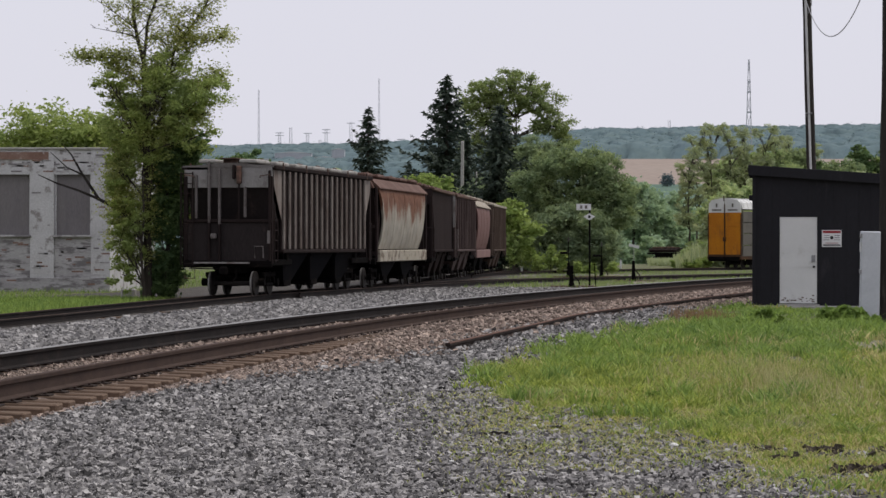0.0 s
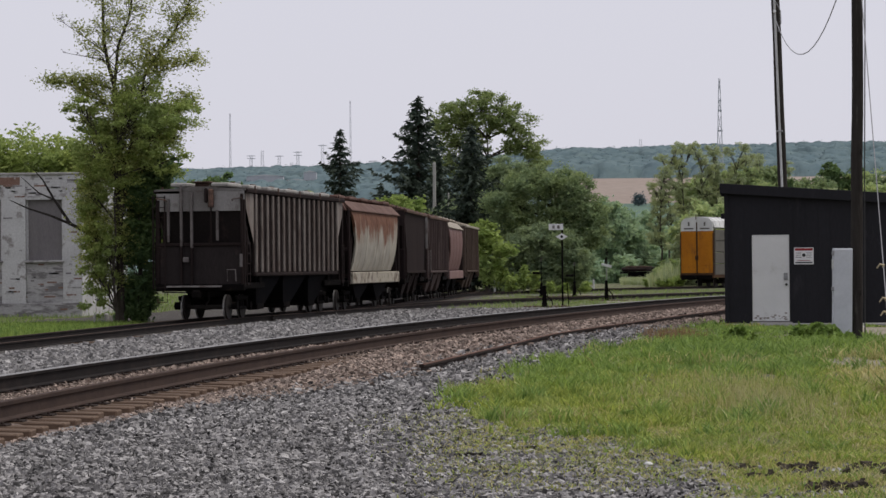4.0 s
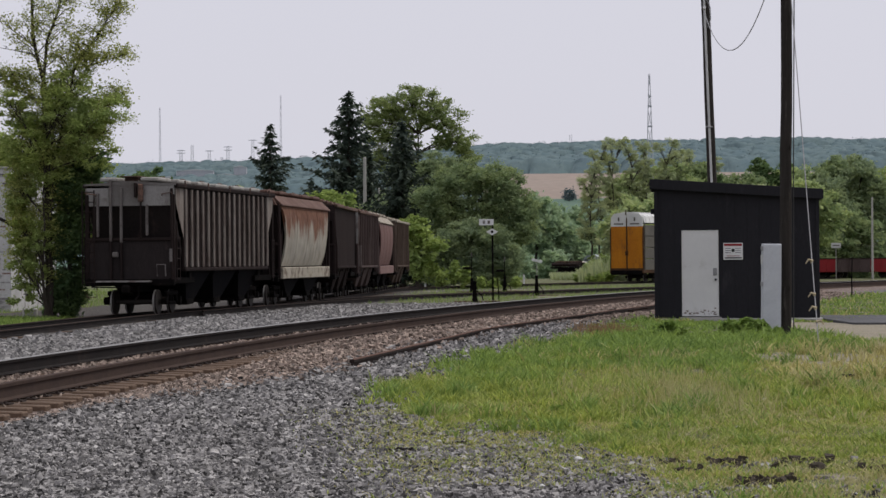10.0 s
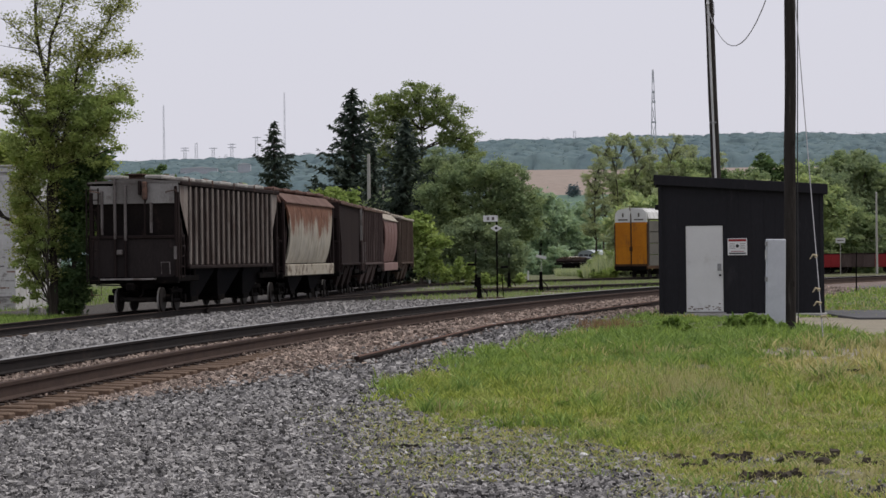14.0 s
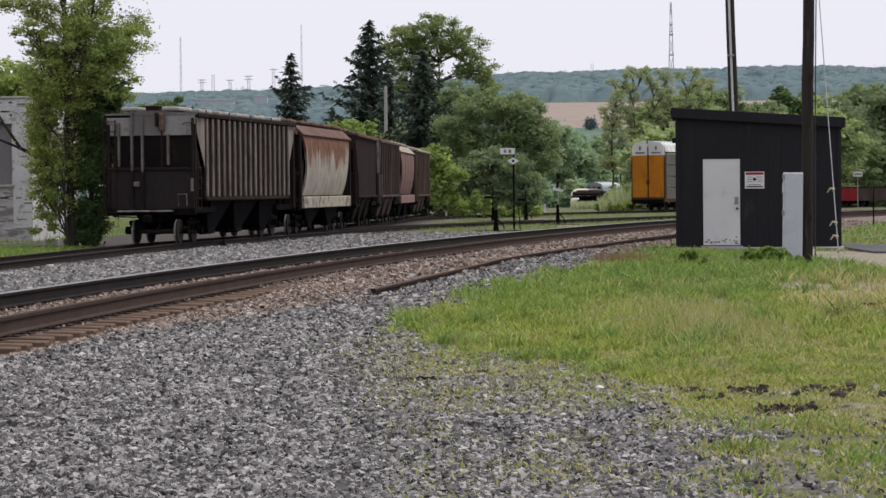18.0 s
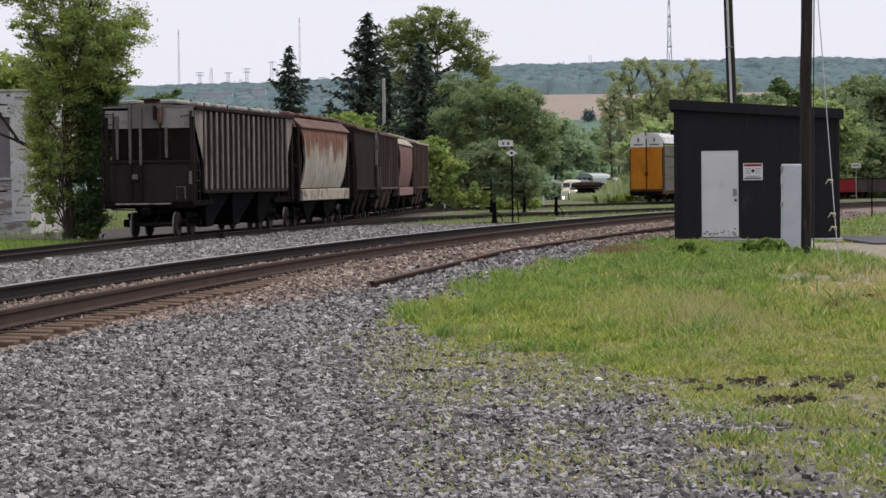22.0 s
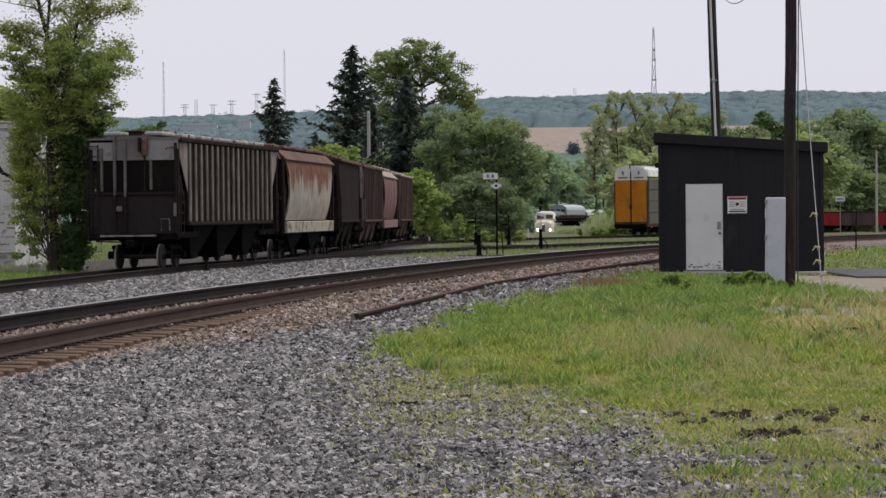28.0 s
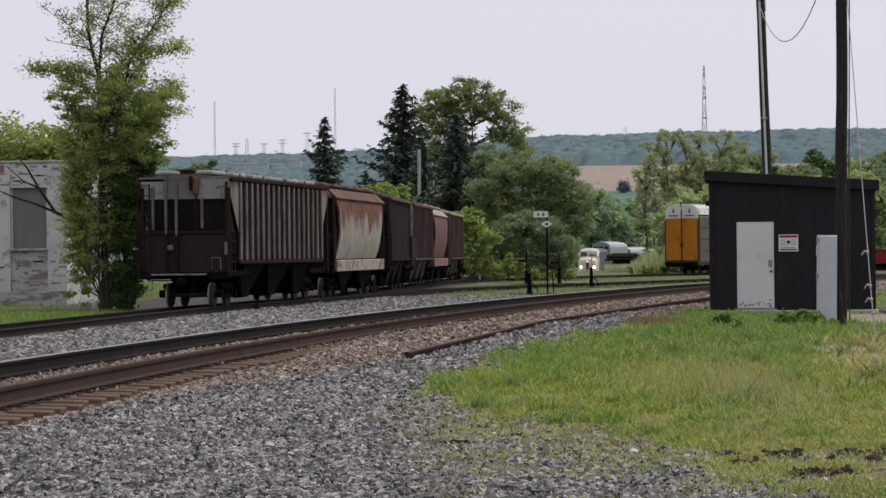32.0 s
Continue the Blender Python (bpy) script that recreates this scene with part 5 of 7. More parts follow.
def spruce(name, label, at, h, r, seed, n=26, mat=None, bare=0.08):
    rng = random.Random(seed)
    t = thing(name, label, "tree", pose(*at))
    part("trunk", Shape().tube([(0, 0, -0.3), (0.05, 0, h * 0.5), (0, 0, h)], [0.022 * h, 0.014 * h, 0.02], 8), M_BARK, t)
    s = Shape()
    for i in range(n):
        u = i / (n - 1)
        z = h * (bare + (1 - bare) * u * 0.985)
        rr = r * (1 - u) ** 0.8 * rng.uniform(0.6, 1.25) + 0.15
        k = rng.randrange(7, 11)
        a0 = rng.random() * 6.28
        for j in range(k):
            a = a0 + 6.283 * j / k + rng.uniform(-0.35, 0.35)
            ln = rr * rng.uniform(0.45, 1.25)
            zj = z + rng.uniform(-0.018, 0.018) * h
            m = max(6, int(ln / 0.06))
            for q in range(m):
                f = (q + 0.6) / m
                p = Vector((math.cos(a) * ln * f, math.sin(a) * ln * f, zj - 0.55 * ln * f + 0.62 * ln * f * f + rng.gauss(0, 0.10)))
                d = Vector((math.cos(a + rng.uniform(-1.3, 1.3)), math.sin(a + rng.uniform(-1.3, 1.3)), rng.uniform(-0.9, 0.25)))
                w = d.cross(Vector((rng.gauss(0, 0.8), rng.gauss(0, 0.8), 1))).normalized()
                kk = (0.0105 * h + 0.06) * rng.uniform(0.7, 1.6)
                n0 = len(s.v)
                s.v += [tuple(p - w * kk * 0.5), tuple(p + w * kk * 0.5), tuple(p + d * kk * 1.6)]
                s.f.append((n0, n0 + 1, n0 + 2))
                s.s.append(0)
    part("crown", s, mat or M_NEEDLE, t, "dark drooping needle branches", smooth=0)
    return t


def gz(x, y):
    return (x, y, ground_z(x, y))


# the tall thin tree beside the hopper cars
def tall_tree():
    """A slender forked tree: leaders, rising limbs and twigs that end in flat sprays of small leaves."""
    rng = random.Random(11)
    at = gz(-14.1, 88.0)
    t = thing("young_tree", "tall thin tree in young yellow-green leaf beside the yard track", "tree", pose(*at))
    wood, cents, rads = Shape(), [], []

    def bough(pts, r0, r1, start, step, reach, leafed=1.0, rise=0.95):
        pts = [Vector(p) for p in pts]
        k = len(pts)
        pts = [p + Vector((rng.uniform(-0.04, 0.04), rng.uniform(-0.05, 0.05), 0)) for p in pts]
        wood.tube(pts, [r0 + (r1 - r0) * i / (k - 1) for i in range(k)], 8)
        length = sum((b - a).length for a, b in zip(pts, pts[1:]))
        d = start * length
        while d < length:
            rest = d
            for a, b in zip(pts, pts[1:]):
                ln = (b - a).length
                if rest <= ln:
                    p = a.lerp(b, rest / ln)
                    break
                rest -= ln
            w = rng.uniform(0, 6.283)
            ln = reach * rng.uniform(0.45, 1.15) * (1 - 0.5 * d / length)
            side = Vector((math.cos(w), math.sin(w) * 0.8, 0))
            tip = p + side * ln * 0.85 + Vector((0, 0, ln * rng.uniform(-0.05, rise)))
            mid = p.lerp(tip, 0.5) + Vector((0, 0, 0.10 * ln + rng.uniform(-0.05, 0.05)))
            r = min(r0, 0.022) * rng.uniform(0.6, 1.0)
            wood.tube([p, mid, tip], [r, r * 0.6, 0.004], 4)
            for _ in range(rng.randrange(3, 6)):
                u = rng.uniform(0.25, 1.0)
                q = p.lerp(mid, u * 2) if u < 0.5 else mid.lerp(tip, u * 2 - 1)
                v = rng.uniform(0, 6.283)
                sub = rng.uniform(0.15, 0.45) * reach * 0.7
                e = q + Vector((math.cos(v) * sub, math.sin(v) * sub, rng.uniform(-0.5, 0.8) * sub))
                wood.tube([q, e], [0.007, 0.003], 3)
                if rng.random() < leafed:
                    for f in (0.55, 1.0):
                        cents.append(q.lerp(e, f))
                        rads.append(rng.uniform(0.2, 0.5))
            d += step * rng.uniform(0.6, 1.4)

    bough([(0.3, 0, -0.3), (0.22, 0, 2.5), (0.22, 0, 5.0), (0.2, 0, 7.0), (0.1, 0, 8.35)], 0.15, 0.085, 0.3, 0.10, 1.45)
    bough([(0.1, 0, 8.35), (-0.12, 0, 9.2), (-0.24, 0, 10.0), (-0.28, 0, 11.2), (-0.2, 0, 13.0), (-0.1, 0, 15.2)], 0.075, 0.02, 0.05, 0.16, 1.35, 0.75)
    bough([(0.1, 0, 8.35), (0.3, 0, 9.8), (0.68, 0, 10.8), (0.9, 0.1, 12.4), (1.1, 0.1, 14.2)], 0.06, 0.018, 0.1, 0.13, 1.4, 0.8)
    bough([(0.3, 0, 3.2), (0.5, -0.1, 5.3), (0.85, -0.1, 7.0), (1.25, -0.1, 8.8), (2.05, -0.1, 10.0), (2.65, 0, 10.9), (3.0, 0, 12.2)], 0.075, 0.018, 0.2, 0.09, 1.5, 0.95)
    bough([(0.4, 0, 4.4), (1.1, 0.2, 6.0), (1.9, 0.2, 7.2), (2.9, 0.2, 7.9)], 0.05, 0.012, 0.2, 0.09, 1.05)
    bough([(1.25, 0, 8.8), (2.0, 0.2, 9.0), (3.0, 0.2, 9.3)], 0.035, 0.01, 0.1, 0.12, 1.0)
    bough([(0.3, 0, 5.0), (1.2, -0.3, 6.0), (2.4, -0.3, 6.6)], 0.04, 0.01, 0.1, 0.09, 0.95)
    bough([(0.2, 0, 5.6), (-0.4, 0, 6.5), (-1.0, 0, 7.2)], 0.04, 0.012, 0.1, 0.08, 1.1)
    bough([(0.1, 0, 8.3), (-0.8, 0, 8.55), (-2.3, 0, 8.5)], 0.03, 0.008, 0.2, 0.10, 0.75, 0.9, 0.5)
    bough([(0.2, 0, 7.2), (-0.4, 0.2, 7.9), (-1.2, 0.2, 8.2)], 0.03, 0.008, 0.2, 0.12, 0.8, 0.9)
    bough([(-0.2, 0, 9.6), (-0.9, 0, 10.1), (-1.9, 0, 10.8)], 0.025, 0.006, 0.3, 0.3, 0.7, 0.12)
    bough([(-0.22, 0, 9.3), (-0.9, 0, 9.45), (-1.7, 0, 9.6)], 0.02, 0.006, 0.3, 0.35, 0.5, 0.12)
    bough([(0.25, 0, 1.6), (-0.3, -0.2, 2.9), (-0.6, -0.2, 4.6), (-0.7, 0, 6.2)], 0.05, 0.015, 0.15, 0.07, 0.95)
    bough([(0.2, 0, 1.0), (-0.5, -0.3, 1.9), (-0.8, -0.3, 3.4), (-0.7, -0.3, 4.8)], 0.04, 0.012, 0.1, 0.07, 0.75)
    for pts, rr in (([(0.1, 0, 2.9), (-0.75, -0.2, 3.2), (-1.4, -0.4, 3.55), (-1.95, -0.5, 4.4), (-2.35, -0.5, 5.1), (-2.7, -0.5, 5.5)], [0.09, 0.075, 0.06, 0.045, 0.03, 0.012]),
                    ([(-1.4, -0.4, 3.55), (-2.1, -0.5, 3.85), (-2.85, -0.6, 4.1), (-3.5, -0.6, 4.4)], [0.05, 0.04, 0.03, 0.012]),
                    ([(-1.95, -0.5, 4.4), (-2.5, -0.5, 4.65), (-3.1, -0.5, 5.2)], [0.035, 0.025, 0.01])):
        part("dead_branch", Shape().tube(pts, rr, 7), M_POLE, t, "bare dead branch leaning towards the building")
    part("trunk", wood, M_BARK, t, "dark forked trunk and thin boughs")
    cr = Shape()
    leaves(cr, cents, rads, 12 * len(cents), 0.056, rng, 0.75, 0.0, 0.4)
    part("crown", cr, M_LEAF_TREE, t, "loose sprays of small yellow-green leaves", smooth=0)


tall_tree()
thicket = broadleaf("green_thicket", "yellow-green saplings crowding the foot of the tall tree", gz(-13.9, 87.4), 7.4,
          [(-0.75, 0, 0.9, 0.5, 0.7, 0.7), (-0.3, 0, 1.4, 0.4, 0.6, 0.8), (-0.8, 0, 1.9, 0.5, 0.7, 0.9), (-0.3, 0, 2.8, 0.5, 0.6, 0.9), (-0.85, 0, 3.2, 0.45, 0.7, 1.0), (-0.9, 0, 4.6, 0.5, 0.8, 1.0), (-0.6, 0, 6.0, 0.8, 0.9, 1.0), (0.4, 0, 7.0, 1.0, 0.9, 1.0), (1.5, 0, 6.6, 0.9, 0.8, 0.9), (1.0, 0, 8.0, 0.9, 0.8, 0.9), (0.1, 0, 5.4, 0.8, 0.8, 0.8), (2.2, 0, 7.2, 0.8, 0.8, 0.7), (1.9, 0, 5.7, 0.7, 0.7, 0.6), (-1.1, 0, 7.4, 0.7, 0.8, 0.6)], M_LEAF_THICKET, 13, 19500, 0.066, 0.06, 330, limb_r=0.03, core=0.0)
for piece in thicket.children:
    if piece.name.startswith("trunk"):
        tagged(piece, "tangle of thin dark stems", kind="stuff")
for x, w in ((-15.0, 0.5), (-14.3, 0.35)):
    solid("concrete_block", Shape().box((x, 91.0, ground_z(x, 91.0) + 0.16), (w, 0.5, 0.36), 0.04), M_CONCRETE, "pale broken concrete block under the tree", "rubble", smooth=0)
broadleaf("ivy_thicket", "dense dark green thicket round the foot of the tree", gz(-13.2, 88.6), 6.2,
          [(-0.1, 0, 1.3, 0.6, 0.7, 1.3), (0.0, 0, 3.2, 0.7, 0.8, 1.5), (0.2, 0, 4.6, 0.8, 0.8, 0.9), (0.7, 0, 5.4, 0.7, 0.7, 0.6), (-0.3, 0, 0.5, 0.6, 0.8, 0.5)], M_LEAF_IVY, 12, 21000, 0.08, 0.13, 200, limb_r=0.05, loose=1.1)

# trees by the yard and beyond it
broadleaf("roadside_tree", "green tree behind the white building", gz(-25.5, 128.0), 9.5, [(0, 0, 7.0, 2.6, 2.3, 2.0), (-3.5, 0, 5.6, 2.4, 2.2, 1.9), (2.6, 0, 7.4, 1.8, 1.8, 1.5), (3.6, 0, 6.2, 1.6, 1.8, 1.6)], M_LEAF_THICKET, 31, 16000, 0.13, 0.2, 120)
broadleaf("roadside_tree", "green tree behind the white building", gz(-33.5, 132.0), 9.0, [(0, 0, 6.0, 3.0, 2.5, 2.3), (2.8, 0, 6.8, 1.8, 2, 1.6)], M_LEAF_MAPLE, 32, 7000, 0.13, 0.2, 90)
broadleaf("roadside_tree", "yellow-green tree between building and yard", gz(-19.6, 126.0), 9.0, [(0, 0, 5.4, 2.3, 2.0, 2.5), (1.6, 0, 4.4, 1.6, 1.6, 2.0)], M_LEAF_THICKET, 33, 10000, 0.11, 0.16, 90)
broadleaf("low_tree", "dark green tree behind the parked cars", gz(-30.5, 262.0), 12.5, [(0, 0, 10.2, 2.4, 2.4, 1.9), (-3.2, 0, 9.2, 2.2, 2.2, 1.7), (2.8, 0, 9.2, 1.8, 2, 1.5)], M_LEAF_IVY, 34, 7000, 0.28, 0.3, 60)
broadleaf("low_tree", "pale green tree behind the parked cars", gz(-24.5, 280.0), 11.5, [(0, 0, 8.6, 3.0, 2.4, 2.2), (3.5, 0, 7.2, 2.4, 2.2, 1.8)], M_LEAF_FAR, 35, 2600, 0.28, 0.3, 50)
spruce("spruce", "dark narrow spruce tree with drooping boughs", gz(-16.2, 235.0), 15.0, 4.2, 41, 28)
spruce("spruce", "tall dark spruce with ragged open boughs", gz(-8.1, 215.0), 16.6, 6.3, 42, 30)
spruce("spruce", "dense dark spruce crowded by broadleaf trees", gz(-3.2, 193.5), 12.8, 4.3, 43, 44)
spruce("spruce", "dark spruce crowded by broadleaf trees", gz(-6.1, 208.0), 11.0, 3.8, 44, 32)
spruce("spruce", "dark low spruce behind the parked cars", gz(-12.0, 228.0), 9.6, 3.4, 45, 22)
broadleaf("oak_tree", "big broad oak tree with gaps in its crown", gz(-2.4, 226.0), 17.0,
          [(-4.0, 0, 15.0, 1.5, 1.4, 1.3), (-2.4, 0, 16.0, 1.6, 1.5, 1.3), (-0.3, 0, 16.7, 1.8, 1.5, 1.2), (1.5, 0, 16.0, 1.7, 1.4, 1.3), (3.0, 0, 14.6, 1.5, 1.4, 1.4), (3.9, 0, 12.9, 1.4, 1.3, 1.3), (4.5, 0, 11.3, 1.3, 1.2, 1.0), (0.7, 0, 15.0, 1.6, 1.4, 1.0), (-1.5, 0, 14.6, 1.6, 1.4, 1.2), (2.3, 0, 12.9, 1.0, 1.0, 1.0), (-3.0, 0, 13.3, 1.6, 1.4, 1.3), (-3.6, 0, 11.4, 1.7, 1.4, 1.4), (-1.7, 0, 12.2, 1.3, 1.2, 1.1), (2.6, 0, 10.3, 1.7, 1.4, 0.8), (-0.6, 0, 13.2, 1.3, 1.2, 1.1), (-1.2, 0, 11.0, 1.8, 1.4, 1.3), (1.0, 0, 10.4, 1.6, 1.3, 0.8), (-0.2, 0, 9.4, 2.8, 1.8, 1.3), (-0.2, 0, 7.2, 3.2, 1.8, 1.8)],
          M_LEAF_OAKTOP, 51, 34000, 0.12, 0.26, 420, limb_r=0.085, loose=1.15, core=0.08)
broadleaf("maple_tree", "wide spreading maple at the edge of the yard", gz(2.85, 190.0), 9.2,
          [(0, 0, 8.6, 1.9, 1.6, 1.3), (-1.8, 0, 8.0, 1.8, 1.6, 1.3), (1.7, 0, 7.7, 1.7, 1.5, 1.3), (-3.5, 0, 6.8, 1.7, 1.5, 1.4), (2.9, 0, 6.2, 1.5, 1.4, 1.3), (-2.3, 0, 5.6, 1.9, 1.5, 1.4), (0.5, 0, 6.2, 2.2, 1.5, 1.5), (3.3, 0, 4.6, 1.3, 1.2, 1.2), (-0.6, 0, 4.2, 2.1, 1.5, 1.4), (1.8, 0, 4.0, 1.8, 1.4, 1.3), (-3.3, 0, 3.8, 1.8, 1.5, 1.4)],
          M_LEAF_OAK, 551, 30000, 0.115, 0.24, 360, limb_r=0.07, loose=1.1, core=0.15)
broadleaf("maple_tree", "low dark green maple in front of the taller one", gz(2.2, 186.5), 5.0,
          [(-0.4, 0, 4.2, 1.5, 1.2, 1.1), (1.2, 0, 3.6, 1.4, 1.2, 1.1), (-2.0, 0, 3.2, 1.6, 1.2, 1.2), (-3.6, 0, 2.6, 1.4, 1.2, 1.1), (2.5, 0, 2.5, 1.2, 1.2, 1.1), (0.2, 0, 2.2, 1.7, 1.2, 1.1), (-2.4, 0, 1.2, 1.8, 1.2, 1.0), (0.4, 0, 0.8, 1.9, 1.2, 0.8), (2.3, 0, 0.9, 1.2, 1.2, 0.9)],
          M_LEAF_MAPLE, 52, 24000, 0.11, 0.14, 280, limb_r=0.05, loose=1.1, core=0.15)
broadleaf("maple_tree", "dark green maple behind the row of cars", gz(-1.2, 200.0), 11.5,
          [(0.4, 0, 9.4, 2.0, 1.8, 1.4), (-1.6, 0, 6.4, 2.1, 1.8, 1.9), (1.4, 0, 6.4, 2.2, 1.8, 1.9), (0, 0, 3.4, 3.0, 1.8, 1.9), (2.3, 0, 2.4, 2.2, 1.8, 1.9)], M_LEAF_MAPLE, 53, 15000, 0.13, 0.3, 200, loose=0.95)
for i, (x, y, h, w) in enumerate(((28.5, 545.0, 17.0, 5.0), (20.5, 530.0, 19.0, 5.5), (13.0, 520.0, 20.0, 6.0), (24.0, 470.0, 13.0, 3.6), (20.6, 466.0, 16.4, 3.8), (17.0, 462.0, 18.4, 4.2), (9.5, 455.0, 13.5, 4.5), (3.0, 450.0, 14.0, 5.0))):
    broadleaf("lineside_tree", "full green tree beyond the railway bend", gz(x, y), h,
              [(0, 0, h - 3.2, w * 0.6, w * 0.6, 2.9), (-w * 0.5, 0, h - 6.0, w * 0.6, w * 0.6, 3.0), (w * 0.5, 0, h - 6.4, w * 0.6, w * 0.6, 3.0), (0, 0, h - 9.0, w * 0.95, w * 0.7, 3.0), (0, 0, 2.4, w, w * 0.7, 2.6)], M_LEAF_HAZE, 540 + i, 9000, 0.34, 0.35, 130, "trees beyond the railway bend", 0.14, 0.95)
broadleaf("maple_tree", "green underwood behind the row of cars", gz(-4.6, 196.0), 7.0, [(0, 0, 4.8, 2.4, 2.0, 1.9), (-1.6, 0, 2.6, 2.4, 2.0, 2.2), (1.4, 0, 2.6, 2.4, 2.0, 2.2)], M_LEAF_MAPLE, 548, 6500, 0.16, 0.2, 90, loose=0.95)
broadleaf("lime_bush", "bright yellow-green bush at the end of the car row", gz(-1.9, 180.0), 5.6,
          [(-0.2, 0, 4.4, 1.3, 1.2, 0.9), (0.8, 0, 3.2, 1.2, 1.2, 1.0), (-0.6, 0, 2.4, 1.4, 1.2, 1.2), (0.5, 0, 1.4, 1.3, 1.2, 1.1)], M_LEAF_LIME, 55, 3600, 0.15, 0.14, 60, limb_r=0.05)
broadleaf("pale_bush", "light green tree behind the parked cars", gz(-8.9, 203.0), 8.6, [(0, 0, 6.6, 2.1, 1.8, 1.4), (-1.9, 0, 5.4, 1.6, 1.6, 1.3), (1.6, 0, 5.4, 1.5, 1.6, 1.3)], M_LEAF_LIME, 56, 3600, 0.18, 0.2, 60)
broadleaf("pale_bush", "light green tree behind the parked cars", gz(-13.6, 250.0), 8.4, [(0, 0, 6.4, 2.0, 1.8, 1.3), (2.2, 0, 5.2, 1.6, 1.6, 1.2)], M_LEAF_FAR, 57, 2200, 0.22, 0.2, 40)
for i, (x, y, h) in enumerate(((0.7, 183, 2.5), (1.5, 183.5, 2.0), (-0.2, 182, 1.5), (2.6, 183, 0.9), (3.6, 184, 0.8), (5.2, 185, 0.9))):
    broadleaf("sapling", "small bright sapling at the edge of the yard", gz(x, y), h, [(0, 0, h * 0.4, 0.45, 0.45, h * 0.35), (0.1, 0, h * 0.75, 0.25, 0.25, h * 0.25)], M_LEAF_LIME, 60 + i, 900, 0.1, 0.04, 22, limb_r=0.02, group="saplings by the yard")
# thin tall trees and hedges to the right of the valley
for i, (x, y, h) in enumerate(((18.6, 300, 16.6), (20.6, 304, 17.2), (22.6, 300, 16.4), (24.6, 305, 16.9), (26.6, 300, 16.8), (28.6, 308, 16.6), (30.6, 310, 16.2), (33.5, 315, 15.4), (17.4, 296, 13.6))):
    rr = random.Random(70 + i)
    broadleaf("thin_tree", "tall thin tree with sparse pale leaf and bare trunks", gz(x, y), h,
              [(rr.uniform(-1.1, 1.1), rr.uniform(-0.8, 0.8), h - 0.7 - 0.85 * q + rr.uniform(-0.3, 0.3), 0.8 + 0.04 * q, 0.8, 0.75) for q in range(11)], M_LEAF_PALE, 80 + i, 8200, 0.105, 0.15, 190, "thin trees beyond the siding", 0.06, 1.2, core=0.0)
for i, (px, y, h, w) in enumerate(((18.4, 254, 7.2, 2.2), (19.6, 256, 9.0, 3.0), (23.6, 262, 9.6, 3.2), (28.2, 268, 9.8, 3.2), (33.0, 262, 10.0, 3.3), (37.6, 258, 10.6, 3.3), (31.0, 240, 9.0, 2.8))):
    broadleaf("hedge_tree", "full green tree in the belt beyond the siding", gz(px, y), h,
              [(0, 0, h - 2.0, w * 0.75, w * 0.7, 1.7), (-w * 0.5, 0, h - 3.6, w * 0.7, w * 0.6, 1.8), (w * 0.5, 0, h - 3.8, w * 0.7, w * 0.6, 1.8), (0, 0, h - 6.0, w, w * 0.7, 2.0), (0, 0, 1.4, w, w * 0.6, 1.5)], M_LEAF_FAR if i % 2 else M_LEAF_PALE, 90 + i, 10500, 0.2, 0.24, 140, "tree belt beyond the siding", 0.08, 1.0)
for i, (px, y, h, w, m) in enumerate(((41.2, 272, 11.6, 3.4, M_LEAF_MAPLE), (45.8, 276, 13.6, 3.4, M_LEAF_MAPLE), (49.5, 282, 12.4, 3.8, M_LEAF_LIME), (38.0, 268, 8.6, 3.0, M_LEAF_OAK), (54.0, 284, 13.2, 4.0, M_LEAF_OAK), (58.6, 288, 14.4, 4.0, M_LEAF_MAPLE), (43.6, 262, 7.4, 3.0, M_LEAF_OAK), (63.0, 290, 14.2, 4.4, M_LEAF_OAK), (52.4, 272, 7.6, 3.2, M_LEAF_LIME), (68.0, 296, 13.6, 4.4, M_LEAF_LIME), (36.4, 300, 13.0, 4.0, M_LEAF_OAK), (43.0, 306, 14.0, 4.2, M_LEAF_FAR), (50.0, 310, 15.0, 4.4, M_LEAF_OAK), (57.0, 312, 15.0, 4.4, M_LEAF_FAR), (30.0, 300, 12.0, 3.8, M_LEAF_FAR))):
    broadleaf("woodland_tree", "leafy green tree in the woodland behind the red gondola", gz(px, y), h,
              [(0, 0, h - 2.2, w * 0.65, w * 0.6, 1.9), (-w * 0.5, 0, h - 4.6, w * 0.6, w * 0.6, 1.9), (w * 0.55, 0, h - 4.9, w * 0.6, w * 0.6, 1.9), (0, 0, h - 7.2, w * 0.9, w * 0.7, 1.9), (0, 0, 1.6, w, w * 0.6, 1.7)], m, 110 + i, 10000, 0.2, 0.26, 140, "woodland trees by the main track", 0.08, 1.0)
for i, (x, y, h, w) in enumerate(((38.6, 306.0, 14.6, 2.6), (42.2, 308.0, 14.0, 2.8), (34.6, 306.0, 12.8, 3.2))):
    broadleaf("dark_tree", "dark green tree in the belt beyond the siding", gz(x, y), h,
              [(0, 0, h - 1.6, w * 0.55, w * 0.5, 1.5), (-w * 0.5, 0, h - 3.4, w * 0.6, w * 0.5, 1.4), (w * 0.5, 0, h - 3.2, w * 0.6, w * 0.5, 1.4), (0, 0, h - 5.6, w, w * 0.6, 1.8)], M_LEAF_IVY, 170 + i, 7000, 0.2, 0.24, 110, "tree belt beyond the siding", 0.08)
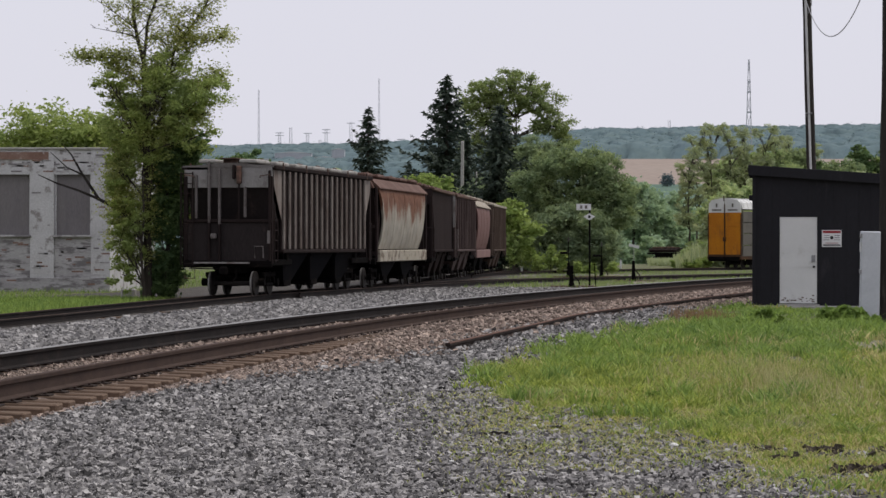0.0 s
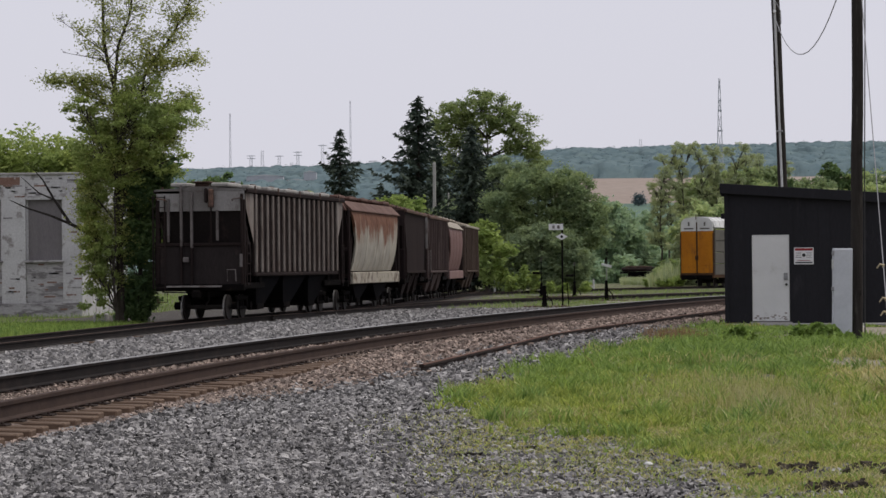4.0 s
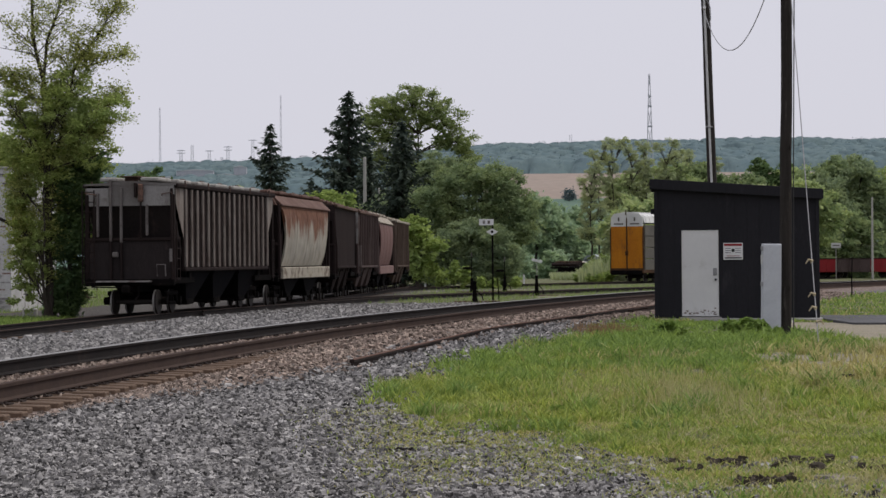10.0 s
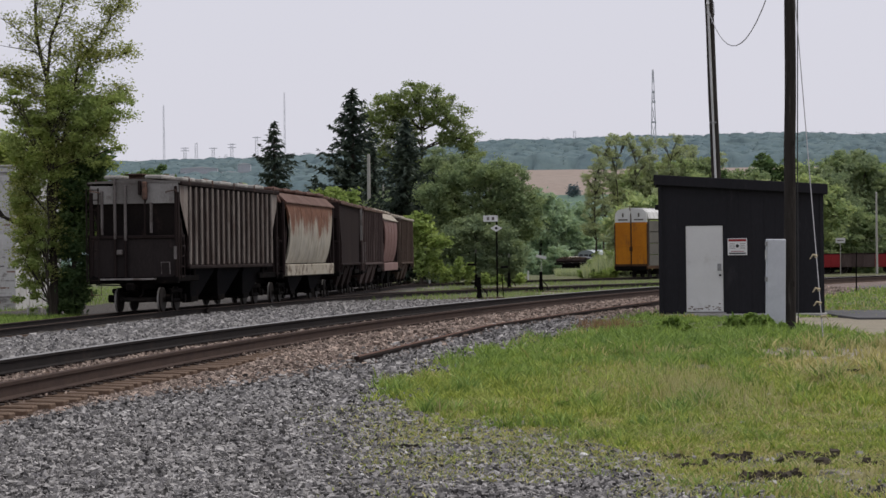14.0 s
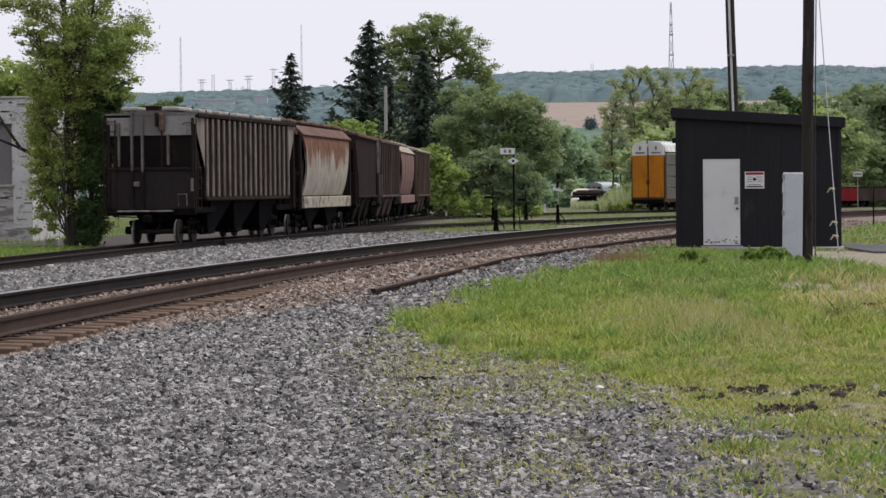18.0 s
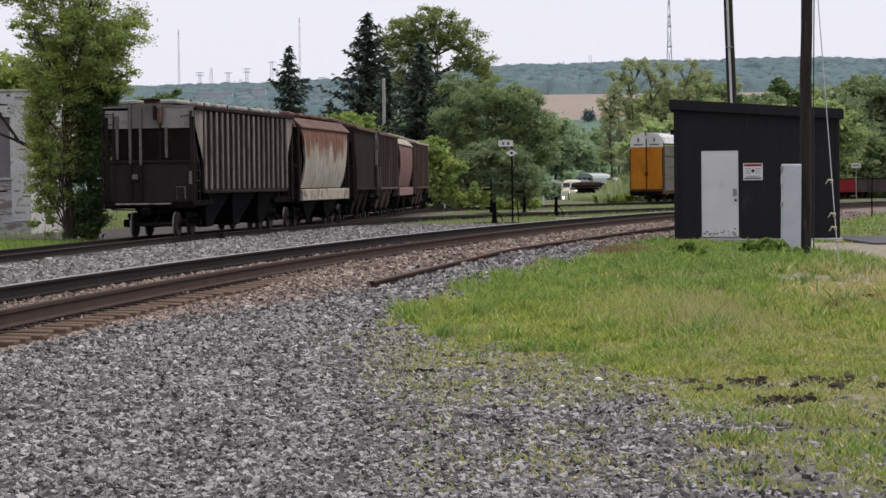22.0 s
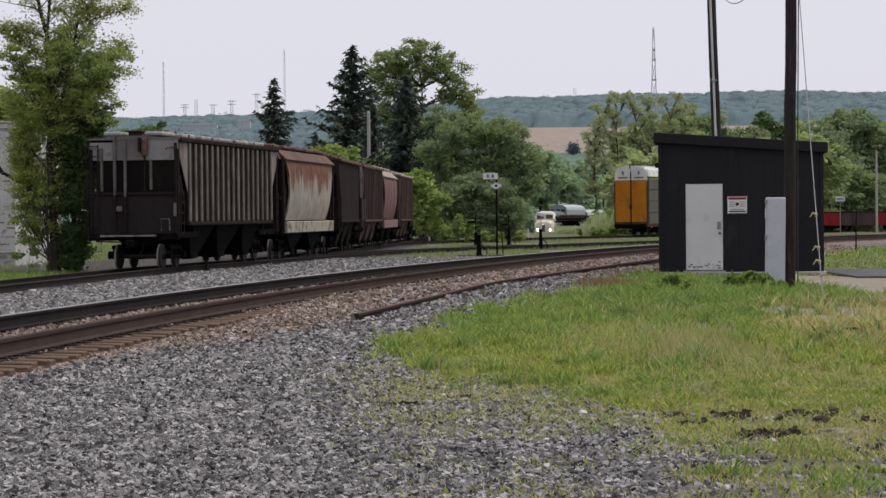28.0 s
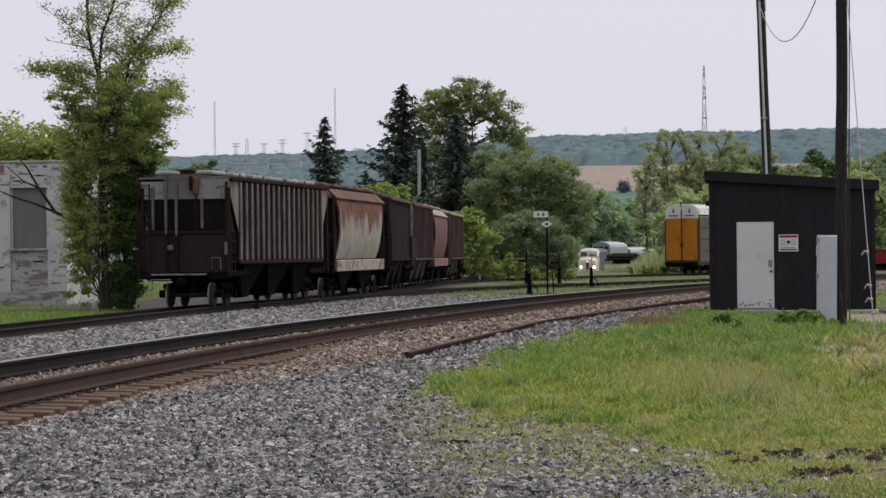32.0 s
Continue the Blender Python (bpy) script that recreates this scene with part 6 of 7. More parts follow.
for i, (x, y, h, w) in enumerate(((27.6, 308.0, 14.6, 3.6), (31.4, 310.0, 14.8, 3.6), (23.4, 309.0, 13.8, 3.6), (47.0, 300.0, 14.6, 3.8))):
    broadleaf("hedge_tree", "full green tree in the belt beyond the siding", gz(x, y), h,
              [(0, 0, h - 2.0, w * 0.7, w * 0.7, 1.7), (-w * 0.5, 0, h - 3.4, w * 0.7, w * 0.6, 1.7), (w * 0.5, 0, h - 3.6, w * 0.7, w * 0.6, 1.7), (0, 0, h - 6.0, w, w * 0.7, 2.2)], M_LEAF_OAK if i % 2 else M_LEAF_FAR, 180 + i, 9000, 0.2, 0.24, 130, "tree belt beyond the siding", 0.08)
# weeds before the siding and the valley's trees
for i, (px, y, h) in enumerate(((13.0, 228, 1.0), (14.6, 226, 1.2), (13.4, 224, 0.8), (16.4, 246, 3.0), (15.0, 250, 2.4), (14.2, 247, 1.7), (17.2, 262, 3.2))):
    broadleaf("tall_weeds", "clump of tall pale green weeds by the siding", gz(px, y), h, [(0, 0, h * 0.45, 0.8, 0.8, h * 0.4), (0.4, 0, h * 0.7, 0.45, 0.45, h * 0.3)], M_LEAF_LIME if i % 3 else M_LEAF_FAR, 130 + i, 800, 0.13, 0.03, 26, limb_r=0.02, group="weed clumps by the siding")
for i in range(12):
    rr = random.Random(160 + i)
    y = rr.uniform(232, 262)
    x = y * rr.uniform(0.0525, 0.066)
    h = 1.0 + 1.9 * smoothstep(0.052, 0.064, x / y) * rr.uniform(0.6, 1.1)
    broadleaf("tall_weeds", "clump of tall pale green weeds by the siding", gz(x, y), h, [(0, 0, h * 0.4, 0.7, 0.7, h * 0.4), (rr.uniform(-0.4, 0.4), 0, h * 0.75, 0.4, 0.4, h * 0.28), (rr.uniform(-0.5, 0.5), 0, h * 0.6, 0.4, 0.4, h * 0.3)], M_LEAF_LIME if i % 2 else M_LEAF_FAR, 160 + i, 900, 0.12, 0.03, 30, limb_r=0.02, group="weed clumps by the siding")
rng = random.Random(140)
for i in range(13):
    y = rng.uniform(440, 620)
    px = y * rng.uniform(0.018, 0.066)
    h = rng.uniform(6, 9) + 0.012 * (y - 440)
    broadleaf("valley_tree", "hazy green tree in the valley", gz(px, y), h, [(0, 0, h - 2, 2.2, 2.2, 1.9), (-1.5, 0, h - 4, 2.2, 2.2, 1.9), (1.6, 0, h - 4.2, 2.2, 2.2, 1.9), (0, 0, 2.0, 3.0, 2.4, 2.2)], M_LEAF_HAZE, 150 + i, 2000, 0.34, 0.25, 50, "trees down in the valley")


def build_woods():
    """Wooded ridge: ragged crowns on the far hill."""
    rng = random.Random(200)
    s = Shape()
    xs, ys = np.arange(-640.0, 680.0, 3.0), np.arange(1984.0, 2680.0, 6.0)
    gx, gy = np.meshgrid(xs, ys)
    top = np.full(gx.shape, -1.0)
    for _ in range(12000):
        cx, cy = rng.uniform(-640, 680), rng.uniform(1990, 2675)
        r = rng.uniform(4.0, 8.0)
        i0, i1 = np.searchsorted(xs, (cx - r, cx + r))
        j0, j1 = np.searchsorted(ys, (cy - r, cy + r))
        d2 = (gx[j0:j1, i0:i1] - cx) ** 2 + (gy[j0:j1, i0:i1] - cy) ** 2
        crown = rng.uniform(5.0, 9.0) + 0.6 * np.sqrt(np.maximum(0.0, r * r - d2)) - 6.0 * (d2 > r * r)
        top[j0:j1, i0:i1] = np.maximum(top[j0:j1, i0:i1], crown)
    top[0], top[1], top[2] = -1.0, top[1] * 0.35, top[2] * 0.7
    s.v = [(float(gx[j, i]), float(gy[j, i]), ground_z(float(gx[j, i]), float(gy[j, i])) + float(top[j, i])) for j in range(len(ys)) for i in range(len(xs))]
    nx = len(xs)
    s.f = [(j * nx + i, j * nx + i + 1, (j + 1) * nx + i + 1, (j + 1) * nx + i) for j in range(len(ys) - 1) for i in range(nx - 1)]
    s.s = [0] * len(s.f)
    spots = [rng.randrange(len(s.v)) for _ in range(30000)]
    leaves(s, [Vector(s.v[k]) for k in spots], [2.6] * len(spots), 26000, 0.7, rng, 0.6)
    solid("far_woods", s, M_HILL, "wooded ridge on the skyline, blue-green with painted haze", "woods", kind="stuff", smooth=180)
    s = Shape()
    x, y = 72.3, 1445.0
    z = ground_z(x, y)
    leaves(s, [Vector((x, y, z + 2)), Vector((x - 2.2, y, z + 2.5)), Vector((x + 2.2, y, z + 2.5)), Vector((x - 1.5, y, z + 5)), Vector((x + 1.5, y, z + 5))], [2.0] * 5, 900, 0.6, rng, 1.0)
    lone = thing("field_thicket", "lone dark thicket in the ploughed field", "bush")
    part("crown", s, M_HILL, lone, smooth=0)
    part("trunk", Shape().tube([(x, y, z - 1), (x, y, z + 4)], 0.4, 6), M_BARK, lone)


build_woods()


# ---- masts and pylons on the skyline ----
def mast(name, label, x, y, z0, z1, w0, w1, arms=0):
    t = thing(name, label, "mast", pose(x, y, z0))
    h, s = z1 - z0, Shape()
    n = 9
    for sx in (-1, 1):
        for sy in (-1, 1):
            s.tube([(sx * w0, sy * w0, 0), (sx * w1, sy * w1, h)], max(0.09, w0 * 0.055), 4)
    part("leg_frame", s, M_TOWER, t)
    s = Shape()
    for i in range(n):
        a, b = i / n, (i + 1) / n
        wa, wb = w0 + (w1 - w0) * a, w0 + (w1 - w0) * b
        for sy in (-1, 1):
            s.tube([(-wa, sy * wa, h * a), (wb, sy * wb, h * b)], max(0.05, w0 * 0.026), 4)
            s.tube([(wa, sy * wa, h * a), (-wb, sy * wb, h * b)], max(0.05, w0 * 0.026), 4)
            s.tube([(sy * wa, -wa, h * a), (sy * wb, wb, h * b)], max(0.05, w0 * 0.026), 4)
    tagged(part("bracing", s, M_TOWER, t), kind="stuff")
    for i in range(arms):
        z = h * (0.95 - 0.16 * i)
        part("cross_arm", Shape().box((0, 0, z), (w0 * 5.5, w0 * 0.5, w0 * 0.35), 0.02), M_TOWER, t)
    return t


mast("lattice_tower", "tall grey lattice radio tower behind the trees", 82.3, 1000.0, ground_z(82, 1000), 75.0, 1.9, 0.22)
for z, w in ((62, 0.8), (66, 0.6), (54, 1.0)):
    solid("tower_antenna", Shape().box((82.3, 999.0, z), (w * 2, 0.5, 0.7), 0.05), M_TOWER, "grey antenna bracket on the lattice tower", "antenna")
for px, py in ((283, 203), (497, 183)):
    x = (px - 784) / 4446 * 2500
    mast("radio_mast", "slender grey radio mast on the far ridge", x, 2500, 96, 1.5 + (477 - py) / 4446 * 2500, 0.9, 0.5)
for px, py, a in ((320, 278, 2), (340, 270, 0), (370, 279, 1), (403, 272, 2), (447, 260, 1), (536, 290, 1), (392, 292, 0), (1010, 257, 0)):
    x = (px - 784) / 4446 * 2450
    mast("power_pylon", "grey power pylon on the far ridge", x, 2450, 95, 1.5 + (477 - py) / 4446 * 2450, 1.5, 1.1, a)
for k, (px, py, w) in enumerate(((345, 318, 70), (400, 326, 46), (300, 330, 30), (425, 312, 24))):
    y = 2150.0
    x = (px - 784) / 4446 * y
    z = 1.5 + (477 - py) / 4446 * y
    b = thing("works_building", "low pale industrial building on the hillside", "building", pose(x, y, z - 4), "buildings on the hillside")
    part("wall", Shape().box((0, 0, 1.0), (w * 0.45, 9, 8.0), 0.0), M_TOWER, b)
    part("roof", Shape().loft([[(-w * 0.235, yy, 5.0), (0, yy, 6.4), (w * 0.235, yy, 5.0)] for yy in (-5, 5)]), M_PVC, b)


# ---- yard furniture ----
def lamp_post(name, label, x, y, z0, z1, r, mat):
    t = thing(name, label, "pole", pose(x, y, z0))
    part("shaft", Shape().tube([(0, 0, -0.2), (0, 0, (z1 - z0) / 2), (0.02, 0, z1 - z0)], [r, r * 0.9, r * 0.75], 10), mat, t)
    part("cap", Shape().tube([(0.02, 0, z1 - z0), (0.02, 0, z1 - z0 + 0.06)], [r * 0.85, r * 0.5], 10), mat, t)
    return t


lamp_post("bare_pole", "pale weathered wooden pole before dark spruces", -6.3, 201.0, ground_z(-6.3, 201), 9.7, 0.17, M_POLE_PALE)
lamp_post("bare_pole", "thin pale pole behind the parked cars", -5.3, 206.0, ground_z(-5.3, 206), 7.4, 0.09, M_POLE_PALE)
lamp_post("bare_pole", "thin pale pole beside the red gondola", 41.6, 244.0, ground_z(41.6, 244), 7.2, 0.12, M_POLE_PALE)
lamp_post("marker_post", "thin dark marker post in the grass by the main track", 16.3, 100.5, ground_z(16.3, 100.5), 1.45, 0.03, M_UNDER)

sgn = thing("switch_target", "white switch target and number board on a thin dark post", "railway sign", pose(2.40, 124.0, ground_z(2.4, 124)))
g0 = ground_z(2.4, 124)
part("post", Shape().tube([(0, 0, -0.1), (0, 0, 3.56 - g0)], 0.045, 8), M_UNDER, sgn)
part("board", Shape().box((-0.30, -0.06, 3.35 - g0), (0.72, 0.02, 0.30), 0.004), M_WHITE, sgn, "white number board")
for dx in (-0.42, -0.18):
    part("number_bar", Shape().box((dx, -0.073, 3.35 - g0), (0.12, 0.006, 0.16), 0), M_GREYEND, sgn)
s = Shape()
out = [(-0.30, 0), (0, -0.17), (0.30, 0), (0, 0.17)]
s.loft([[(x - 0.02, -0.06, z + 2.87 - g0) for x, z in out], [(x - 0.02, -0.08, z + 2.87 - g0) for x, z in out]])
part("target", s, M_WHITE, sgn, "white diamond target", smooth=0)
part("target_spot", Shape().tube([(-0.02, -0.078, 2.87 - g0), (-0.02, -0.09, 2.87 - g0)], 0.07, 10), M_INK, sgn)
part("brace", Shape().tube([(0.3, 0, -0.1), (0.24, 0, 1.1)], 0.03, 6), M_UNDER, sgn)


def switch_stand(label, x, y, h, tall=0.0, cap=False):
    t = thing("switch_stand", label, "switch stand", pose(x, y, ground_z(x, y)), "switch stands in the yard")
    s = Shape()
    s.loft([[(sx * w, sy * w, z) for sx, sy in ((-1, -1), (1, -1), (1, 1), (-1, 1))] for z, w in ((0.0, 0.17), (h * 0.25, 0.11), (h * 0.75, 0.085), (h, 0.075))])
    part("housing", s, M_UNDER, t, smooth=0)
    part("head_block", Shape().box((0, 0, h + 0.05), (0.2, 0.2, 0.14), 0.04), M_UNDER, t)
    part("lever", Shape().tube([(0.1, 0, h * 0.6), (0.34, -0.1, h * 0.35), (0.4, -0.12, 0.1)], 0.028, 6), M_UNDER, t)
    if cap:
        part("target", Shape().box((-0.1, 0, h + 0.2), (0.24, 0.04, 0.22), 0.02), M_RACKSIDE, t)
    if tall:
        part("mast", Shape().tube([(0, 0, h), (0, 0, tall)], 0.035, 6), M_UNDER, t)
        part("target", Shape().box((0, -0.03, tall - 0.1), (0.08, 0.03, 0.26), 0.01), M_RACKSIDE, t, "small pale target blade")
        part("lamp_box", Shape().box((-0.3, 0, tall * 0.62), (0.5, 0.16, 0.16), 0.03), M_UNDER, t)
    part("base_tie", Shape().box((0.1, 0, 0.0), (2.2, 0.24, 0.14), 0.02), M_TIE, t)


switch_stand("black iron switch stand between yard tracks", 1.45, 119.5, 0.9)
switch_stand("black iron switch stand in the grass strip", 5.2, 141.5, 1.05)
switch_stand("tall switch stand with a small pale target", 3.95, 164.0, 0.9, 2.2)
switch_stand("tall switch stand with a small pale target", 1.75, 160.0, 0.8, 2.5)
sb = thing("tilted_sign", "small tilted white board on a low post", "sign", pose(7.6, 206.0, ground_z(7.6, 206)))
part("post", Shape().tube([(0, 0, -0.1), (0, 0, 2.0)], 0.03, 8), M_POLE_PALE, sb)
part("board", Shape().box((0.0, -0.07, 2.02), (0.86, 0.03, 0.22), 0.01, turn3(0, 14)), M_WHITE, sb)
for x, y, h in ((6.5, 205.0, 0.9), (-1.4, 186.0, 1.1)):
    pm = thing("marker_post", "short pale marker post in the weeds", "post", pose(x, y, ground_z(x, y)), "marker posts in the yard")
    part("shaft", Shape().box((0, 0, h / 2), (0.14, 0.08, h), 0.015), M_WHITE, pm)
    part("cap", Shape().box((0, 0, h + 0.02), (0.16, 0.1, 0.05), 0.01), M_GREYEND, pm)

fc = thing("flat_wagon", "dark low flat wagon standing in the weeds", "freight car", pose(14.2, 296.0, ground_z(14.2, 296) + 0.15, 0, 0, -14))
part("deck", Shape().box((0, 2.5, 1.12), (3.3, 6.0, 0.2), 0.03), M_UNDER, fc)
part("load", Shape().box((0.0, 2.5, 1.5), (3.0, 5.6, 0.5), 0.06), M_DARKCAR, fc, "dark load of scrap ties")
for i in range(5):
    part("scrap_tie", Shape().box((-1.0 + 0.5 * i, 2.2, 1.80 + 0.04 * (i % 2)), (0.24, 5.4, 0.18), 0.02, turn3(0, 0, random.Random(i).uniform(-3, 3))), M_TIE, fc)
part("end_board", Shape().box((0.25, -0.45, 1.6), (3.3, 0.1, 0.16), 0.02), M_MAROON, fc)
part("center_sill", Shape().box((0, 2.5, 0.68), (1.5, 5.8, 0.7), 0.03), M_UNDER, fc)
trucks(fc, (0.9, 4.2))

gon = thing("red_gondola", "low red steel gondola car with a grey middle panel", "freight car", pose(42.0, 252.0, ground_z(42, 252) + 0.1, 0, 0, 64))
for sx in (-1, 1):
    for a, b, m in ((-4.6, -2.4, M_RED), (-2.4, 1.2, M_MAROON), (1.2, 4.6, M_RED)):
        part("side_panel", Shape().box((sx * 1.4, -(a + b) / 2, 1.25), (0.1, b - a - 0.04, 1.3), 0.02), m, gon)
    for i in range(9):
        part("side_stake", Shape().box((sx * 1.47, -4.5 + 9 * i / 8, 1.25), (0.08, 0.12, 1.3), 0.02), M_RED if i in (0, 1, 7, 8, 2) else M_MAROON, gon)
    part("top_rail", Shape().box((sx * 1.42, 0, 1.95), (0.16, 9.3, 0.1), 0.02), M_DARKCAR, gon)
for y in (-4.65, 4.65):
    part("end_panel", Shape().box((0, y, 1.25), (2.8, 0.1, 1.3), 0.02), M_RED, gon)
part("floor", Shape().box((0, 0, 0.72), (2.8, 9.3, 0.2), 0.03), M_UNDER, gon)
trucks(gon, (-3.1, 3.1))


def small_house(label, x, y, w, d, h, rise, wall, roof, turn):
    t = thing("small_house", label, "house", pose(x, y, ground_z(x, y), 0, 0, turn))
    part("wall", Shape().box((0, 0, h / 2), (w, d, h), 0.0), wall, t)
    part("gable", Shape().loft([[(-w / 2, yy, h), (w / 2, yy, h), (0, yy, h + rise - 0.06)] for yy in (-d / 2, d / 2)]), wall, t, smooth=0)
    for sx in (-1, 1):
        a = math.degrees(math.atan2(rise, w / 2))
        ln = math.hypot(rise, w / 2) + 0.4
        part("roof", Shape().box((sx * w / 4, 0, h + rise / 2 + 0.04), (ln, d + 0.8, 0.12), 0.02, turn3(0, sx * a)), roof, t)
    wd = part("window", Shape().box((w * 0.2, -d / 2 - 0.01, h * 0.55), (0.9, 0.06, 1.0), 0.01), M_GLASS, t)
    part("frame", Shape().box((w * 0.2, -d / 2 - 0.02, h * 0.55), (1.06, 0.04, 0.08), 0.01), M_WHITE, wd)
    part("door", Shape().box((-w * 0.2, -d / 2 - 0.01, 1.0), (0.9, 0.06, 2.0), 0.01), M_WHITE, t)


small_house("grey-roofed house half hidden by trees", 47.4, 268, 5.2, 7, 2.4, 1.3, M_GREYEND, M_RACKSIDE, 55)
small_house("low shed with a pale roof behind the gondola", 48.4, 246, 4.2, 5, 1.4, 0.6, M_POLE_PALE, M_PVC, 60)
hs = thing("yard_sign", "small white board among the trees", "sign", pose(39.0, 250.0, ground_z(39, 250)))
part("post", Shape().tube([(0, 0, -0.1), (0, 0, 3.2)], 0.035, 8), M_POLE_PALE, hs)
part("board", Shape().box((0, -0.08, 3.35), (0.95, 0.04, 0.5), 0.01), M_PVC, hs)
part("text_bar", Shape().box((0, -0.105, 3.35), (0.7, 0.006, 0.14), 0), M_GREYEND, hs)


# ---- the arriving train ----
def build_loco():
    t = thing("locomotive", "streamlined cream-fronted diesel locomotive with lit headlamps", "locomotive")
    W = 1.58

    def ring(y, w, z0, z1, shoulder):
        return [(-w, y, z0), (w, y, z0), (w, y, z1 - shoulder), (w * 0.82, y, z1 - shoulder * 0.3), (w * 0.4, y, z1), (-w * 0.4, y, z1), (-w * 0.82, y, z1 - shoulder * 0.3), (-w, y, z1 - shoulder)]

    s = Shape()
    s.loft([ring(0.0, 0.85, 0.75, 2.3, 0.5), ring(0.15, 1.2, 0.65, 2.65, 0.5), ring(0.7, 1.5, 0.6, 2.95, 0.5), ring(1.7, W, 0.6, 3.1, 0.5)])
    part("nose", s, M_LOCO, t, "rounded cream nose")
    s = Shape()
    s.loft([ring(1.55, W * 0.97, 2.8, 3.35, 0.2), ring(2.1, W, 2.8, 4.15, 0.5), ring(3.4, W, 0.7, 4.4, 0.55)])
    cab = part("cab", s, M_LOCO, t, "cream cab with a split windscreen")
    for sx in (-1, 1):
        part("windscreen", Shape().box((sx * 0.72, 1.62, 3.55), (1.12, 0.08, 0.74), 0.05, turn3(-32)), M_GLASS, cab)
        part("side_window", Shape().box((sx * (W + 0.005), 2.7, 3.3), (0.06, 0.8, 0.7), 0.04), M_GLASS, cab)
        part("ditch_light", Shape().tube([(sx * 0.95, 0.02, 1.45), (sx * 0.95, 0.22, 1.45)], [0.2, 0.22], 14), M_LAMP, t, "bright round lamp")
        part("number_box", Shape().box((sx * 0.9, 0.85, 2.72), (0.5, 0.3, 0.24), 0.04), M_INK, t)
    part("headlight", Shape().tube([(0, 0.05, 2.2), (0, 0.3, 2.25)], [0.18, 0.24], 14), M_LAMP, t, "lit nose headlamp")
    part("nose_stripe", Shape().box((0, -0.01, 1.7), (0.46, 0.05, 1.15), 0.02), M_LOCO_SIDE, t)
    s = Shape()
    s.loft([ring(3.4, W, 0.75, 4.38, 0.55), ring(15.6, W, 0.75, 4.38, 0.55)])
    part("body", s, M_LOCO_SIDE, t, "dark grey body side")
    for i in range(4):
        for sx in (-1, 1):
            part("porthole", Shape().tube([(sx * (W - 0.02), 5.0 + 2.6 * i, 2.6), (sx * (W + 0.03), 5.0 + 2.6 * i, 2.6)], 0.32, 14), M_STEEL, t)
    for i in range(5):
        part("roof_fan", Shape().tube([(0, 5 + 2.1 * i, 4.36), (0, 5 + 2.1 * i, 4.5)], 0.55, 16), M_LOCO_SIDE, t)
    s = Shape()
    s.loft([[(-1.3, 0.0, 0.7), (1.3, 0.0, 0.7), (1.3, 0.5, 0.7), (-1.3, 0.5, 0.7)], [(-1.1, -0.25, 0.12), (1.1, -0.25, 0.12), (1.2, 0.3, 0.12), (-1.2, 0.3, 0.12)]])
    part("pilot", s, M_LOCO_SIDE, t, smooth=0)
    part("coupler", Shape().box((0, -0.35, 0.85), (0.3, 0.7, 0.3), 0.06), M_UNDER, t)
    trucks(t, (3.3, 12.4))
    part("fuel_tank", Shape().box((0, 7.8, 0.6), (2.4, 4.0, 0.7), 0.1), M_UNDER, t)
    return t


def build_coach(label, L, H, front_windows):
    t = thing("passenger_coach", label, "passenger coach")
    W = 1.52

    def ring(y, k=1.0):
        return [(-W * k, y, 0.95), (W * k, y, 0.95), (W * k, y, H - 0.85), (W * 0.9 * k, y, H - 0.4), (W * 0.5 * k, y, H - 0.08), (0, y, H), (-W * 0.5 * k, y, H - 0.08), (-W * 0.9 * k, y, H - 0.4), (-W * k, y, H - 0.85)]

    s = Shape()
    s.loft([ring(0.0, 0.96), ring(0.3), ring(L - 0.3), ring(L, 0.96)])
    s.s = [1 if i % 9 in (2, 3, 4, 5, 6, 7) and i < 27 else 0 for i in range(len(s.f))]
    part("body", s, [M_COACH, M_SILVER], t, "grey-green body with a silver roof")
    for i in range(int(L / 2.2)):
        for sx in (-1, 1):
            part("window", Shape().box((sx * (W + 0.004), 1.6 + 2.2 * i, 2.75), (0.05, 1.3, 0.8), 0.05), M_GLASS, t)
    if front_windows:
        for x in (-0.85, 0.0, 0.85):
            part("front_window", Shape().box((x, -0.01, H - 0.95), (0.66, 0.06, 0.42), 0.05), M_GLASS, t)
    part("end_door", Shape().box((0, -0.03, 2.1), (0.9, 0.1, 2.1), 0.05), M_LOCO_SIDE, t)
    part("skirt", Shape().box((0, L / 2, 0.8), (2.7, L - 6, 0.4), 0.05), M_UNDER, t)
    for i in range(4):
        part("roof_vent", Shape().box((0, 3 + (L - 6) * i / 3, H + 0.02), (0.7, 0.9, 0.14), 0.05), M_SILVER, t)
    trucks(t, (3.0, L - 3.0))
    return t


LOCO = build_loco()
COACHES = [(build_coach("tall grey-green dome coach with windows in its front", 22.0, 5.75, True), 16.6), (build_coach("grey-green passenger coach with a silver roof", 24.0, 5.3, False), 39.4), (build_coach("grey-green passenger coach with a silver roof", 24.0, 5.3, False), 64.2)]


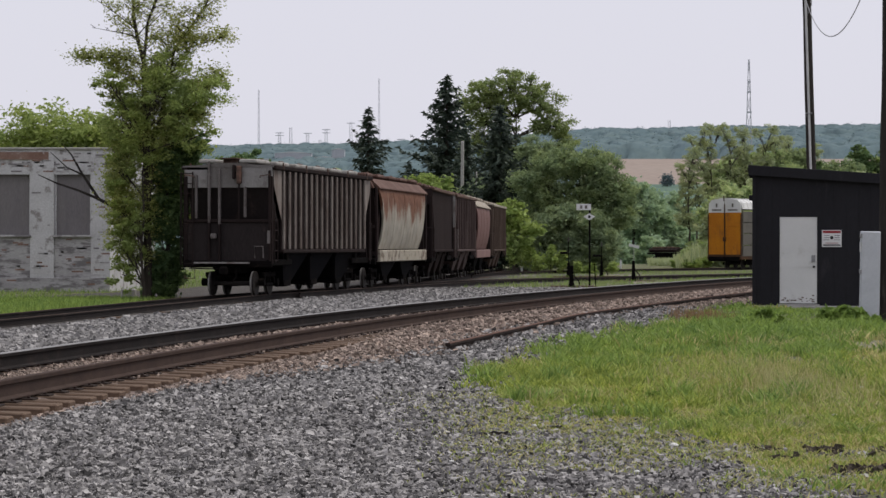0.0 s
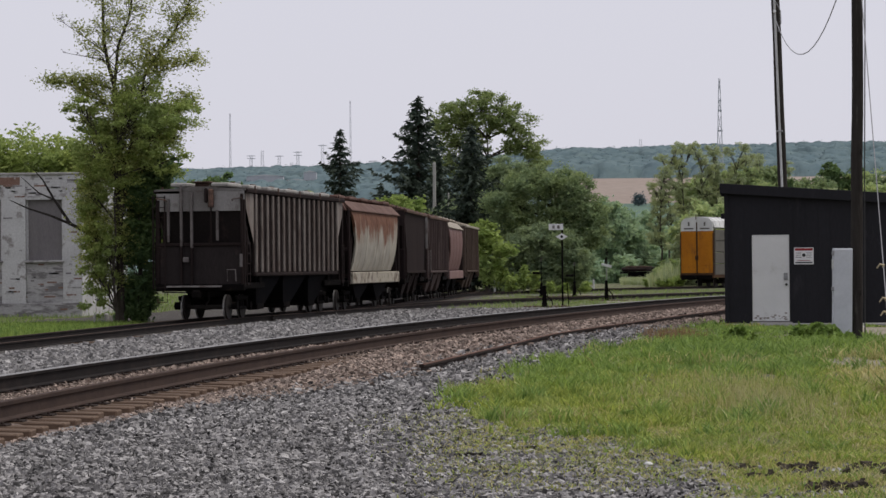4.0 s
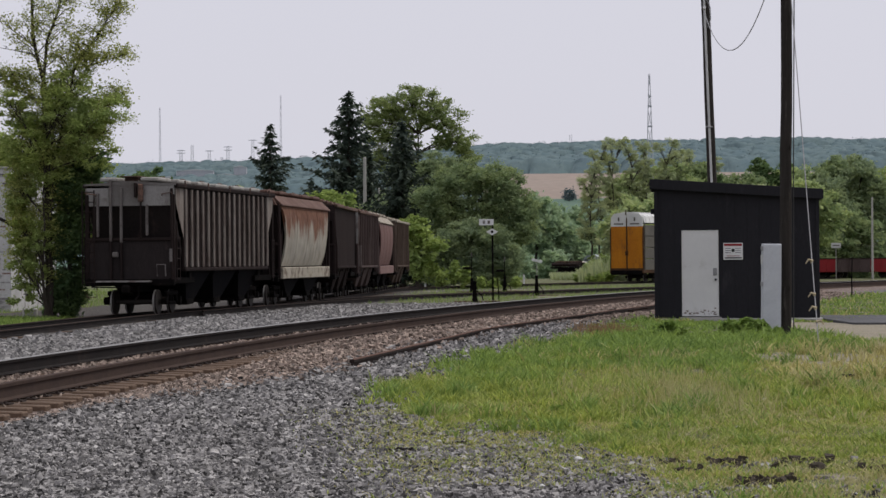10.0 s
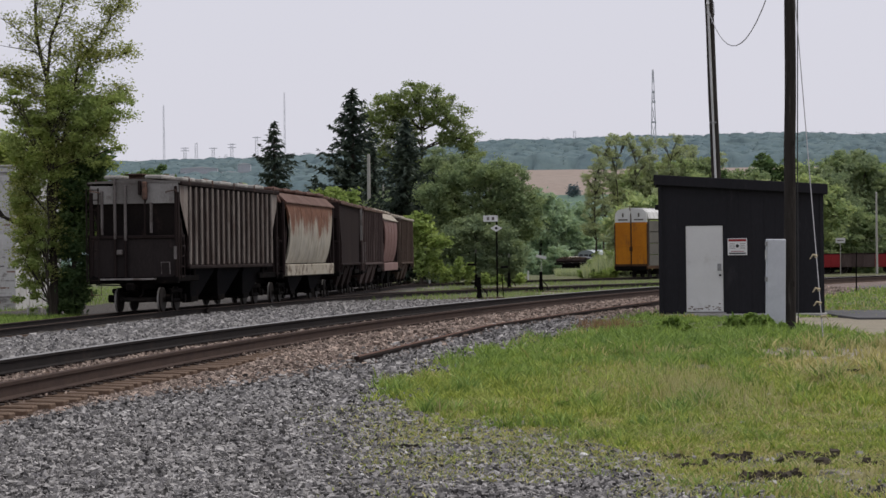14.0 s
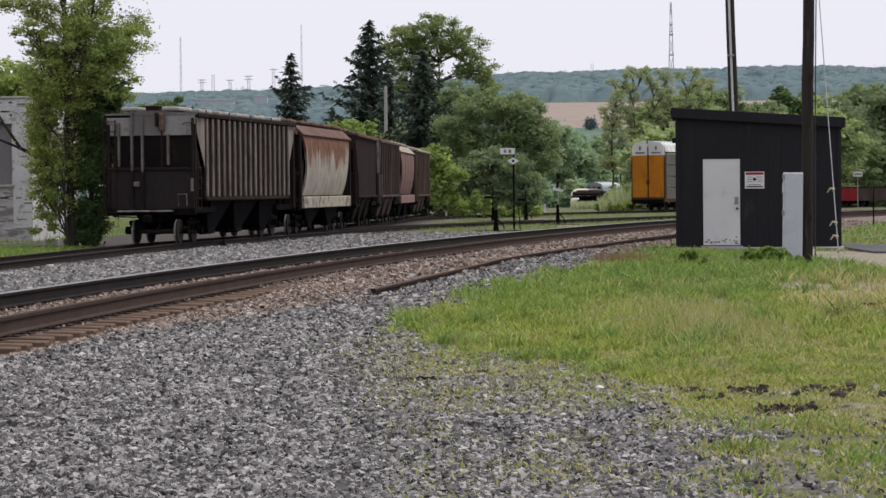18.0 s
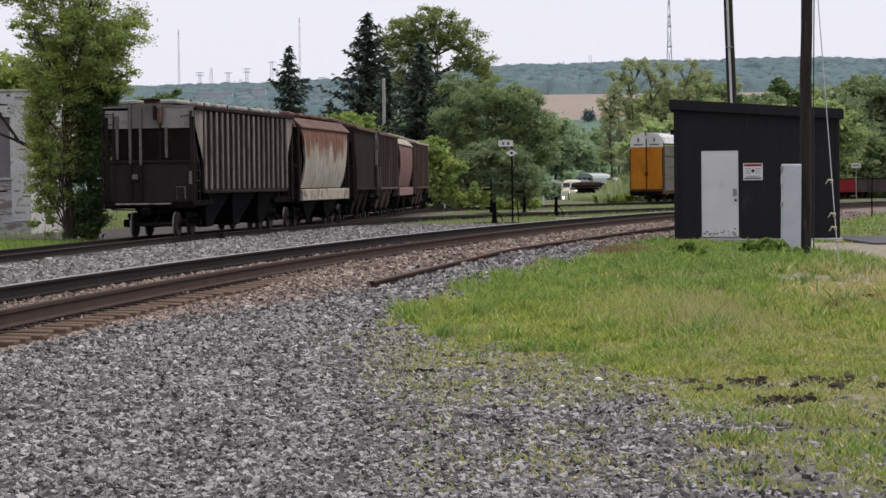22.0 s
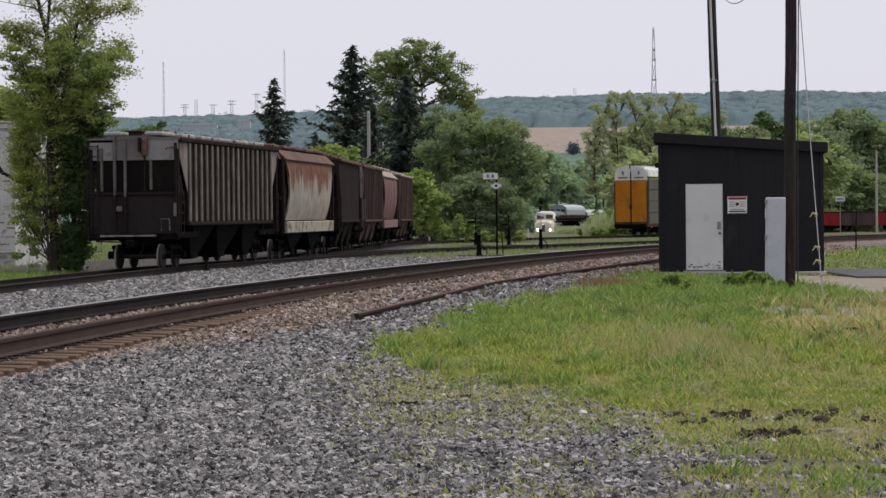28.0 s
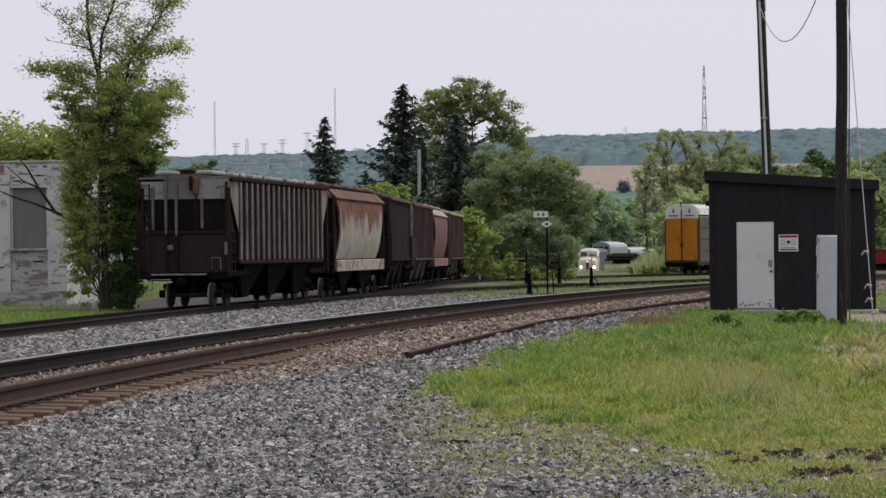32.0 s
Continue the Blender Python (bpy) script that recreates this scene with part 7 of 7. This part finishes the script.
def build_bird():
    t = thing("bird", "small dark bird gliding across the sky", "bird")
    s = Shape().tube([(0, -0.16, 0), (0, -0.08, 0.0), (0, 0.06, 0.005), (0, 0.16, 0), (0, 0.26, 0)], [0.012, 0.05, 0.055, 0.03, 0.008], 10)
    part("body", s, M_INK, t)
    for sx in (-1, 1):
        s = Shape()
        s.loft([[(0.03 * sx, -0.07, 0.02), (0.03 * sx, 0.08, 0.02), (0.03 * sx, 0.08, 0.032), (0.03 * sx, -0.07, 0.032)], [(0.22 * sx, -0.1, 0.07), (0.22 * sx, 0.04, 0.07), (0.22 * sx, 0.04, 0.078), (0.22 * sx, -0.1, 0.078)], [(0.42 * sx, 0.02, 0.05), (0.42 * sx, 0.05, 0.05), (0.42 * sx, 0.05, 0.054), (0.42 * sx, 0.02, 0.054)]])
        part("wing", s, M_INK, t, smooth=0)
    part("tail", Shape().box((0, 0.27, 0), (0.1, 0.12, 0.012), 0.004), M_INK, t)
    t.scale = (0.6, 0.6, 0.6)
    return t


BIRD = build_bird()
for piece in BIRD.children:
    piece.data.transform(Matrix.Scale(0.45, 4))
    piece.location = piece.location * 0.45


# ---- stones, grass and small clutter on the ground ----
def stones(name, label, mat, spots, rng):
    """Angular broken stones: (x, y, z, size)."""
    pts = np.array(spots)
    n = len(pts)
    r = np.random.RandomState(rng)
    corner = np.array([(x, y, z) for x in (-1, 1) for y in (-1, 1) for z in (-1, 1)], float)
    v = corner[None] * (0.5 + 0.5 * r.rand(n, 8, 1)) + r.normal(0, 0.22, (n, 8, 3))
    v *= (0.6 + 0.7 * r.rand(n, 1, 3)) * np.array([1, 1, 1.1])
    a = r.rand(n) * 6.283
    b = r.normal(0, 0.8, n)
    ca, sa, cb, sb = np.cos(a), np.sin(a), np.cos(b), np.sin(b)
    y2 = v[..., 1] * cb[:, None] - v[..., 2] * sb[:, None]
    z2 = v[..., 1] * sb[:, None] + v[..., 2] * cb[:, None]
    x3 = v[..., 0] * ca[:, None] - y2 * sa[:, None]
    y3 = v[..., 0] * sa[:, None] + y2 * ca[:, None]
    v = np.stack([x3, y3, z2], -1) * pts[:, None, 3:4] * 0.5 + pts[:, None, :3]
    faces = np.array([(0, 1, 3, 2), (4, 6, 7, 5), (0, 4, 5, 1), (2, 3, 7, 6), (0, 2, 6, 4), (1, 5, 7, 3)])
    f = (faces[None] + 8 * np.arange(n)[:, None, None]).reshape(-1, 4)
    me = bpy.data.meshes.new(name)
    me.from_pydata(v.reshape(-1, 3), [], f.tolist())
    me.materials.append(mat)
    return tagged(new(name, me), label, "gravel", kind="stuff")


def scatter_stones():
    rng = random.Random(300)
    grey, rusty = [], []
    for y0, y1, dens, size in ((11.3, 16, 1350, 0.0315), (16, 22, 860, 0.035), (22, 30, 460, 0.043), (30, 42, 170, 0.056), (42, 60, 60, 0.066)):
        area = (y1 - y0) * 0.52 * (y0 + y1) / 2
        for _ in range(int(area * dens)):
            y = rng.uniform(y0, y1)
            x = rng.uniform(-0.27, 0.27) * y
            left = main_line(y) - x
            if 0.66 < abs(left) < 0.81 or left > 2.6 or (-1.42 < left < 0 and y < 38 and rng.random() < 0.93):
                continue
            g, br, e = cover(x, y)
            if y > 19 and g > 0.55:
                continue
            if rng.random() < min(0.97, 1.5 * g - 0.1) or rng.random() < 1.4 * e:
                continue
            z = ground_z(x, y)
            k = size * rng.uniform(0.55, 1.35)
            if abs(left) < 1.35:
                z, k = z + (0.03 if abs(left) < 0.7 else 0.0), k * 0.75
            (rusty if rng.random() < br * 1.15 - 0.1 else grey).append((x, y, z + k * 0.12, k))
    stones("crushed_stone", "loose grey crushed stone over the yard", M_STONE, grey, 1)
    for _ in range(15000):
        y = rng.uniform(58, 112)
        x = main_line(y) + rng.uniform(0.95, 6.0)
        if cover(x, y)[0] < 0.4 and x < 0.26 * y:
            rusty.append((x, y, ground_z(x, y) + 0.01, rng.uniform(0.04, 0.085)))
    stones("rusty_ballast", "rust-stained ballast stones along the track", M_STONE_RUST, rusty, 2)
    strip = []
    for _ in range(62000):
        y = 22 + 90 * rng.random() ** 1.15
        a, b = yard_line(y) + 1.95, main_line(y) - 1.3
        x = rng.uniform(a, b)
        if x > -0.28 * y and a < b:
            strip.append((x, y, ground_z(x, y) + 0.03, rng.uniform(0.07, 0.15)))
    stones("pale_ballast", "clean pale grey ballast between the tracks", M_STONE_PALE, strip, 3)
    clods = []
    for _ in range(1000):
        row = rng.choice((0, 1, 1, 0, 2))
        x = 1.55 + (1.5 if row == 1 else 3.0) * rng.random() ** 0.8
        y = (18.6 - 0.05 * x, 14.95 + 0.83 * x, 17.6 + 0.04 * x)[row] + rng.gauss(0, 0.10) + 0.14 * noise.noise(Vector((x * 2.5, row, 2)))
        if noise.noise(Vector((x * 2.1, row * 5, 8))) < 0.02:
            continue
        clods.append((x, y, ground_z(x, y) + 0.01, rng.uniform(0.02, 0.065)))
    stones("soil_clods", "dark clods of soil in wheel ruts", M_SOIL, clods, 4)


def white_stone(x, y, k, seed, mat, label):
    rng = random.Random(seed)
    s = Shape()
    loops = []
    for zz, w in ((-0.3, 0.6), (0.0, 1.0), (0.35, 0.8), (0.55, 0.35)):
        loops.append([(x + k * w * math.cos(a) * rng.uniform(0.8, 1.2), y + k * w * math.sin(a) * rng.uniform(0.7, 1.1), ground_z(x, y) + 0.03 + k * zz) for a in (6.283 * i / 8 for i in range(8))])
    s.loft(loops)
    solid("stone", s, mat, label, "stone", smooth=0)


M_STONE_PALE = surf("pale_stone", (0.285, 0.274, 0.266), (0.205, 0.197, 0.191), 3, 40, None, rough=0.9, island=0.55)
M_SOIL = surf("dark_soil", (0.05, 0.042, 0.033), (0.08, 0.066, 0.05), 6, 40, None, rough=1.0, island=0.3)
M_CHALK = surf("white_stone", (0.75, 0.74, 0.72), (0.6, 0.59, 0.57), 9, 40, None, rough=0.9)
scatter_stones()
for i, (x, y, k) in enumerate(((0.99, 18.75, 0.035), (-0.05, 20.4, 0.022), (0.3, 17.2, 0.016), (0.62, 16.2, 0.018), (2.5, 21.5, 0.02), (1.15, 14.6, 0.016), (-0.6, 16.9, 0.018), (3.3, 26.0, 0.03), (2.4, 31.0, 0.03))):
    white_stone(x, y, k, i, M_CHALK, "white stone lying in the gravel and grass")
white_stone(2.62, 17.7, 0.075, 20, M_SOIL, "dark brown clod of earth in the grass")
for i, (x, y, a, ln) in enumerate(((5.0, 31.0, 85, 0.95), (-0.35, 19.6, 80, 0.2), (0.12, 20.2, 40, 0.12))):
    rngs = random.Random(i)
    m = pose(x, y, ground_z(x, y) + 0.03, 0, 0, a)
    s = Shape().tube([m @ Vector((rngs.uniform(-0.02, 0.02), -ln / 2 + ln * k / 5, rngs.uniform(-0.01, 0.02))) for k in range(6)], [0.02 * min(1, ln + 0.3), 0.026 * min(1, ln + 0.3), 0.024 * min(1, ln + 0.3), 0.022 * min(1, ln + 0.3), 0.018 * min(1, ln + 0.3), 0.008], 6)
    solid("stick", s, M_POLE, "dark broken stick lying on the ground", "stick")


def grass_mesh(name, label, mat, blades):
    """Bent tapering blades: x, y, z, height, width, lean x, lean y."""
    b = np.array(blades)
    n = len(b)
    r = np.random.RandomState(5)
    a = r.rand(n) * 3.1416
    dx, dy = np.cos(a) * b[:, 4] / 2, np.sin(a) * b[:, 4] / 2
    v = np.zeros((n, 5, 3))
    for k, (u, w) in enumerate(((0, 1), (0, -1), (0.55, 0.75), (0.55, -0.75), (1, 0))):
        v[:, k, 0] = b[:, 0] + b[:, 5] * u * u + dx * w
        v[:, k, 1] = b[:, 1] + b[:, 6] * u * u + dy * w
        v[:, k, 2] = b[:, 2] - 0.01 + b[:, 3] * u
    f = np.array([(0, 1, 3), (0, 3, 2), (2, 3, 4)])
    f = (f[None] + 5 * np.arange(n)[:, None, None]).reshape(-1, 3)
    me = bpy.data.meshes.new(name)
    me.from_pydata(v.reshape(-1, 3), [], f.tolist())
    me.materials.append(mat)
    return tagged(new(name, me), label, "grass", kind="stuff")


def scatter_grass():
    rng = random.Random(400)
    blades, dry, tall = [], [], []
    for y0, y1, dens in ((11.3, 16, 1250), (16, 22, 1250), (22, 30, 1150), (30, 40, 640), (40, 60, 300), (60, 110, 40)):
        area = (y1 - y0) * 0.30 * (y0 + y1) / 2
        for _ in range(int(area * dens)):
            y = rng.uniform(y0, y1)
            x = rng.uniform(-0.05, 0.25) * y
            left = main_line(y) - x
            if left > -2.3 or (5.1 < x < 9.0 and 59.5 < y < 62.5):
                continue
            g, br, e = cover(x, y)
            if g < 0.06:
                continue
            tuft = noise.noise(Vector((x * 2.6, y * 1.6, 5)))
            g += 0.4 * noise.noise(Vector((x * 1.1, y * 0.7, 5))) + 0.55 * tuft
            if rng.random() > g * 1.15 - 0.28 + 0.5 * tuft:
                continue
            near = smoothstep(36, 45, y) * (1 - smoothstep(57.6, 58.6, y)) * smoothstep(2.2, 3.4, x - 0.10 * (y - 50)) * (1 - smoothstep(6.6, 7.6, x))
            rich = 0.5 + 0.7 * noise.noise(Vector((x * 0.5, y * 0.3, 9)))
            k = (0.035 + 0.06 * max(0, rich)) * (0.5 + 0.5 * smoothstep(17, 22, y)) * (1 + 0.012 * (y - 16)) * (1 + 1.9 * tuft) * (1 + 0.5 * near * (1 - smoothstep(46, 50, y))) * (1 - 0.5 * smoothstep(40, 50, y))
            h = k * rng.uniform(0.5, 1.5)
            w = 0.007 + 0.00026 * y
            parched = 0.02 + 0.75 * noise.noise(Vector((x * 0.55, y * 0.28, 21))) + 0.3 * noise.noise(Vector((x * 2.1, y * 1.2, 31)))
            parched += 0.5 * smoothstep(3.8, 4.7, x - 0.03 * (y - 30)) * smoothstep(28, 31, y) * (1 - smoothstep(40, 44, y)) + 0.22 * (1 - smoothstep(18, 25, y)) + 0.35 * e
            green = near + 0.9 * tuft + 0.45 * smoothstep(27, 38, y) + 0.3 * rich + 0.35 * noise.noise(Vector((x * 0.7, y * 0.4, 41)))
            pick = dry if rng.random() < parched * (1 - near) else tall if rng.random() < smoothstep(0.25, 0.8, green) else blades
            pick.append((x, y, ground_z(x, y), h, w * rng.uniform(0.7, 2.3), rng.gauss(0, 0.55) * h, rng.gauss(0, 0.55) * h))
    for _ in range(110000):
        y = rng.uniform(12.0, 26)
        x = rng.uniform(-1.6, 4.2)
        w = smoothstep(-0.9, 0.9, x - 0.09 * (15 - y)) * (0.22 + 0.9 * noise.noise(Vector((x * 1.6, y * 0.8, 15))) + 0.62 * smoothstep(15.5, 20, y) * (1 - smoothstep(24, 26, y)))
        if rng.random() < w:
            h = rng.uniform(0.012, 0.04)
            (dry if rng.random() < 0.5 else blades).append((x, y, ground_z(x, y) + 0.02, h, rng.uniform(0.008, 0.016), rng.gauss(0, 0.9) * h, rng.gauss(0, 0.9) * h))
    for _ in range(2600):
        x, y = rng.gauss(2.5, 0.55), rng.gauss(27.5, 2.2)
        h = rng.uniform(0.12, 0.24)
        dry.append((x, y, ground_z(x, y), h, 0.008, rng.gauss(0, 0.3) * h, rng.gauss(0, 0.3) * h))
    russet = []
    for _ in range(520):
        x, y = rng.gauss(3.2, 0.3), rng.gauss(50.6, 1.6)
        h = rng.uniform(0.08, 0.3)
        russet.append((x, y, ground_z(x, y), h, 0.014, rng.gauss(0, 0.25) * h, rng.gauss(0, 0.25) * h))
    grass_mesh("russet_weeds", "reddish brown dead weeds at the edge of the grass", M_RUSSET, russet)
    reeds = []
    for _ in range(1500):
        y = rng.uniform(226, 262)
        x = y * rng.uniform(0.0535, 0.0665)
        h = rng.uniform(0.9, 1.5) + 1.7 * smoothstep(0.053, 0.064, x / y) * rng.random()
        reeds.append((x, y, ground_z(x, y), h, 0.10, rng.gauss(0, 0.18) * h, rng.gauss(0, 0.18) * h))
    for _ in range(2400):
        y = rng.uniform(266, 286)
        x = y * rng.uniform(0.0425, 0.0545)
        h = rng.uniform(0.45, 0.95)
        reeds.append((x, y, ground_z(x, y), h, 0.09, rng.gauss(0, 0.25) * h, rng.gauss(0, 0.25) * h))
    grass_mesh("tall_reeds", "tall pale olive reeds beside the siding", M_LEAF_PALE, reeds)
    grass_mesh("grass", "patchy short green grass with yellowish tips", M_GRASS, blades)
    grass_mesh("dry_grass", "parched tan stalks among the green grass", M_DRY, dry)
    grass_mesh("tall_grass", "lush taller grass before the black shed", M_LUSH, tall)
    far = []
    for _ in range(85000):
        y = rng.uniform(72, 200)
        x = rng.uniform(-0.24, 0.16) * y
        if rng.random() > cover(x, y)[0] or abs(x - yard_line(y)) < 1.7 or abs(x - lead_line(y)) < 1.6 or main_line(y) - x < 3.2:
            continue
        h = rng.uniform(0.04, 0.24)
        far.append((x, y, ground_z(x, y), h, 0.022, rng.gauss(0, 0.3) * h, rng.gauss(0, 0.3) * h))
    for _ in range(26000):
        y = rng.uniform(62, 89)
        x = yard_line(y) - rng.uniform(2.4, 11.0)
        h = rng.uniform(0.06, 0.2)
        far.append((x, y, ground_z(x, y), h, 0.03, rng.gauss(0, 0.3) * h, rng.gauss(0, 0.3) * h))
    grass_mesh("yard_grass", "rough grass and weeds between the yard tracks", M_LUSH, far)


scatter_grass()
for i, (x, y, h) in enumerate(((4.15, 47.0, 0.34), (5.65, 48.2, 0.42), (5.95, 47.9, 0.34), (4.4, 47.8, 0.26), (6.2, 47.3, 0.22), (3.7, 46.0, 0.2), (1.1, 24.6, 0.06))):
    broadleaf("weed", "leafy green weed growing in the grass", gz(x, y), h, [(0, 0, h * 0.3, h * 1.0, h * 0.8, h * 0.3), (h * 0.3, 0, h * 0.62, h * 0.5, h * 0.45, h * 0.3), (-h * 0.5, 0, h * 0.5, h * 0.4, h * 0.4, h * 0.25)], M_LUSH, 500 + i, 520, 0.028 + 0.075 * h, 0.012, 16, limb_r=0.008, group="weeds in the grass")

patch = Shape()
out = [(8.95, 55.0), (11.6, 54.2), (12.6, 56.0), (11.4, 58.0), (12.2, 61.6), (9.2, 62.4), (8.9, 59.0)]
patch.loft([[(x, y, 0.0) for x, y in out], [(x, y, 0.055) for x, y in out]])
solid("asphalt_apron", patch, M_ASPHALT, "worn dark asphalt apron beside the shed", "pavement", kind="structure", smooth=0)


# ---- movement ----
def motions():
    def on_line(y):
        return pose(yard_line(y), y, far_z(y), 0, 0, -math.degrees(heading(yard_line, y)))

    def train_rows(back):
        return [(t, on_line(y + back)) for t, y in ((0.0, 464.0), (4.0, 453.0), (8.0, 442.0), (12.0, 431.5), (16.0, 421.5), (20.0, 412.5), (24.0, 404.5), (28.0, 396.5), (32.0, 388.0))]

    walk(LOCO, train_rows(0.0))
    for coach, back in COACHES:
        walk(coach, train_rows(back))
    walk(BIRD, [(t, pose(x, y, z, 0, 0, 90)) for t, x, y, z in ((0.0, -62.0, 92.0, 46.0), (4.0, -26.0, 86.0, 20.0), (5.5, 0.0, 82.0, 9.6), (6.0, 3.35, 80.0, 8.85), (6.4, 5.6, 80.0, 8.45), (6.6, 6.85, 80.0, 8.3), (7.0, 9.5, 80.0, 8.2), (8.0, 18.5, 80.0, 9.0), (32.0, 220.0, 90.0, 60.0))])


motions()
